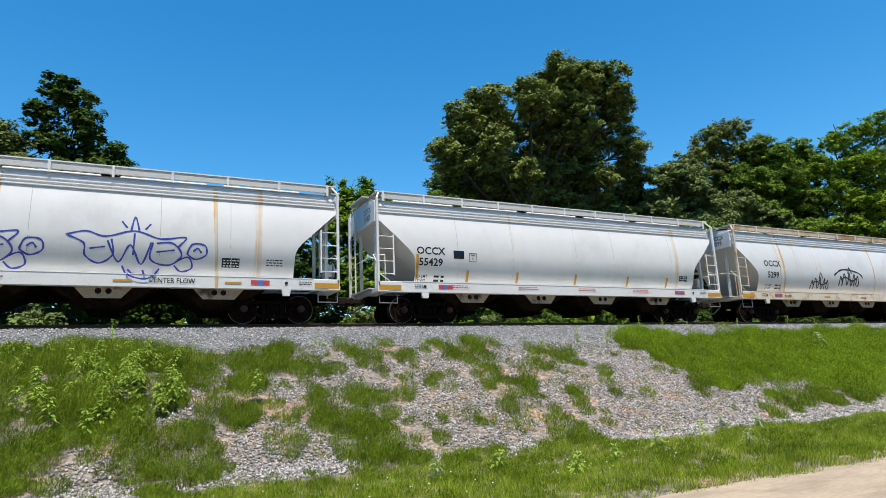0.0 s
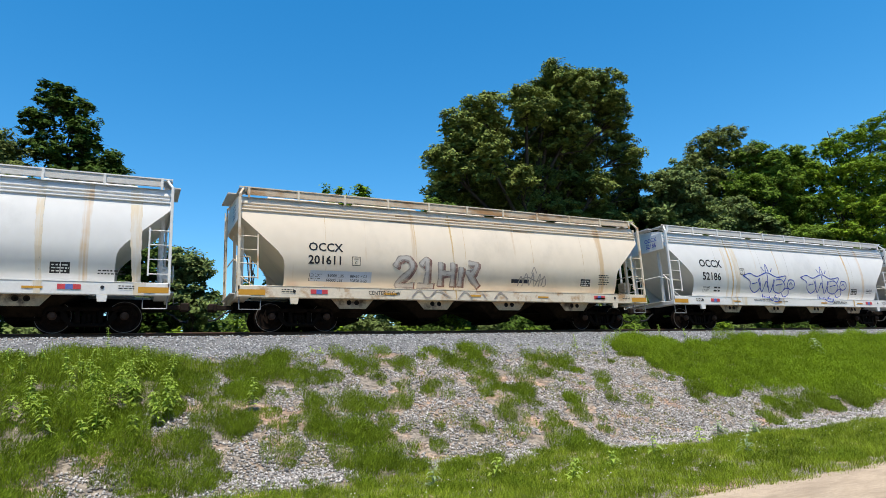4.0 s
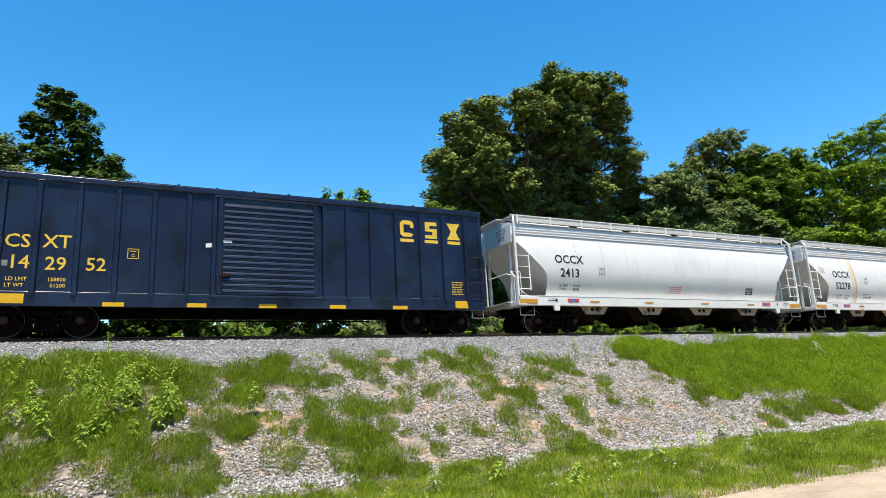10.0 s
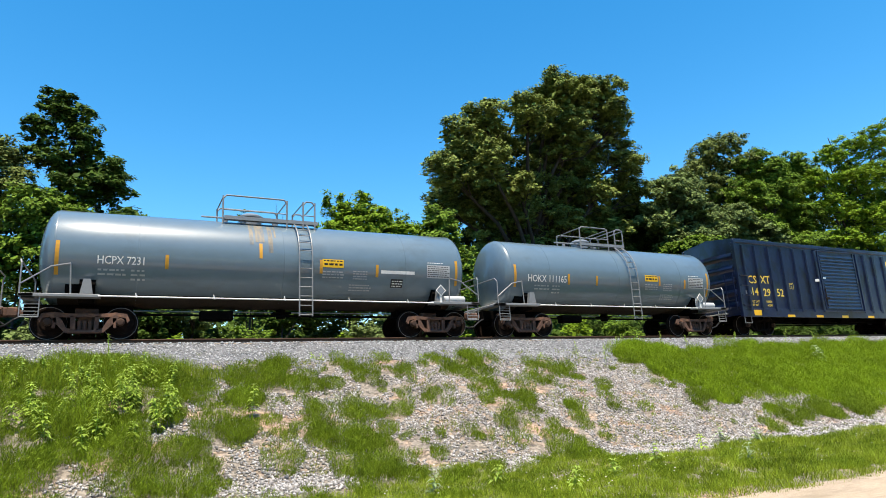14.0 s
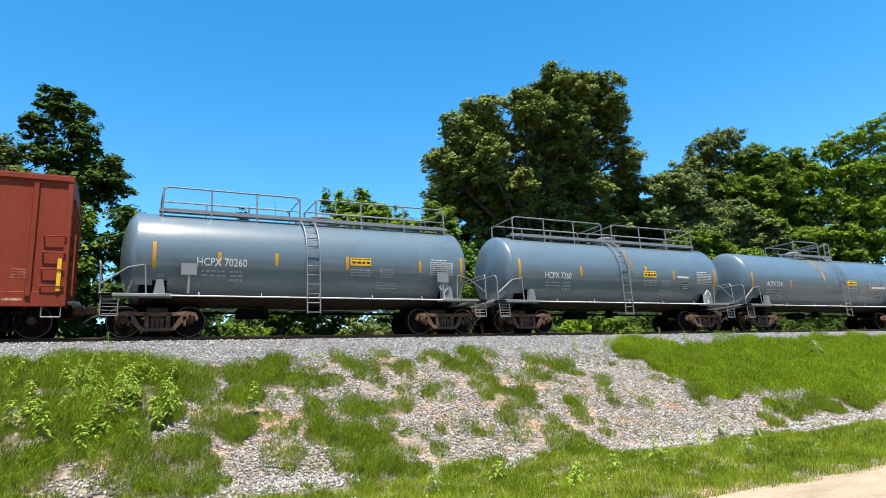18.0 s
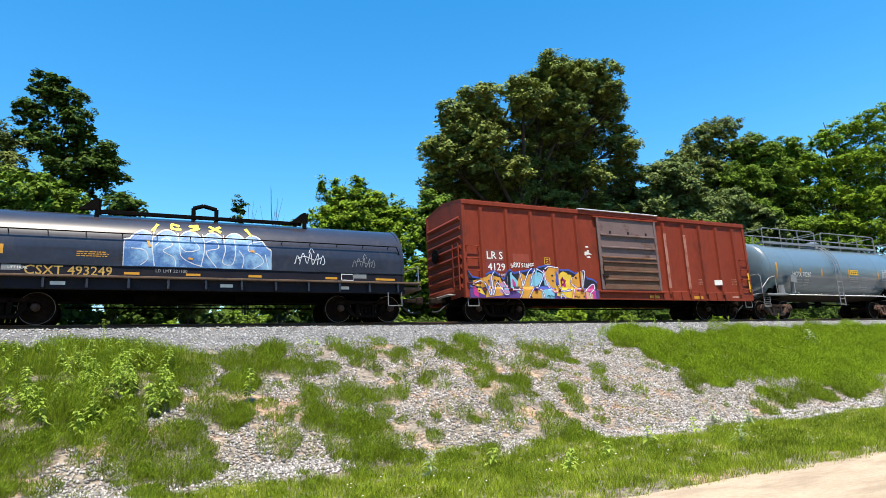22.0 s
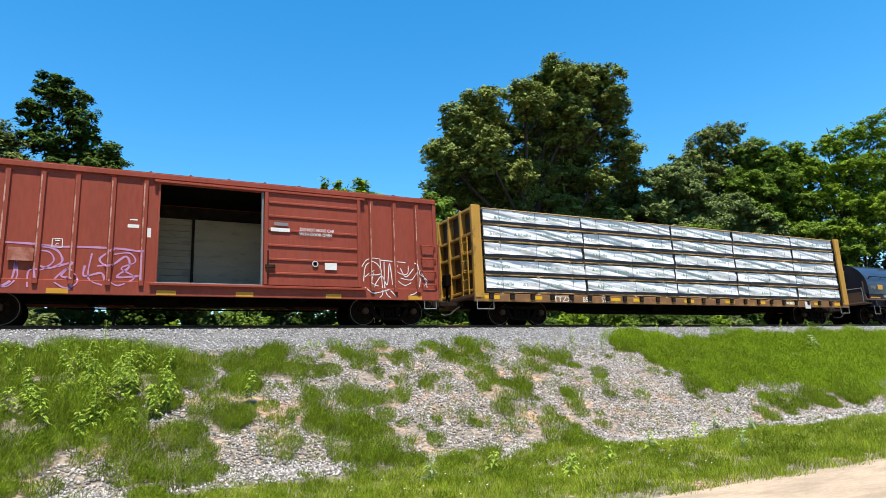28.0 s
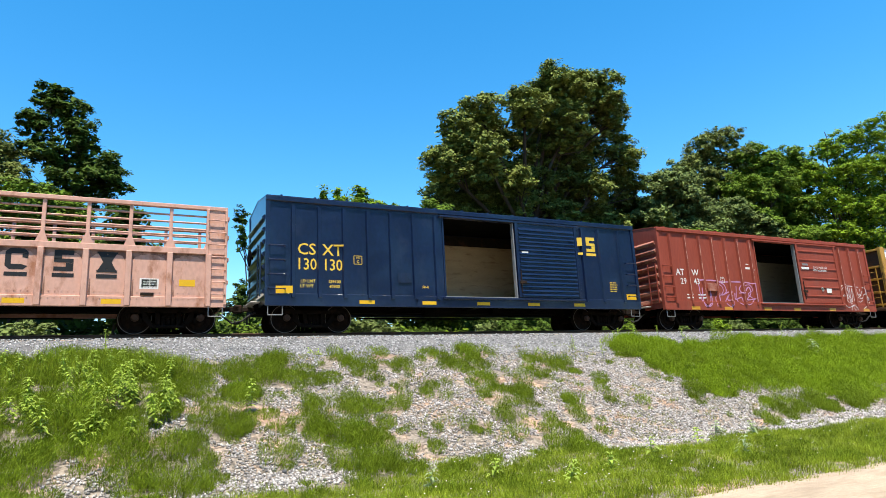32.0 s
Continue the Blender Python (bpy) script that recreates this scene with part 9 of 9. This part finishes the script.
# ---------------------------------------------------------------- faded pink gondola
M_SOOT = surface("brown_grime", (0.20, 0.105, 0.08), 0.85, 0, 0.25, 3, 0, 40, (0.42, 0.24, 0.19), 3.5, 0.5, (1, 1, 0.6))
def gondola(place, L):
    car = car_thing("woodchip_gondola", "faded pink gondola with black lettering and an open rail top", "gondola", place)
    h = L / 2
    y = 1.46
    for s in (-1, 1):
        part("side_wall", Shape().box(-h + 0.05, h - 0.05, s * (y - 0.03), s * y, 0.78, 2.36), M_PINK, car)
        part("top_chord", Shape().box(-h, h, s * (y - 0.1), s * (y + 0.07), 2.32, 2.50, 0.012), M_PINK, car)
        part("side_sill", Shape().box(-h, h, s * (y - 0.08), s * (y + 0.04), 0.72, 1.02, 0.012), M_PINK, car)
        for k in range(16):
            x = 8.12 - k * 1.08
            if x < -h + 0.2:
                break
            part("side_stake", Shape().box(x - 0.075, x + 0.075, s * y, s * (y + 0.115), 0.74, 2.33, 0.012), M_PINK, car)
            part("rail_post", Shape().box(x - 0.05, x + 0.05, s * (y - 0.06), s * (y + 0.02), 2.5, 3.78, 0.01), M_PINK, car)
            part("post_gusset", Shape().prism([(x - 0.17, 2.46), (x + 0.17, 2.46), (x + 0.05, 2.78), (x - 0.05, 2.78)], s * (y + 0.022), s * (y + 0.045), "y"), M_PINK, car)
        part("top_rail", Shape().box(-h, h, s * (y - 0.1), s * (y + 0.06), 3.72, 3.84, 0.012), M_PINK, car)
        for z in (2.70, 2.90, 3.10, 3.30, 3.52):
            part("guard_rail", Shape().rod((-h + 0.1, s * (y - 0.05), z), (h - 0.6, s * (y - 0.05), z), 0.03, 6), M_PINK, car)
    for s in (-1, 1):
        part("end_wall", Shape().box(s * (h - 0.08), s * (h - 0.02), -y, y, 0.78, 3.8), M_PINK, car)
        part("corner_panel", Shape().box(s * (h - 0.62), s * (h - 0.02), -y - 0.03, -y + 0.02, 0.8, 3.74).box(s * (h - 0.62), s * (h - 0.54), -y - 0.09, -y, 0.8, 3.74, 0.01).box(s * (h - 0.08), s * h, -y - 0.09, -y, 0.8, 3.74, 0.01), M_PINK, car)
        ladder(car, s * (h - 0.05), s * (h - 0.55), 1.1, 3.4, 7, -1.50, M_PINK, 0.02, (False, False), 0.06)
        for z in (1.5, 2.2, 2.9, 3.5):
            part("end_beam", Shape().box(s * (h - 0.02), s * (h + 0.06), -y, y, z - 0.06, z + 0.06, 0.012), M_PINK, car)
        stirrup(car, s * (h - 0.1), s * (h - 0.5), -1.48, 0.45, 0.78, M_GREYMETAL)
        bogie(car, s * (h - 1.56), M_DARKFRAME)
    part("floor", Shape().box(-h, h, -y + 0.05, y - 0.05, 0.95, 1.03), M_DARK, car)
    underframe(car, h - 0.4)
    couplers(car, h, 0.66)
    k = 0
    for x0 in [8.12 - 1.08 * i for i in range(15)]:
        s = Shape()
        for i in range(7):
            x = x0 - 0.98 + i * 0.15
            s.box(x - 0.012, x + 0.012, -y - 0.015, -y, 1.14, 1.165).box(x - 0.012, x + 0.012, -y - 0.055, -y, 0.95, 0.975)
        part("rivet_row", s, M_PINK, car)

    def side(x, z):
        return -y if z > 1.02 else -y - 0.04
    for i, x in enumerate((3.27, 4.36, 5.42)):
        glyph(i, x, 1.98, 0.52, 0.60, M_BLACK, car, side)
    black_box(car, 6.52, 1.40, side, 0.2, 0.12)
    plate("white_frame", 6.27, 6.77, 1.24, 1.55, side, M_WLET, car, 0.003)
    reflectors(car, (3.28, 5.57), 0.86, side, M_YELLOW, 0.25, 0.07)
    reflectors(car, (7.54,), 1.44, side, M_YELLOW, 0.22, 0.1)
    for x in (0.8, -1.5, -3.8, -6.0):
        reflectors(car, (x,), 0.86, side, M_YELLOW, 0.25, 0.07)
    for k in range(15):
        x1 = 8.12 - 1.08 * k - 0.09
        x0 = x1 - 0.9
        vs = []
        for i in range(13):
            u = i / 12
            lo = 2.06 + 0.20 * (1 - (2 * u - 1) ** 2) ** 0.6 + 0.02 * math.sin(i * 2.3 + k)
            for z in (lo, 2.32):
                vs.append((x0 + (x1 - x0) * u, -y - 0.004, z))
        part("soot_stain", Shape().add(vs, [(2 * i, 2 * i + 2, 2 * i + 3, 2 * i + 1) for i in range(12)]), M_SOOT, car)
        for dx in (0.02, 0.9):
            part("rust_run", Shape().add([(x0 + dx, -y - 0.005, 1.02), (x0 + dx + 0.05, -y - 0.005, 1.02), (x0 + dx + 0.035, -y - 0.005, 1.02 + 0.5 + 0.3 * math.sin(k * 3.1 + dx)), (x0 + dx + 0.012, -y - 0.005, 1.5)], [(0, 1, 2, 3)]), M_SOOT, car)
    part("placard_pocket", Shape().box(6.3, 6.65, -y - 0.06, -y, 1.05, 1.13, 0.01), M_STEEL, car)
    return car


gondola(-235.6, 17.3)


# ---------------------------------------------------------------- motion
PACE = [8.022, 7.834, 7.513, 7.296, 7.083, 7.059, 6.694, 6.650, 6.511]   # metres a second, every four seconds


def travelled(t):
    """Metres that the train has gone by t seconds."""
    s, k = 0.0, 0
    while k < 8 and t > 4 * (k + 1):
        s += 2 * (PACE[k] + PACE[k + 1])
        k += 1
    u = t - 4 * k
    k2 = min(k + 1, 8)
    return s + PACE[k] * u + (PACE[k2] - PACE[k]) * u * u / 8


def motions():
    for thing, x in CARS:
        walk(thing, [(t, pose(x + travelled(t), 0, 0)) for t in range(0, 33)])
    for thing, (dx, dy, dz), x in LOADS:
        walk(thing, [(t, pose(x + dx + travelled(t), dy, dz)) for t in range(0, 33)])
    turns = [(k / 15, math.degrees(travelled(k / 15) / WHEEL_R)) for k in range(0, 481)]
    for wheel, dx in WHEELS:
        walk(wheel, [(t, pose(dx, 0, WHEEL_R, 0, a % 360, 0)) for t, a in turns])


motions()
